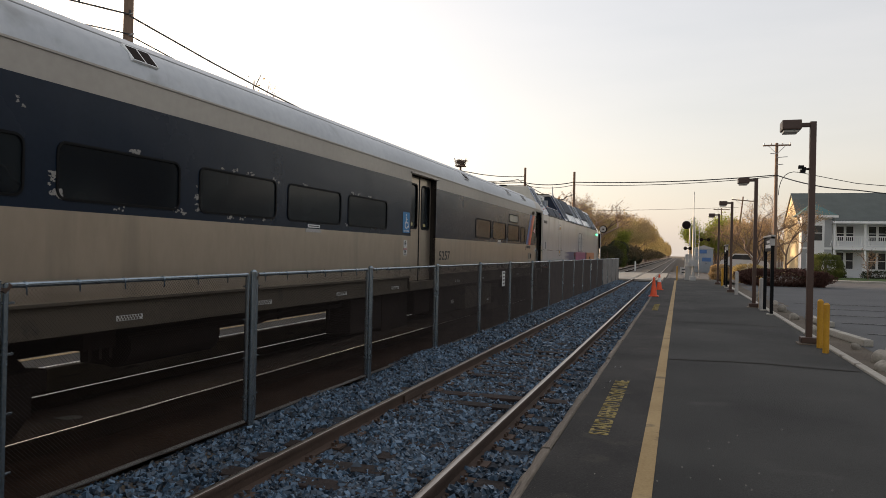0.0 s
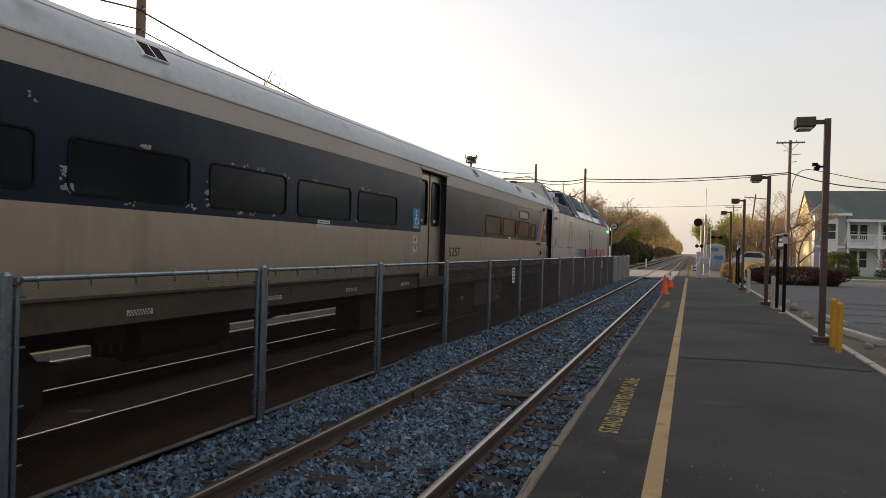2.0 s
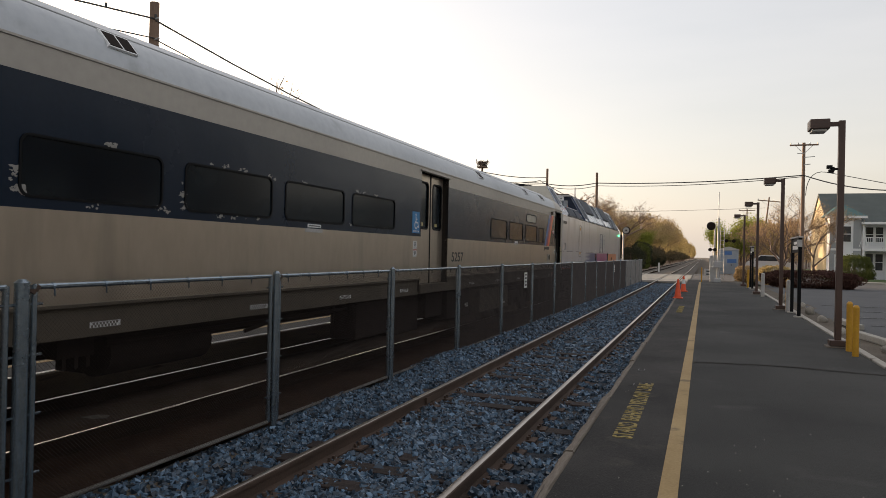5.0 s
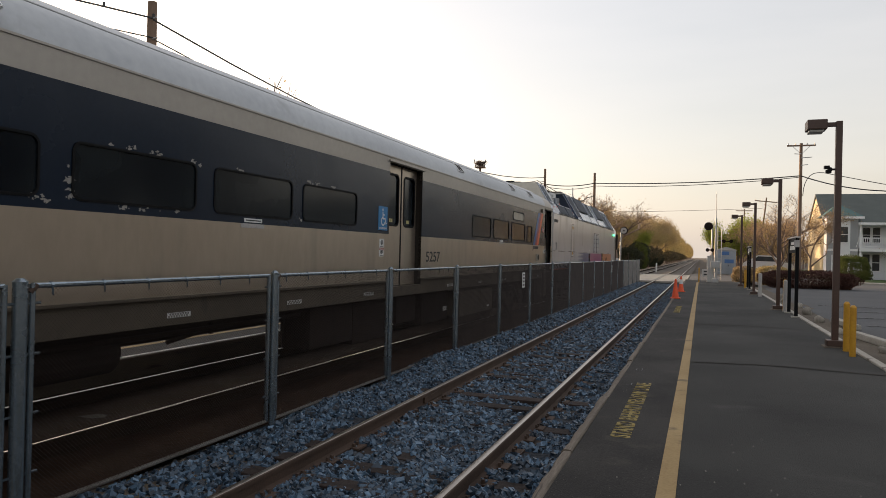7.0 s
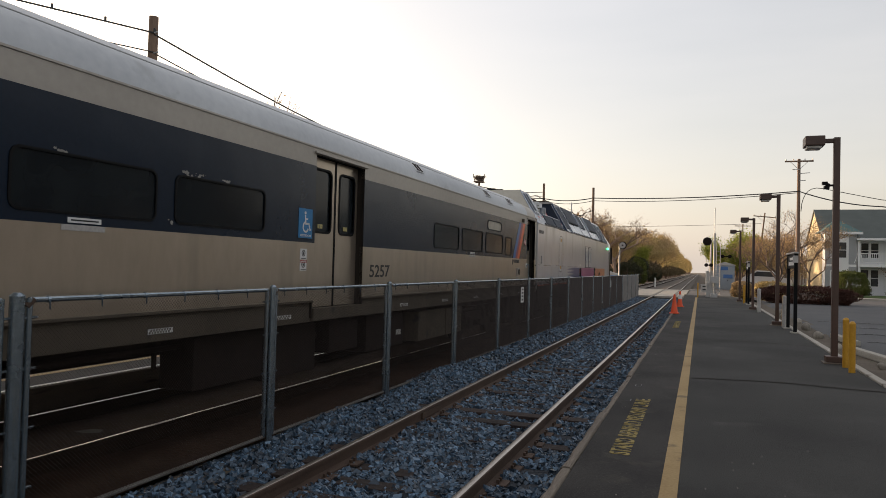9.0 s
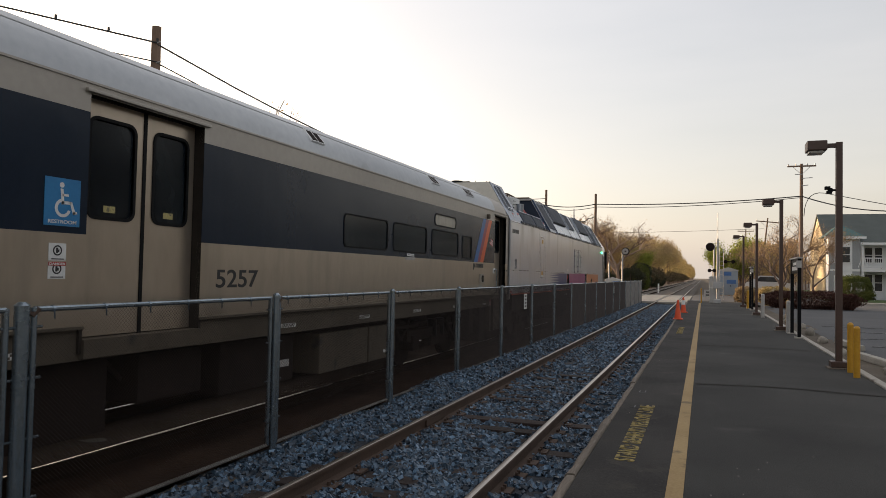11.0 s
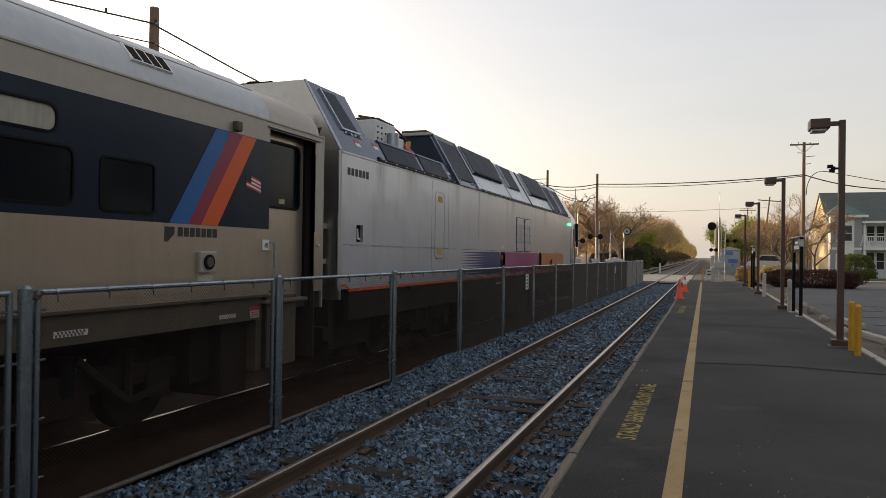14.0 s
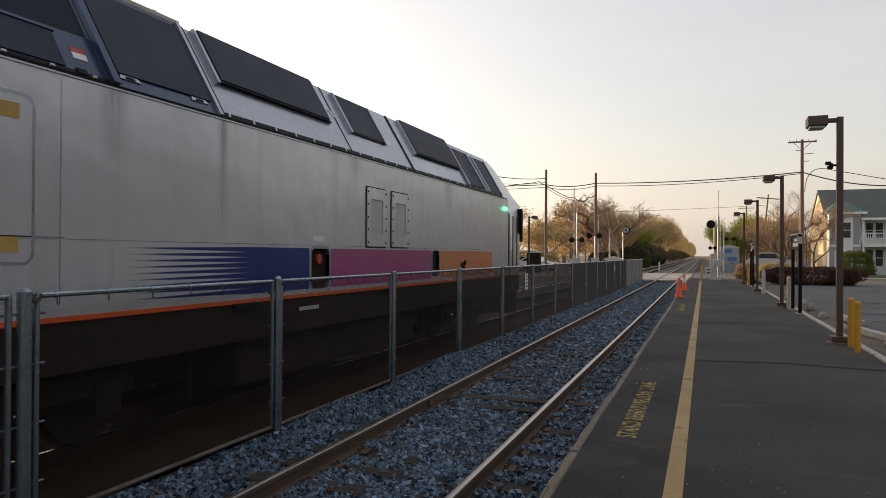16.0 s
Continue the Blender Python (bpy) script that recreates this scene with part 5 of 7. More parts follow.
door = part("door_frame", boxes((SIDE - 0.24, SIDE - 0.004, DOOR[1], DOOR[1] + 0.03, 0.9, 3.1), (SIDE - 0.24, SIDE - 0.004, DOOR[0] - 0.03, DOOR[0], 0.9, 3.1), (SIDE - 0.24, SIDE - 0.004, *DOOR, 3.09, 3.12)), "jamb", car, "dark brown recessed doorway")
door_leaf(12.36, 13.07, (12.46, 12.95), SIDE - 0.12, door)
door_leaf(13.09, 13.76, (13.215, 13.65), SIDE - 0.12, door)
part("door_seal", boxes((SIDE - 0.13, SIDE - 0.112, 13.06, 13.10, 0.96, 3.09)), "rubber", door)
part("threshold", boxes((SIDE - 0.2, SIDE + 0.02, *DOOR, 0.86, 1.02)), "grime", door)
part("drip_rail", boxes((SIDE - 0.02, SIDE + 0.035, DOOR[0] - 0.06, DOOR[1] + 0.06, 3.10, 3.13), bevel=0.006), "letter", car)
vd = part("door_frame", boxes((SIDE - 0.28, SIDE - 0.005, VEST[1], VEST[1] + 0.03, 0.25, 3.1), (SIDE - 0.28, SIDE - 0.005, VEST[0] - 0.03, VEST[0], 0.25, 3.1), (SIDE - 0.28, SIDE - 0.005, *VEST, 3.09, 3.12)), "jamb", car, "dark brown recessed doorway")
part("door_seal", boxes((SIDE - 0.155, SIDE - 0.14, 25.47, 25.50, 0.96, 3.09), (SIDE - 0.08, SIDE - 0.06, VEST[1] - 0.006, VEST[1] + 0.001, 0.9, 3.09)), "rubber", vd)
door_leaf(24.51, 25.47, (24.66, 25.36), SIDE - 0.15, vd, wz=(2.2, 2.98))
part("hood", boxes((SIDE - 0.05, SIDE + 0.03, VEST[0] - 0.05, VEST[1] + 0.10, 3.105, 3.128), bevel=0.008), "letter", car)
part("handrail", tube(bmesh.new(), [(SIDE + 0.0, 24.52, 1.75), (SIDE + 0.05, 24.53, 1.74), (SIDE + 0.055, 24.54, 1.66), (SIDE + 0.05, 24.54, 1.2), (SIDE, 24.54, 1.16)], 0.013, 6), "galv", car, "grey grab rail")
part("handle", rods(((SIDE - 0.06, 25.60, 1.72), (SIDE + 0.03, 25.60, 1.73), 0.02)), "galv", vd)
# step well below the end door
part("step_well", holed(bmesh.new(), SIDE - 0.06, 24.36, 25.20, 0.24, 1.10, [], 0.6), "grime", car, "grimy step well panel")
part("step_edge", boxes((SIDE - 0.1, SIDE + 0.03, 24.42, 25.35, 1.02, 1.06), bevel=0.008), "timber", car, "worn brown step edge")
part("end_wall", boxes((-SIDE, SIDE, CAR1 - 0.06, CAR1 - 0.02, 0.9, 3.2)), "grime", car)
part("end_wall", boxes((-SIDE, SIDE, CAR0, CAR0 + 0.06, 0.9, 3.2)), "grime", car)
part("corner_post", rods(((SIDE - 0.03, CAR1, 0.9), (SIDE - 0.03, CAR1, 3.2), 0.035)), "letter", car)
gang = part("gangway", holed(bmesh.new(), 0.75, CAR1, CAR1 + 0.32, 0.95, 3.3, [], 1.5), "rubber", car, "black gangway bellows")
part("gangway_rib", boxes(*[(-0.79, 0.79, CAR1 + 0.04 + 0.09 * k, CAR1 + 0.08 + 0.09 * k, 0.9, 3.34) for k in range(3)]), "rubber", gang)

# car markings
isa = part("access_sign", boxes((SIDE + 0.002, SIDE + 0.005, 11.93, 12.265, 1.955, 2.34)), "blue_sign", car, "blue wheelchair access sign")
bm = bmesh.new()
xs = SIDE + 0.0055
arc = np.linspace(1.9, 6.0, 16)
for a, b in zip(arc, arc[1:]):
    plate(bm, [(12.10 + r * math.cos(q), 2.10 + r * math.sin(q)) for r, q in ((0.05, a), (0.075, a), (0.075, b), (0.05, b))], xs, xs + 0.002)
plate(bm, [(12.085 + 0.022 * math.cos(a), 2.285 + 0.022 * math.sin(a)) for a in np.linspace(0, math.tau, 12)[:-1]], xs, xs + 0.002)
for quad in (((12.072, 2.255), (12.098, 2.255), (12.112, 2.13), (12.086, 2.13)), ((12.086, 2.132), (12.086, 2.157), (12.172, 2.157), (12.172, 2.132)),
             ((12.160, 2.157), (12.184, 2.157), (12.222, 2.062), (12.198, 2.052)), ((12.198, 2.052), (12.194, 2.072), (12.232, 2.080), (12.236, 2.062)), ((12.09, 2.215), (12.09, 2.196), (12.150, 2.196), (12.150, 2.215))):
    plate(bm, quad, xs, xs + 0.0022)
part("symbol", bm, "white", isa, "white wheelchair symbol")
lettering("caption", "RESTROOM", "white", 0.04, Matrix.Translation((xs + 0.001, 11.965, 1.975)) @ Matrix(((0, 0, 1, 0), (1, 0, 0, 0), (0, 1, 0, 0), (0, 0, 0, 1))), isa, "white caption", depth=0.0006, width=0.265, weight=0.0008)
for z0, z1 in ((1.675, 1.815), (1.53, 1.665)):
    lb = part("notice", boxes((SIDE + 0.003, SIDE + 0.006, 11.985, 12.145, z0, z1)), "white", car, "small white safety notice")
    bm = bmesh.new()
    zc = (z0 + z1) / 2 + 0.012
    ring(bm, [(12.065 + 0.042 * math.cos(a), zc + 0.042 * math.sin(a)) for a in np.linspace(0, math.tau, 19)[:-1]], [(12.065 + 0.031 * math.cos(a), zc + 0.031 * math.sin(a)) for a in np.linspace(0, math.tau, 19)[:-1]], SIDE + 0.0065, SIDE + 0.0085)
    box(bm, SIDE + 0.0065, SIDE + 0.0083, 12.052, 12.070, zc - 0.022, zc + 0.022)
    box(bm, SIDE + 0.0065, SIDE + 0.0081, 12.071, 12.082, zc - 0.014, zc + 0.008)
    part("pictogram", bm, "lettering", lb, "dark round pictogram")
    part("fine_print", boxes((SIDE + 0.0065, SIDE + 0.0085, 12.01, 12.125, z0 + 0.010, z0 + 0.018)), "lettering", lb)
part("notice_head", boxes((SIDE + 0.007, SIDE + 0.009, 11.985, 12.145, 1.635, 1.665)), "red", car, "red notice heading")
lettering("notice_word", "DANGER", "white", 0.026, Matrix.Translation((SIDE + 0.0095, 11.992, 1.641)) @ pose(0, 0, 0, 90, 0, 90), car, "white heading word", depth=0.0005, width=0.145, weight=0.0008)
lettering("car_number", "5257", "lettering", 0.272, Matrix.Translation((SIDE + 0.003, 14.0, 1.437)) @ Matrix(((0, 0, 1, 0), (1, 0, 0, 0), (0, 1, 0, 0), (0, 0, 0, 1))), car, "black fleet number", width=0.74, weight=0.003)
for y0, y1, z0, z1 in ((8.46, 8.80, 1.915, 1.96), (19.07, 19.39, 1.92, 1.965)):
    lb = part("label_plate", boxes((SIDE + 0.003, SIDE + 0.006, y0, y1, z0, z1)), "white", car, "narrow white label")
    part("label_text", boxes((SIDE + 0.0065, SIDE + 0.008, y0 + 0.03, y1 - 0.03, (z0 + z1) / 2 - 0.006, (z0 + z1) / 2 + 0.006)), "lettering", lb)
    part("label_plate", boxes((SIDE + 0.003, SIDE + 0.006, y0 - 0.06, y1 + 0.04, z0 - 0.065, z0 - 0.015)), "off_white", car, "dull clear label")
SX = SIDE + 0.0015


def stripe(nm, mt, t0, t1, b0, b1, lbl):
    return part(nm, plate(bmesh.new(), [(b0, 1.902), (b1, 1.902), (t1, 2.93), (t0, 2.93)], SX - 0.001, SX + 0.0015), mt, car, lbl)


stripe("stripe", "st_blue", 23.53, 23.76, 22.86, 23.12, "blue diagonal stripe")
stripe("stripe", "st_mag", 23.76, 23.98, 23.12, 23.31, "magenta diagonal stripe")
stripe("stripe", "st_org", 23.98, 24.23, 23.31, 23.57, "orange diagonal stripe")
wavy = lambda u: 0.022 * math.sin(u * 5.2) - 0.30 * u
flag = part("flag_decal", plate(bmesh.new(), [(24.045, 2.37), (24.045, 2.52), (24.052, 2.52), (24.052, 2.37)], SX, SX + 0.002), "lettering", car, "small striped flag decal")
for k in range(7):
    bm = bmesh.new()
    for q in range(6):
        u0, u1 = 0.045 * q, 0.045 * (q + 1)
        if q < 2 and k > 2:
            continue
        z0 = 2.365 + 0.021 * k
        plate(bm, [(24.055 + u0, z0 + wavy(u0)), (24.055 + u1, z0 + wavy(u1)), (24.055 + u1, z0 + 0.021 + wavy(u1)), (24.055 + u0, z0 + 0.021 + wavy(u0))], SX, SX + 0.002)
    part("flag_stripe", bm, "red" if k % 2 == 0 else "white", flag)
bm = bmesh.new()
for q in range(2):
    u0, u1 = 0.045 * q, 0.045 * (q + 1)
    plate(bm, [(24.055 + u0, 2.428 + wavy(u0)), (24.055 + u1, 2.428 + wavy(u1)), (24.055 + u1, 2.512 + wavy(u1)), (24.055 + u0, 2.512 + wavy(u0))], SX, SX + 0.002)
part("flag_canton", bm, "navy", flag)
part("wordmark", bars(SIDE + 0.003, 22.98, 23.58, 1.775, 1.865, 7), "lettering", car, "dark operator lettering bars")
part("emblem", plate(bmesh.new(), [(22.80, 1.72), (22.84, 1.72), (22.93, 1.80), (22.93, 1.865), (22.80, 1.865)], SIDE + 0.003, SIDE + 0.006), "lettering", car, "dark angular emblem")
gb = part("marker_box", boxes((SIDE, SIDE + 0.05, 23.26, 23.51, 1.41, 1.63), bevel=0.012), "letter", car, "square silver marker lamp box")
part("lens_ring", rods(((SIDE + 0.05, 23.385, 1.52), (SIDE + 0.066, 23.385, 1.52), 0.078), n=24), "rubber", gb, "dark ring round the lens")
part("lens", rods(((SIDE + 0.066, 23.385, 1.52), (SIDE + 0.072, 23.385, 1.52), 0.052), n=20), "grime", gb, "dull grey lens")
part("label_plate", boxes((SIDE + 0.004, SIDE + 0.008, 23.27, 23.50, 1.325, 1.385)), "off_white", car)
nb = part("switch_plate", boxes((SIDE + 0.003, SIDE + 0.02, 24.36, 24.49, 1.65, 1.775), bevel=0.006), "white", car, "small white switch plate")
part("switch", rods(((SIDE + 0.02, 24.425, 1.71), (SIDE + 0.03, 24.425, 1.71), 0.03), n=12), "galv", nb)
part("lamp_hood", boxes((SIDE - 0.01, SIDE + 0.07, 23.80, 23.89, 2.95, 3.06), bevel=0.015), "grime", car, "small hooded indicator lamp")
for y0 in (2.95, 5.08, 7.32, 9.42, 11.54, 13.11, 15.3, 17.4, 19.5, 21.63):
    rf = part("reflector", boxes((SIDE - 0.028, SIDE - 0.024, y0, y0 + 0.33, 0.917, 0.967)), "white", car, "checkered reflective strip")
    tagged(part("check", boxes(*[(SIDE - 0.0235, SIDE - 0.021, y0 + 0.012 + 0.036 * k + (0.018 if z > 0.93 else 0), y0 + 0.030 + 0.036 * k + (0.018 if z > 0.93 else 0), z, z + 0.020) for k in range(8) for z in (0.921, 0.943)]), "grime", rf), kind="stuff")
for y0 in (0.9, 23.66):
    part("label_plate", boxes((SIDE - 0.028, SIDE - 0.024, y0, y0 + 0.28, 0.90, 0.945)), "off_white", car)
nt = part("notice", boxes((SIDE - 0.028, SIDE - 0.024, 24.20, 24.37, 0.87, 1.00)), "off_white", car, "red and white notice")
part("notice_head", boxes((SIDE - 0.0235, SIDE - 0.022, 24.20, 24.37, 0.955, 1.00)), "red", nt)
for k in range(3):
    part("notice_line", boxes((SIDE - 0.0235, SIDE - 0.022, 24.22, 24.35, 0.885 + 0.022 * k, 0.895 + 0.022 * k)), "red", nt)

# underframe, boxes and trucks of the car
part("underframe", boxes((-1.2, 1.2, CAR0, CAR1, 0.77, 0.92), (-0.2, 0.2, CAR0, CAR1 + 0.2, 0.45, 0.65)), "black", car)
part("equipment_box", boxes((0.6, SIDE - 0.12, 16.4, 17.88, 0.20, 0.76), bevel=0.02), "grime", car, "large grimy equipment box")
part("equipment_box", boxes((0.6, SIDE - 0.12, 17.92, 18.93, 0.20, 0.76), bevel=0.02), "grime", car, "large grimy equipment box")
part("box_mark", boxes((SIDE - 0.118, SIDE - 0.115, 18.45, 18.53, 0.30, 0.35), (SIDE - 0.118, SIDE - 0.115, 18.55, 18.63, 0.30, 0.35)), "white", car)
for y0, y1, z0 in ((10.3, 11.55, 0.22), (14.4, 15.9, 0.2), (13.2, 14.1, 0.32)):
    part("equipment_box", boxes((0.92, SIDE - 0.22, y0, y1, z0, 0.8), bevel=0.02), "black", car, "black underfloor equipment box")
part("equipment_box", boxes((0.7, SIDE - 0.24, 11.6, 12.85, 0.14, 0.8), bevel=0.02), "black", car, "black underfloor equipment box")
part("maker_plate", boxes((SIDE - 0.218, SIDE - 0.212, 15.58, 15.79, 0.39, 0.48)), "off_white", car, "small pale plate")
part("equipment_box", boxes((0.5, SIDE - 0.16, 23.86, 24.33, 0.02, 0.82), bevel=0.02), "black", car, "black equipment box beside the step well")
part("equipment_box", boxes((-0.2, SIDE - 0.32, 23.55, 23.9, 0.2, 0.8), bevel=0.02), "black", car, "black underfloor equipment box")
part("air_tank", rods(((0.95, 5.7, 0.58), (0.95, 7.15, 0.58), 0.23), n=16), "black", car, "black air tank")
part("equipment_box", boxes((0.45, 0.95, 5.75, 7.1, 0.36, 0.8), bevel=0.02), "black", car, "black underfloor equipment box")
part("valve_rack", boxes((0.8, 1.12, 5.15, 5.55, 0.60, 0.85), (1.05, 1.13, 5.2, 5.24, 0.5, 0.62), (1.05, 1.13, 5.33, 5.37, 0.5, 0.62), (1.05, 1.13, 5.46, 5.5, 0.5, 0.62)), "black", car)
for p, q in (((1.15, 7.8, 0.60), (1.15, 9.05, 0.76)), ((1.15, 8.5, 0.62), (1.15, 8.5, 0.85)), ((1.15, 9.97, 0.5), (1.15, 9.97, 0.85))):
    part("brace", rods((p, q, 0.026)), "black", car)
for y in (12.9, 19.4):
    for end in (y, y + 1.0):
        part("brace", rods(((1.15, end, 0.85), (1.15, y + 0.5, 0.35), 0.03)), "black", car)
part("pipe_run", rods(((1.2, 5.6, 0.70), (1.2, 12.1, 0.70), 0.03)), "black", car)
part("pipe_run", rods(((1.28, 19.0, 0.62), (1.28, 20.4, 0.62), 0.03)), "black", car)

WHEEL_R = 0.44
wheelsets = []


def truck(parent, yc, base, name="truck"):
    """Side frames, springs and two wheelsets."""
    tk = part(name, boxes(*[(s * 1.02 - 0.09, s * 1.02 + 0.09, yc - base / 2 - 0.35, yc + base / 2 + 0.35, 0.28, 0.50) for s in (-1, 1)],
                          *[(s * 1.02 - 0.11, s * 1.02 + 0.11, yc - 0.45, yc + 0.45, 0.12, 0.34) for s in (-1, 1)],
                          (-1.0, 1.0, yc - 0.25, yc + 0.25, 0.3, 0.6), bevel=0.02), "black", parent, "black truck side frames")
    for s in (-1, 1):
        for dy in (-base / 2, base / 2):
            part("axle_box", boxes((s * 1.02 - 0.14, s * 1.02 + 0.14, yc + dy - 0.16, yc + dy + 0.16, 0.10, 0.40), bevel=0.03), "black", tk)
        for dy in (-0.22, 0.22):
            part("spring", rods(((s * 1.06, yc + dy, 0.3), (s * 1.06, yc + dy, 0.66), 0.1), n=12), "rubber", tk)
    for dy in (-base / 2, base / 2):
        bm = bmesh.new()
        rod(bm, (-1.0, 0, 0), (1.0, 0, 0), 0.08, n=12)
        for s in (-1, 1):
            rod(bm, (s * GAUGE - 0.065, 0, 0), (s * GAUGE + 0.065, 0, 0), WHEEL_R, n=32)
            rod(bm, (s * (GAUGE - 0.055) - 0.015, 0, 0), (s * (GAUGE - 0.055) + 0.015, 0, 0), WHEEL_R + 0.03, n=32)
            for k in range(4):
                a = k * math.tau / 4
                rod(bm, (s * GAUGE + s * 0.065, 0.26 * math.cos(a), 0.26 * math.sin(a)), (s * GAUGE + s * 0.075, 0.26 * math.cos(a), 0.26 * math.sin(a)), 0.05, n=8)
        ws = part("wheelset", bm, "black", parent, "grimy black steel wheelset", smooth=True)
        ws.location = (0, yc + dy, TOR + WHEEL_R)
        wheelsets.append(ws)
    return tk


truck(car, 3.12, 2.6)
tk = truck(car, 21.95, 2.6)
part("tension_bar", rods(((1.16, 22.2, 0.64), (1.16, 22.82, 0.14), 0.05), ((1.16, 22.82, 0.14), (1.16, 23.35, 0.24), 0.04), ((1.16, 22.84, 0.66), (1.16, 22.82, 0.18), 0.045), n=6), "truck_dust", tk, "dusty steel brake rigging")

# ---- locomotive ----
loco = thing("locomotive", "silver dual-mode locomotive with slate-blue roof panels and a coloured side band", "locomotive", (TRAIN_C, 0, 0))
L0, L1, EAVE = 26.41, 44.9, 3.125
SL = [(LSIDE, EAVE), (0.86, 4.20)]              # slope of the roof panels, from the eave to the roof's edge


def slope(s, off=0.0):
    a, b = Vector((SL[0][0], 0, SL[0][1])), Vector((SL[1][0], 0, SL[1][1]))
    n = Vector((b.z - a.z, 0, -(b.x - a.x))).normalized()
    return a.lerp(b, s) + n * off


def on_slope(bm, pts, h0, h1):
    """An outline of (y, share up the slope), raised from h0 to h1 over the slope."""
    lo = [bm.verts.new(slope(s, h0) + Vector((0, y, 0))) for y, s in pts]
    hi = [bm.verts.new(slope(s, h1) + Vector((0, y, 0))) for y, s in pts]
    n = len(pts)
    for k in range(n):
        bm.faces.new((lo[k], lo[(k + 1) % n], hi[(k + 1) % n], hi[k]))
    bm.faces.new(lo[::-1])
    bm.faces.new(hi)
    return bm


slot = (26.92, 27.14, 1.80, 2.06)
pockets = [(34.86, 35.34, 1.16, 1.70), (39.32, 39.68, 1.2, 1.70)]
body = part("body_side", holed(bmesh.new(), LSIDE, L0, L1, 1.10, EAVE, [slot] + pockets, 0.05), "loco", loco, "smooth silver body side")
part("far_side", boxes((-LSIDE, -LSIDE + 0.05, L0, L1, 1.1, EAVE)), "loco", loco)
part("core", boxes((-1.35, 1.35, L0 + 0.3, L1 - 0.05, 0.9, 3.05)), "black", loco)
part("slot_liner", boxes((LSIDE - 0.14, LSIDE - 0.052, 26.9, 27.16, 1.78, 2.08)), "black", loco)
part("lever", rods(((LSIDE - 0.03, 27.02, 1.85), (LSIDE - 0.02, 26.98, 2.0), 0.018), ((LSIDE - 0.03, 27.02, 1.85), (LSIDE - 0.03, 27.09, 1.85), 0.015)), "white", loco, "white release lever")
for a, b, c, d in pockets:
    part("pocket_frame", ring(bmesh.new(), rrect(a - 0.04, b + 0.04, c, d + 0.03, 0.1), rrect(a, b, c, d, 0.08), LSIDE - 0.05, LSIDE + 0.008), "shroud", loco, "pale recessed step pocket", smooth=True)
    part("pocket_back", boxes((LSIDE - 0.1, LSIDE - 0.052, a, b, c, d)), "black", loco)
part("pocket_lamp", rods(((LSIDE - 0.05, 35.1, 1.56), (LSIDE - 0.01, 35.1, 1.56), 0.07), n=12), "red", loco, "dull red lamp")
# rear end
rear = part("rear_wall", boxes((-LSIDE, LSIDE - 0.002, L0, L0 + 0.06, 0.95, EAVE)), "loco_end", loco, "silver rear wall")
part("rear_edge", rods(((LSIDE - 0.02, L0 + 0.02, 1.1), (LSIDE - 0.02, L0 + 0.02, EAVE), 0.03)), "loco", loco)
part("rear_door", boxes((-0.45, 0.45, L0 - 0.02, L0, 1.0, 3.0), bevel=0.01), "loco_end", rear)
lettering("fleet_number", "557", "lettering", 0.31, Matrix.Translation((0.70, L0 - 0.004, 3.25)) @ pose(0, 0, 0, 90, 0, 0), loco, "black fleet number", weight=0.006)
lad = part("ladder", rods(((1.24, L0 - 0.12, 1.25), (1.24, L0 - 0.12, 2.18), 0.03), ((1.0, L0 - 0.12, 1.25), (1.0, L0 - 0.12, 2.18), 0.025)), "letter", loco, "silver handrail bracket")
for z in (1.47, 1.98):
    part("rung", boxes((0.93, 1.28, L0 - 0.14, L0, z, z + 0.075), bevel=0.01), "letter", lad)
# hood over the rear, sloped sides
bm = bmesh.new()
prof = [(LSIDE, EAVE), (0.86, 4.20), (-0.86, 4.20), (-LSIDE, EAVE)]
hood = part("rear_hood", prism(bm, prof, L0 + 0.02, 27.63), "slate", loco, "slate-blue roof hood")
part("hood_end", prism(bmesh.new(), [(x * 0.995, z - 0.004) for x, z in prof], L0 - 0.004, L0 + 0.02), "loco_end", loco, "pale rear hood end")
part("hood_edge", tube(bmesh.new(), [(LSIDE, L0 + 0.01, EAVE), (0.86, L0 + 0.01, 4.20)], 0.022, 6), "shroud", hood)
part("intake", on_slope(bmesh.new(), [(26.82, 0.38), (27.38, 0.38), (27.22, 0.93), (26.66 + 0.1, 0.93)], 0.0, 0.012), "grille", hood, "dark intake grille")
part("intake_frame", on_slope(bmesh.new(), [(26.72, 0.93), (26.76, 0.93), (26.84, 0.36), (26.80, 0.36)], 0.0, 0.03), "shroud", hood)
part("intake_frame", on_slope(bmesh.new(), [(26.80, 0.35), (27.42, 0.35), (27.42, 0.38), (26.80, 0.38)], 0.0, 0.02), "shroud", hood)


def latch(parent, y, s, h=0.0):
    """A flat grab latch: a bright backing plate with a dark slot in it."""
    lt = part("latch", on_slope(bmesh.new(), [(y, s), (y + 0.26, s), (y + 0.24, s + 0.035), (y + 0.02, s + 0.035)], h, h + 0.012), "shroud", parent, "bright latch plate")
    part("slot", on_slope(bmesh.new(), [(y + 0.07, s + 0.006), (y + 0.19, s + 0.006), (y + 0.18, s + 0.026), (y + 0.08, s + 0.026)], h + 0.012, h + 0.018), "rubber", lt, "dark slot")


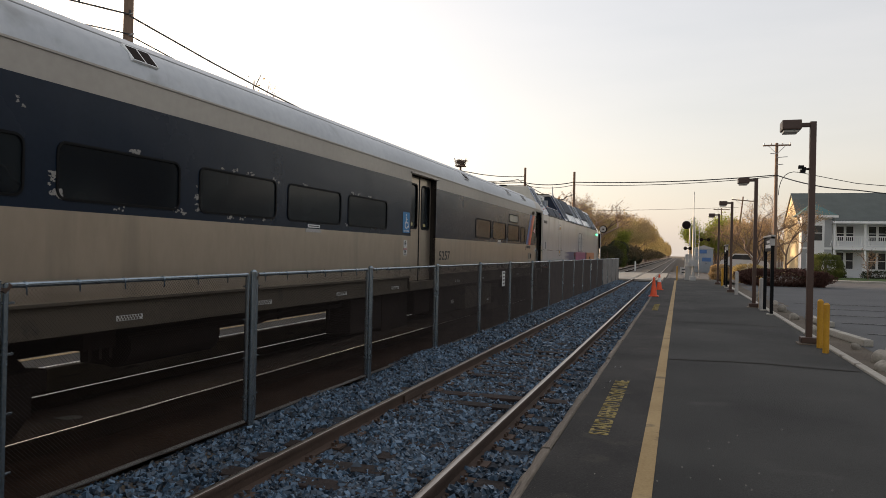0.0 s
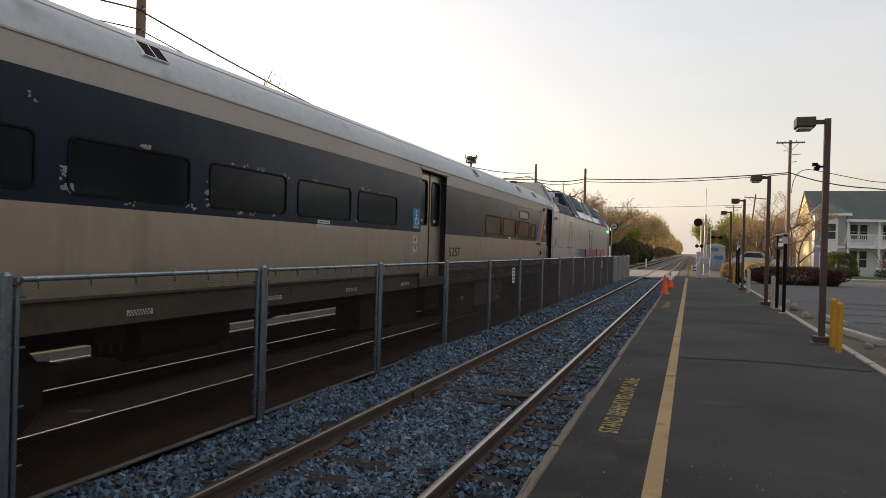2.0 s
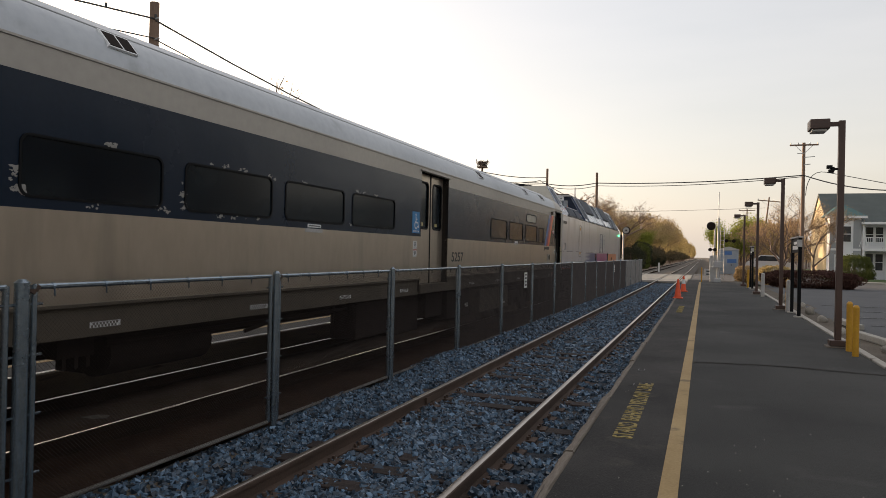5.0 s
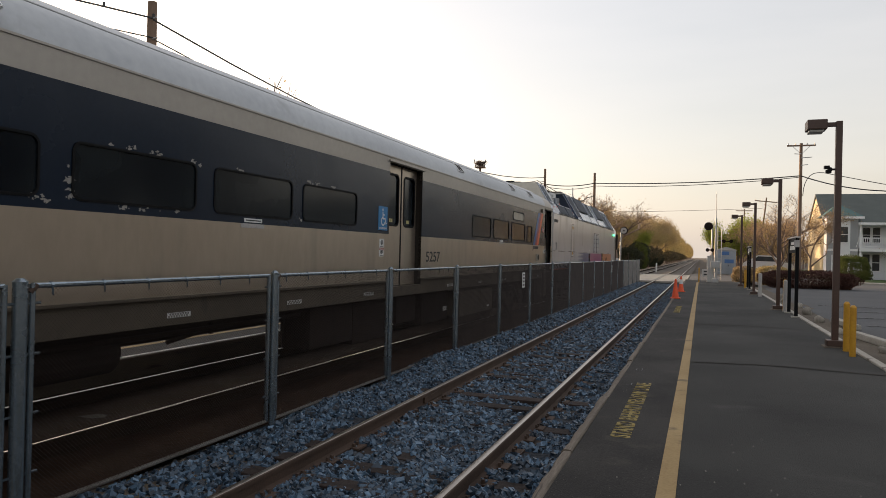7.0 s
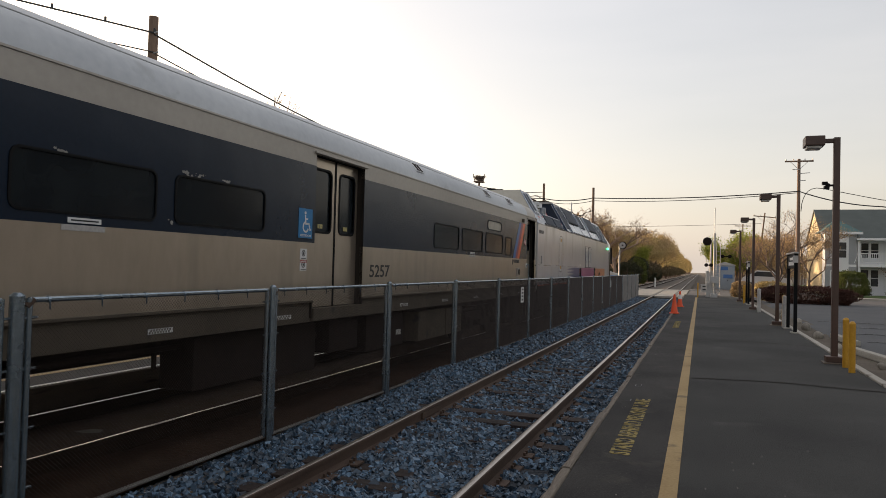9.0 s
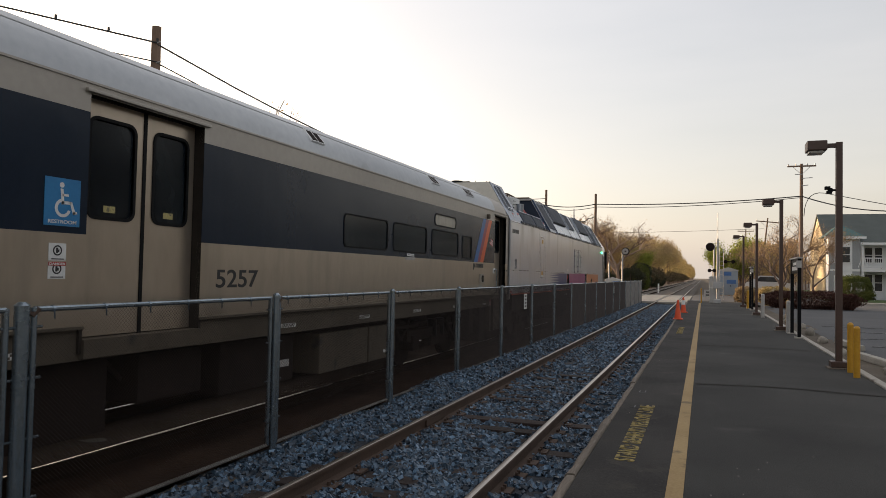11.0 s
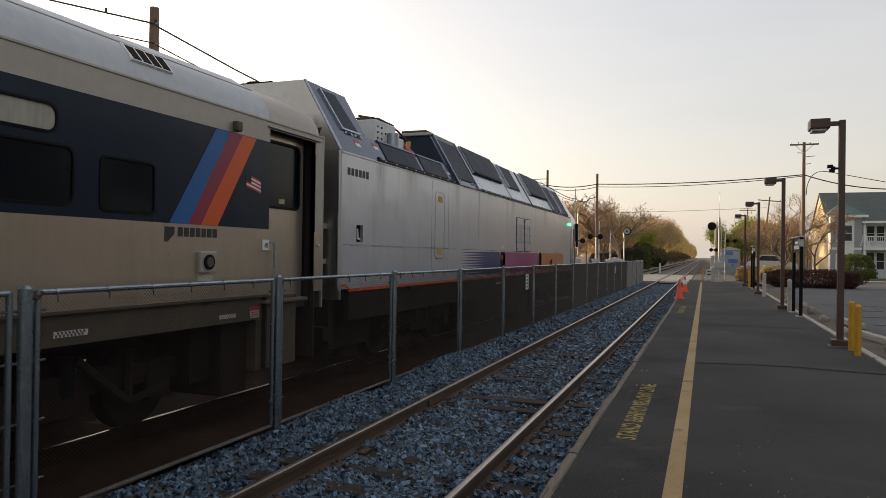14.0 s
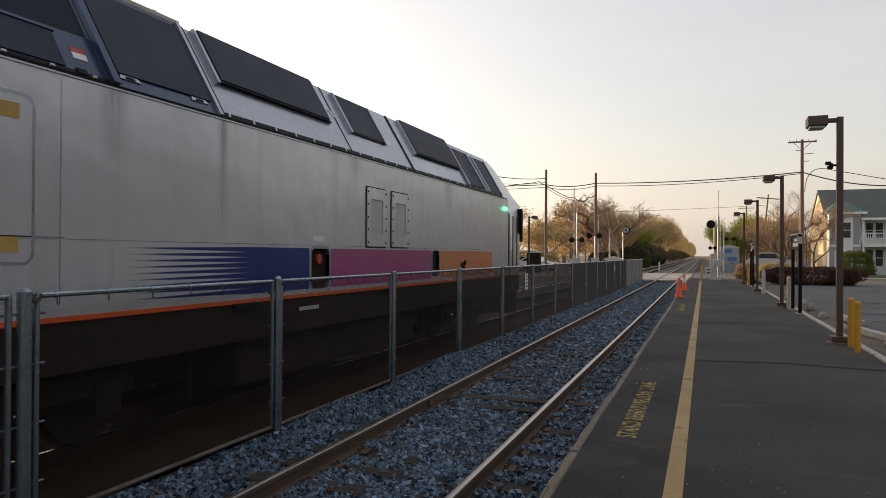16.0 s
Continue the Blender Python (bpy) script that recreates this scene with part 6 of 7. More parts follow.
def warning(parent, y, s, w=0.16, h=0.0):
    """A small decal, red above and white below."""
    dc = part("decal", on_slope(bmesh.new(), [(y, s), (y + w, s), (y + w, s + 0.055), (y, s + 0.055)], h, h + 0.004), "white", parent, "small red and white decal")
    part("heading", on_slope(bmesh.new(), [(y, s + 0.056), (y + w, s + 0.056), (y + w, s + 0.10), (y, s + 0.10)], h, h + 0.004), "red", dc)


latch(hood, 26.86, 0.30)
latch(hood, 27.17, 0.30)
warning(hood, 27.06, 0.14)
part("hood_top", boxes((-0.84, 0.25, L0 + 0.05, L0 + 0.9, 4.2, 4.235), bevel=0.01), "rubber", loco, "dark roof plate")
part("hood_vent", rods(((-0.2, L0 + 0.3, 4.2), (-0.2, L0 + 0.3, 4.28), 0.16), n=14), "rubber", loco)
part("hood_vent", boxes((0.0, 0.8, L0 + 0.02, L0 + 0.14, 4.05, 4.13)), "rubber", loco)
# low section with the pantograph well
low = part("well_side", on_slope(bmesh.new(), [(27.63, 0.0), (31.45, 0.0), (31.45, 0.40), (27.63, 0.36)], -0.05, 0.0), "slate", loco, "slate-blue low roof panel")
for a, b in ((28.05, 29.55), (29.75, 31.02)):
    part("grille", on_slope(bmesh.new(), [(a, 0.05), (b, 0.05), (b, 0.34), (a, 0.34)], 0.0, 0.014), "grille", low, "dark ventilation grille")
    part("grille_frame", on_slope(bmesh.new(), [(a - 0.05, 0.345), (b + 0.03, 0.345), (b + 0.03, 0.37), (a - 0.05, 0.37)], 0.0, 0.024), "slate", low)
warning(low, 27.74, 0.19, 0.17)
warning(low, 31.16, 0.16, 0.15)
for y in (27.68, 29.62, 31.12):
    part("hinge", on_slope(bmesh.new(), [(y, 0.015), (y + 0.1, 0.015), (y + 0.1, 0.06), (y, 0.06)], 0.0, 0.02), "rubber", low, "black hinge")
part("well_deck", boxes((-1.3, 1.3, 27.6, 31.45, 3.1, 3.2)), "shroud", loco)
part("well_side", boxes((-1.45, -1.25, 27.63, 31.45, 3.1, 3.5)), "slate", loco)
ub = part("roof_unit", boxes((0.30, 0.95, 28.62, 29.47, 3.52, 4.02), (0.45, 1.0, 29.26, 29.74, 3.46, 3.82), bevel=0.02), "white", loco, "white roof equipment box")
tagged(part("bolt", boxes(*[(0.95, 0.965, 28.68 + 0.16 * (k % 2), 28.71 + 0.16 * (k % 2), 3.58 + 0.1 * (k // 2), 3.61 + 0.1 * (k // 2)) for k in range(8)],
                          *[(0.95, 0.965, 29.0 + 0.2 * k, 29.03 + 0.2 * k, 3.80, 3.83) for k in range(2)]), "rubber", ub), kind="stuff")
part("silencer", rods(((1.04, 29.16, 3.42), (1.04, 29.16, 3.84), 0.11), n=18), "shroud", ub, smooth=True)
part("red_drum", rod(bmesh.new(), (0.85, 29.80, 3.66), (0.90, 30.45, 3.56), 0.17, 0.10, n=18), "red", loco, "dark red drum", smooth=True)
part("bus_pipe", tube(bmesh.new(), [(1.02, 29.7, 3.60), (1.04, 29.9, 3.50), (1.08, 30.1, 3.44), (1.04, 30.3, 3.42)], 0.035, 10), "white", loco, "white roof pipe", smooth=True)
part("amber_cap", rods(((0.74, 30.54, 3.80), (0.74, 30.57, 3.92), 0.05), n=14), "amber", loco, "ochre insulator cap", smooth=True)
part("bracket", boxes((1.02, 1.12, 30.62, 30.80, 3.30, 3.44), (1.04, 1.10, 30.66, 30.72, 3.44, 3.50), bevel=0.012), "off_white", loco, "small cream roof bracket")
pan = part("pantograph", tube(bmesh.new(), [(0.45, 28.9, 4.0), (0.45, 29.3, 4.07), (0.45, 29.75, 4.06), (0.5, 30.0, 3.96)], 0.022, 8), "rail", loco, "folded brown pantograph arms", smooth=True)
part("pan_arm", tube(bmesh.new(), [(0.52, 29.35, 4.10), (0.52, 29.85, 4.12), (0.62, 30.25, 4.00), (0.74, 30.55, 3.80)], 0.020, 8), "rail", pan, smooth=True)
part("pan_arm", tube(bmesh.new(), [(0.30, 29.2, 4.12), (0.30, 29.8, 4.19), (0.35, 30.15, 4.10), (0.5, 30.45, 3.84), (0.55, 30.55, 3.62)], 0.022, 8), "rail", pan, smooth=True)
for yy, zz in ((29.15, 4.06), (29.6, 4.13), (29.98, 4.12)):
    part("pan_bow", tube(bmesh.new(), [(0.05, yy, zz), (0.5, yy, zz + 0.01), (0.66, yy, zz - 0.07)], 0.016, 8), "rail", pan, smooth=True)
part("pan_post", rods(((0.52, 29.85, 3.6), (0.52, 29.85, 4.12), 0.018), ((0.35, 30.15, 3.5), (0.35, 30.15, 4.10), 0.018), ((0.6, 29.5, 3.66), (0.6, 29.5, 4.10), 0.016)), "rail", pan)
pan.location = (0.0, 0.02, 0.10)
part("bus_bar", rods(((0.35, 27.55, 3.86), (0.40, 28.44, 3.74), 0.035)), "rail", loco, "rust-brown roof bar")
part("pan_base", boxes((0.1, 0.6, 28.9, 30.2, 3.50, 3.56)), "black", pan)
for a, b, r in (((0.5, 28.5, 3.2), (0.5, 28.5, 3.6), 0.09), ((0.5, 30.3, 3.2), (0.5, 30.3, 3.55), 0.09), ((0.9, 29.45, 3.2), (0.9, 29.45, 3.7), 0.02)):
    part("insulator", rods((a, b, r)), "shroud", loco)
# raised section
high = part("roof_shroud", prism(bmesh.new(), prof, 31.45, 44.6), "shroud", loco, "silver sloped roof shroud")
part("shroud_end", prism(bmesh.new(), [(x * 0.985, z - 0.012) for x, z in prof], 31.42, 31.45), "grille", loco)
cap = part("shroud_cap", boxes((-0.9, 0.88, 31.36, 33.02, 4.19, 4.255), (-0.7, 0.80, 32.2, 32.9, 4.25, 4.29), bevel=0.02), "off_white", loco, "cream roof cap")
part("cap_unit", boxes((0.2, 0.78, 31.40, 31.85, 4.25, 4.31), (0.5, 0.62, 32.05, 32.12, 4.25, 4.33), bevel=0.015), "grime", cap, "small brown roof fitting")
part("blue_panel", on_slope(bmesh.new(), [(31.47, 0.0), (32.98, 0.0), (32.98, 0.985), (31.47, 0.985)], 0.0, 0.012), "slate", high, "slate-blue panel")
part("panel_rail", on_slope(bmesh.new(), [(31.46, 0.0), (31.54, 0.0), (31.54, 1.0), (31.46, 1.0)], 0.01, 0.06), "slate", high)
part("panel_rail", on_slope(bmesh.new(), [(32.92, 0.0), (32.98, 0.0), (32.98, 1.0), (32.92, 1.0)], 0.012, 0.045), "shroud", high)
part("grille", on_slope(bmesh.new(), [(31.60, 0.13), (32.88, 0.13), (32.88, 0.94), (31.60, 0.94)], 0.012, 0.03), "grille", high, "large dark ventilation grille")
latch(high, 31.60, 0.085, 0.012)
latch(high, 32.55, 0.085, 0.012)
for y in (33.0, 38.42):
    part("gap", on_slope(bmesh.new(), [(y, 0.0), (y + 0.06, 0.0), (y + 0.06, 1.0), (y, 1.0)], 0.0, 0.014), "rubber", high)
for y in (36.06, 41.56):
    part("seam", on_slope(bmesh.new(), [(y, 0.06), (y + 0.02, 0.06), (y + 0.02, 1.0), (y, 1.0)], 0.0, 0.006), "rubber", high)
for a, b, s0, s1, h in ((33.26, 35.72, 0.43, 1.0, 0.06), (36.42, 37.58, 0.39, 0.96, 0.03), (38.99, 41.48, 0.40, 1.0, 0.06), (41.70, 42.85, 0.10, 0.90, 0.02), (43.25, 44.26, 0.07, 0.88, 0.02)):
    g = part("grille", on_slope(bmesh.new(), [(a, s0), (b, s0), (b, s1), (a, s1)], 0.0, h), "grille", high, "dark ventilation grille")
    part("grille_edge", on_slope(bmesh.new(), [(b + 0.01, s0 - 0.03), (b + 0.06, s0 - 0.03), (b + 0.06, s1), (b + 0.01, s1)], 0.0, 0.045), "shroud", g, "bright side trim")
    part("grille_edge", on_slope(bmesh.new(), [(a - 0.07, s0 - 0.03), (a - 0.02, s0 - 0.03), (a - 0.02, s1), (a - 0.07, s1)], 0.0, 0.05), "shroud", g, "bright side trim")
    part("grille_edge", on_slope(bmesh.new(), [(a - 0.02, s0 - 0.025), (b + 0.01, s0 - 0.025), (b + 0.01, s0 - 0.002), (a - 0.02, s0 - 0.002)], 0.0, h * 0.8), "rubber", g, "dark lower lip")
for y, s0 in ((36.0, 0.55), (37.72, 0.36), (35.86, 0.62)):
    part("decal", on_slope(bmesh.new(), [(y, s0), (y + 0.12, s0), (y + 0.12, s0 + 0.09), (y, s0 + 0.09)], 0.0, 0.006), "white", high, "small white decal")
# gutter and the row of slots under the eave
part("gutter", boxes((LSIDE - 0.02, LSIDE + 0.014, 27.6, L1 - 0.2, EAVE - 0.012, EAVE + 0.012)), "rubber", loco, "black gutter line")
part("gutter_lip", boxes((LSIDE, LSIDE + 0.012, L0 + 0.05, L1 - 0.2, EAVE - 0.030, EAVE - 0.013)), "shroud", loco)
part("slot_strip", on_slope(bmesh.new(), [(27.7, 0.008), (31.45, 0.008), (31.45, 0.038), (27.7, 0.038)], 0.0, 0.012), "rubber", loco, "dark slots under the roof panels")
strip = part("slot_strip", on_slope(bmesh.new(), [(33.08, 0.012), (44.3, 0.012), (44.3, 0.062), (33.08, 0.062)], 0.0, 0.008), "rubber", loco, "dark slots under the roof panels")
k = 0
while 33.1 + 0.45 * k < 44.2:
    y = 33.1 + 0.45 * k
    part("strut", on_slope(bmesh.new(), [(y, 0.010), (y + 0.035, 0.010), (y + 0.06, 0.064), (y + 0.025, 0.064)], 0.006, 0.022), "shroud", strip)
    k += 1
for k in range(9):
    y = 27.9 + 0.42 * k
    part("bolt", on_slope(bmesh.new(), [(y, 0.004), (y + 0.04, 0.004), (y + 0.04, 0.022), (y, 0.022)], 0.0, 0.03), "off_white", loco)
# cab nose
bm = bmesh.new()
secs = []
for y, wx, zt, k in ((44.58, 1.0, 1.0, 0), (45.2, 0.995, 0.94, 0), (45.8, 0.98, 0.83, 0), (46.35, 0.95, 0.66, 0), (46.75, 0.90, 0.45, 0), (47.0, 0.84, 0.2, 0)):
    e = EAVE - (0.0 if y < 46 else 0.06)
    pr = [(LSIDE * wx, 1.10), (LSIDE * wx, e), (0.86 * wx, e + 1.075 * zt), (-0.86 * wx, e + 1.075 * zt), (-LSIDE * wx, e), (-LSIDE * wx, 1.10)]
    secs.append([bm.verts.new((x, y, z)) for x, z in pr])
for a, b in zip(secs, secs[1:]):
    for k in range(6):
        bm.faces.new((a[k], a[(k + 1) % 6], b[(k + 1) % 6], b[k]))
bm.faces.new(secs[0][::-1])
bm.faces.new(secs[-1])
nose = part("cab", bm, "loco", loco, "rounded silver cab nose", smooth=True)
part("cab_window", boxes((1.2, 1.452, 46.1, 46.7, 2.25, 2.95), bevel=0.03), "rubber", nose, "dark cab side window")
part("cab_window", boxes((-1.0, 1.0, 46.8, 47.02, 2.2, 2.95), bevel=0.03), "rubber", nose, "dark cab windscreen")
part("cab_stripe", boxes((LSIDE - 0.03, LSIDE + 0.004, 44.95, 45.05, 1.2, 2.75)), "rubber", nose)
part("grab_rail", rods(((LSIDE + 0.03, 45.3, 1.3), (LSIDE + 0.03, 45.3, 2.7), 0.018), ((LSIDE, 45.85, 1.3), (LSIDE, 45.85, 2.7), 0.018)), "grime", nose, "brown grab rails")
part("marker_light", boxes((LSIDE, LSIDE + 0.05, 44.42, 44.66, 2.80, 2.89), bevel=0.012), "green_light", loco, "lit green marker light")
part("mirror", boxes((LSIDE - 0.02, LSIDE + 0.05, 46.2, 46.35, 2.0, 2.95), bevel=0.02), "rubber", nose)
part("coupler", boxes((-0.15, 0.15, 46.9, 47.6, 0.55, 0.8), (-0.15, 0.15, 25.9, 26.5, 0.55, 0.8), bevel=0.04), "black", loco)
# livery along the side
part("colour_band", boxes((LSIDE - 0.001, LSIDE + 0.0025, 31.5, 34.81, 1.16, 1.705)), "purple", loco, "blue band streaking out to silver")
part("colour_band", boxes((LSIDE - 0.001, LSIDE + 0.0025, 35.39, 39.27, 1.16, 1.705)), "pink", loco, "magenta band")
part("colour_band", boxes((LSIDE - 0.001, LSIDE + 0.0025, 39.73, 43.4, 1.16, 1.705)), "orange_band", loco, "faded orange band")
part("sill_line", boxes((LSIDE - 0.02, LSIDE + 0.004, 26.72, 46.0, 1.055, 1.10)), "st_org", loco, "orange sill line")
part("sill_line", boxes((LSIDE - 0.03, LSIDE + 0.003, 26.42, 26.60, 1.14, 1.175)), "st_org", loco)
part("sill_line", plate(bmesh.new(), [(26.60, 1.14), (26.74, 1.058), (26.74, 1.098), (26.60, 1.175)], LSIDE - 0.03, LSIDE + 0.0035), "st_org", loco)
dr = part("side_hatch", ring(bmesh.new(), rrect(30.19, 30.72, 1.53, 2.87, 0.1), rrect(30.215, 30.695, 1.555, 2.845, 0.08), LSIDE - 0.01, LSIDE + 0.004), "shroud", loco, "flush round-cornered side hatch")
part("hatch_leaf", plate(bmesh.new(), rrect(30.215, 30.695, 1.555, 2.845, 0.08), LSIDE - 0.01, LSIDE + 0.002), "loco", dr)
for z in (1.63, 2.66):
    part("decal", boxes((LSIDE + 0.003, LSIDE + 0.006, 30.33, 30.58, z, z + 0.12)), "amber", dr, "ochre square decal")
part("panel_seam", boxes(*[(LSIDE, LSIDE + 0.002, y, y + 0.012, 1.2, 3.05) for y in (30.02, 30.95)], (LSIDE, LSIDE + 0.002, 26.5, 31.0, 1.75, 1.76)), "shroud", loco, "faint panel seams")
part("panel_joint", boxes((LSIDE, LSIDE + 0.0015, 33.0, 33.012, 2.0, 3.09)), "soot", loco, "dark body joint")
part("waist_seam", boxes((LSIDE, LSIDE + 0.003, L0 + 0.3, L1 - 0.6, 1.738, 1.746)), "shroud", loco, "faint waist seam")
for a, b in ((36.48, 37.18), (37.40, 38.10)):
    lv = part("louvre_door", ring(bmesh.new(), rrect(a, b, 1.75, 2.68, 0.03), rrect(a + 0.13, b - 0.13, 1.95, 2.5, 0.02), LSIDE, LSIDE + 0.025), "loco", loco, "bolted silver louvre door")
    part("mesh_panel", boxes((LSIDE, LSIDE + 0.01, a + 0.12, b - 0.12, 1.94, 2.51)), "signal", lv, "grey mesh panel")
    tagged(part("bolt", boxes(*[(LSIDE + 0.025, LSIDE + 0.033, y, y + 0.025, z, z + 0.03) for y in (a + 0.02, b - 0.045) for z in (1.8, 2.0, 2.2, 2.4, 2.6)]), "rubber", lv), kind="stuff")
    part("surround", ring(bmesh.new(), rrect(a - 0.02, b + 0.02, 1.73, 2.70, 0.03), rrect(a, b, 1.75, 2.68, 0.03), LSIDE - 0.01, LSIDE + 0.008), "rubber", lv)
for k in range(6):
    part("lettering_bar", boxes((LSIDE + 0.0015, LSIDE + 0.0045, 26.62 + 0.12 * k, 26.70 + 0.12 * k, 2.79, 2.90)), "lettering", loco, "dark lettering bar")
part("label_plate", boxes((LSIDE + 0.002, LSIDE + 0.004, 34.9, 35.2, 1.80, 1.87)), "white", loco, "small white label")
part("fuel_cap", rods(((LSIDE, 41.3, 1.45), (LSIDE + 0.02, 41.3, 1.45), 0.06), n=12), "rubber", loco)
part("pocket", boxes((LSIDE, LSIDE + 0.008, 41.0, 41.3, 1.3, 1.46)), "rubber", loco)
for y0 in (28.9, 33.2, 37.2):
    part("grip", boxes((LSIDE - 0.02, LSIDE + 0.05, y0, y0 + 0.45, 1.0, 1.06), bevel=0.01), "rubber", loco)
# underside
part("skirt", boxes((LSIDE - 0.10, LSIDE - 0.02, 26.75, 46.2, 0.62, 1.055)), "black", loco, "black lower skirt")
part("fuel_tank", boxes((-1.25, 1.25, 33.6, 39.0, 0.02, 0.9), bevel=0.08), "black", loco, "black fuel tank")
part("plough", boxes((-1.3, 1.3, 46.3, 46.6, -0.05, 0.9)), "black", loco)
part("label_plate", boxes((LSIDE - 0.018, LSIDE - 0.015, 34.6, 35.1, 0.88, 0.93)), "off_white", loco)
part("rear_pilot", boxes((-1.3, 1.3, 26.45, 26.6, 0.2, 1.05)), "black", loco)
part("buffer_beam", boxes((-1.2, 1.3, 26.3, 26.45, 0.35, 0.55)), "black", loco, "grimy black rear beam")
part("hose", tube(bmesh.new(), [(0.9, 26.4, 0.7), (0.95, 26.15, 0.45), (0.9, 25.9, 0.6)], 0.035, 6), "rubber", loco, "black brake hose")
# Added block that hides the bright platform beyond the gap.
part("equipment_box", boxes((0.1, 1.05, 26.65, 28.3, 0.12, 0.95), bevel=0.03), "black", loco, "black box added to close the bright gap under the rear")
truck(loco, 30.4, 2.8)
truck(loco, 42.6, 2.8)
for y in (27.1, 33.0, 39.6, 45.2):
    part("sand_pipe", rods(((1.05, y, 0.7), (1.0, y + 0.1, 0.0), 0.025)), "black", loco)


# ---- signals and cabins at the crossing ----
def crossing_signal(x, y, h, lights, gate=True, arm_side=1, lamp_r=0.22, label="silver crossing signal mast with black lamps and a raised gate"):
    root = thing("crossing_signal", label, "railway signal", (x, y, -0.1), "crossing signals")
    part("mast", rod(bmesh.new(), (0, 0, 0), (0, 0, h * 0.72), 0.065, n=10), "signal", root)
    part("base", boxes((-0.22, 0.22, -0.22, 0.22, -0.1, 0.35), bevel=0.03), "signal", root)
    part("junction_box", boxes((-0.3, 0.3, -0.25, 0.1, 1.05, 1.5), bevel=0.03), "signal", root, "grey control box")
    for z, x0, x1 in lights:
        bar = part("lamp_bar", rods(((x0, -0.1, z), (x1, -0.1, z), 0.035)), "black", root)
        for xx in (x0, x1):
            bm = rods(((xx, -0.06, z), (xx, -0.14, z), lamp_r), n=18)
            rod(bm, (xx, -0.14, z + 0.0), (xx, -0.36, z + 0.0), lamp_r * 0.52, lamp_r * 0.56, n=14)
            part("lamp", bm, "black", bar, "black round signal lamp with hood", smooth=True)
    if gate:
        part("gate_arm", boxes((arm_side * 0.25 - 0.04, arm_side * 0.25 + 0.04, -0.02, 0.02, 1.2, h), bevel=0.006), "white", root, "raised white gate arm")
        part("gate_band", boxes(*[(arm_side * 0.25 - 0.042, arm_side * 0.25 + 0.042, -0.023, 0.023, z, z + 0.35) for z in np.arange(1.8, h - 0.4, 0.85)]), "off_white", root, "dull bands")
        part("counterweight", boxes((arm_side * 0.1, arm_side * 0.4, -0.12, 0.12, 0.85, 1.25), bevel=0.03), "signal", root)
    else:
        part("antenna", rods(((0, 0, h * 0.7), (0, 0, h), 0.02)), "signal", root)
    return root


crossing_signal(0.88, 49.8, 6.1, ((2.85, 0.5, 0.95), (2.25, -0.5, -0.2)), False, lamp_r=0.12)
crossing_signal(-9.72, 57.0, 7.2, ((2.95, -0.4, 0.4),), True, -1)
crossing_signal(-8.35, 57.6, 4.6, ((3.3, -0.45, 0.35),), True, 1)
crossing_signal(-7.35, 59.0, 3.9, (), False, label="slim silver crossing mast without lamps")


def target_signal(x, y, h, pale, dx=0.0, rr=0.36):
    root = thing("track_signal", "wayside track signal with a pale round backing disc" if pale else "wayside track signal with a black round disc", "railway signal", (x, y, -0.3), "track signals")
    part("mast", rod(bmesh.new(), (0, 0, 0), (0, 0, h), 0.06, n=10), "signal", root)
    part("case", boxes((-0.28, 0.28, -0.2, 0.2, 0.3, 1.3), bevel=0.02), "hut_blue" if pale else "signal", root)
    d = part("disc", rods(((dx, -0.12, h - 0.1), (dx, -0.05, h - 0.1), rr), n=28), "black", root, "black round disc")
    if pale:
        part("disc_face", rods(((dx - 0.02, -0.14, h - 0.1), (dx - 0.02, -0.122, h - 0.1), rr * 0.8), n=28), "off_white", d, "pale disc face")
    part("hood", rods(((dx, -0.3, h - 0.1), (dx, -0.12, h - 0.1), 0.06), n=12), "black", d)
    return root


target_signal(-5.95, 56.0, 4.0, True, 0.24, 0.3)
sg = target_signal(0.66, 50.3, 4.15, False, -0.24, 0.28)
part("ladder", rods(((0.36, 0.1, 0.5), (0.36, 0.1, 4.0), 0.022), ((0.60, 0.1, 0.5), (0.60, 0.1, 4.0), 0.022), *[((0.36, 0.1, z), (0.60, 0.1, z), 0.014) for z in np.arange(0.7, 4.0, 0.3)]), "signal", sg, "slim silver ladder")


def cabin(x, y, w, d, h, material, label):
    root = thing("equipment_cabin", label, "equipment cabin", (x, y, -0.1), "equipment cabins")
    part("body", boxes((-w / 2, w / 2, -d / 2, d / 2, 0, h), bevel=0.03), material, root)
    part("roof", prism(bmesh.new(), [(-w / 2 - 0.08, h), (w / 2 + 0.08, h), (w / 2 + 0.08, h + 0.07), (0, h + 0.07 + 0.16 * w), (-w / 2 - 0.08, h + 0.07)], -d / 2 - 0.08, d / 2 + 0.08), "signal", root, "low gable roof")
    part("door", boxes((-0.35, 0.35, -d / 2 - 0.02, -d / 2, 0.1, min(2.0, h - 0.2)), bevel=0.005), material, root)
    part("handle", boxes((0.22, 0.28, -d / 2 - 0.05, -d / 2 - 0.02, 0.9, 1.05)), "black", root)
    return root


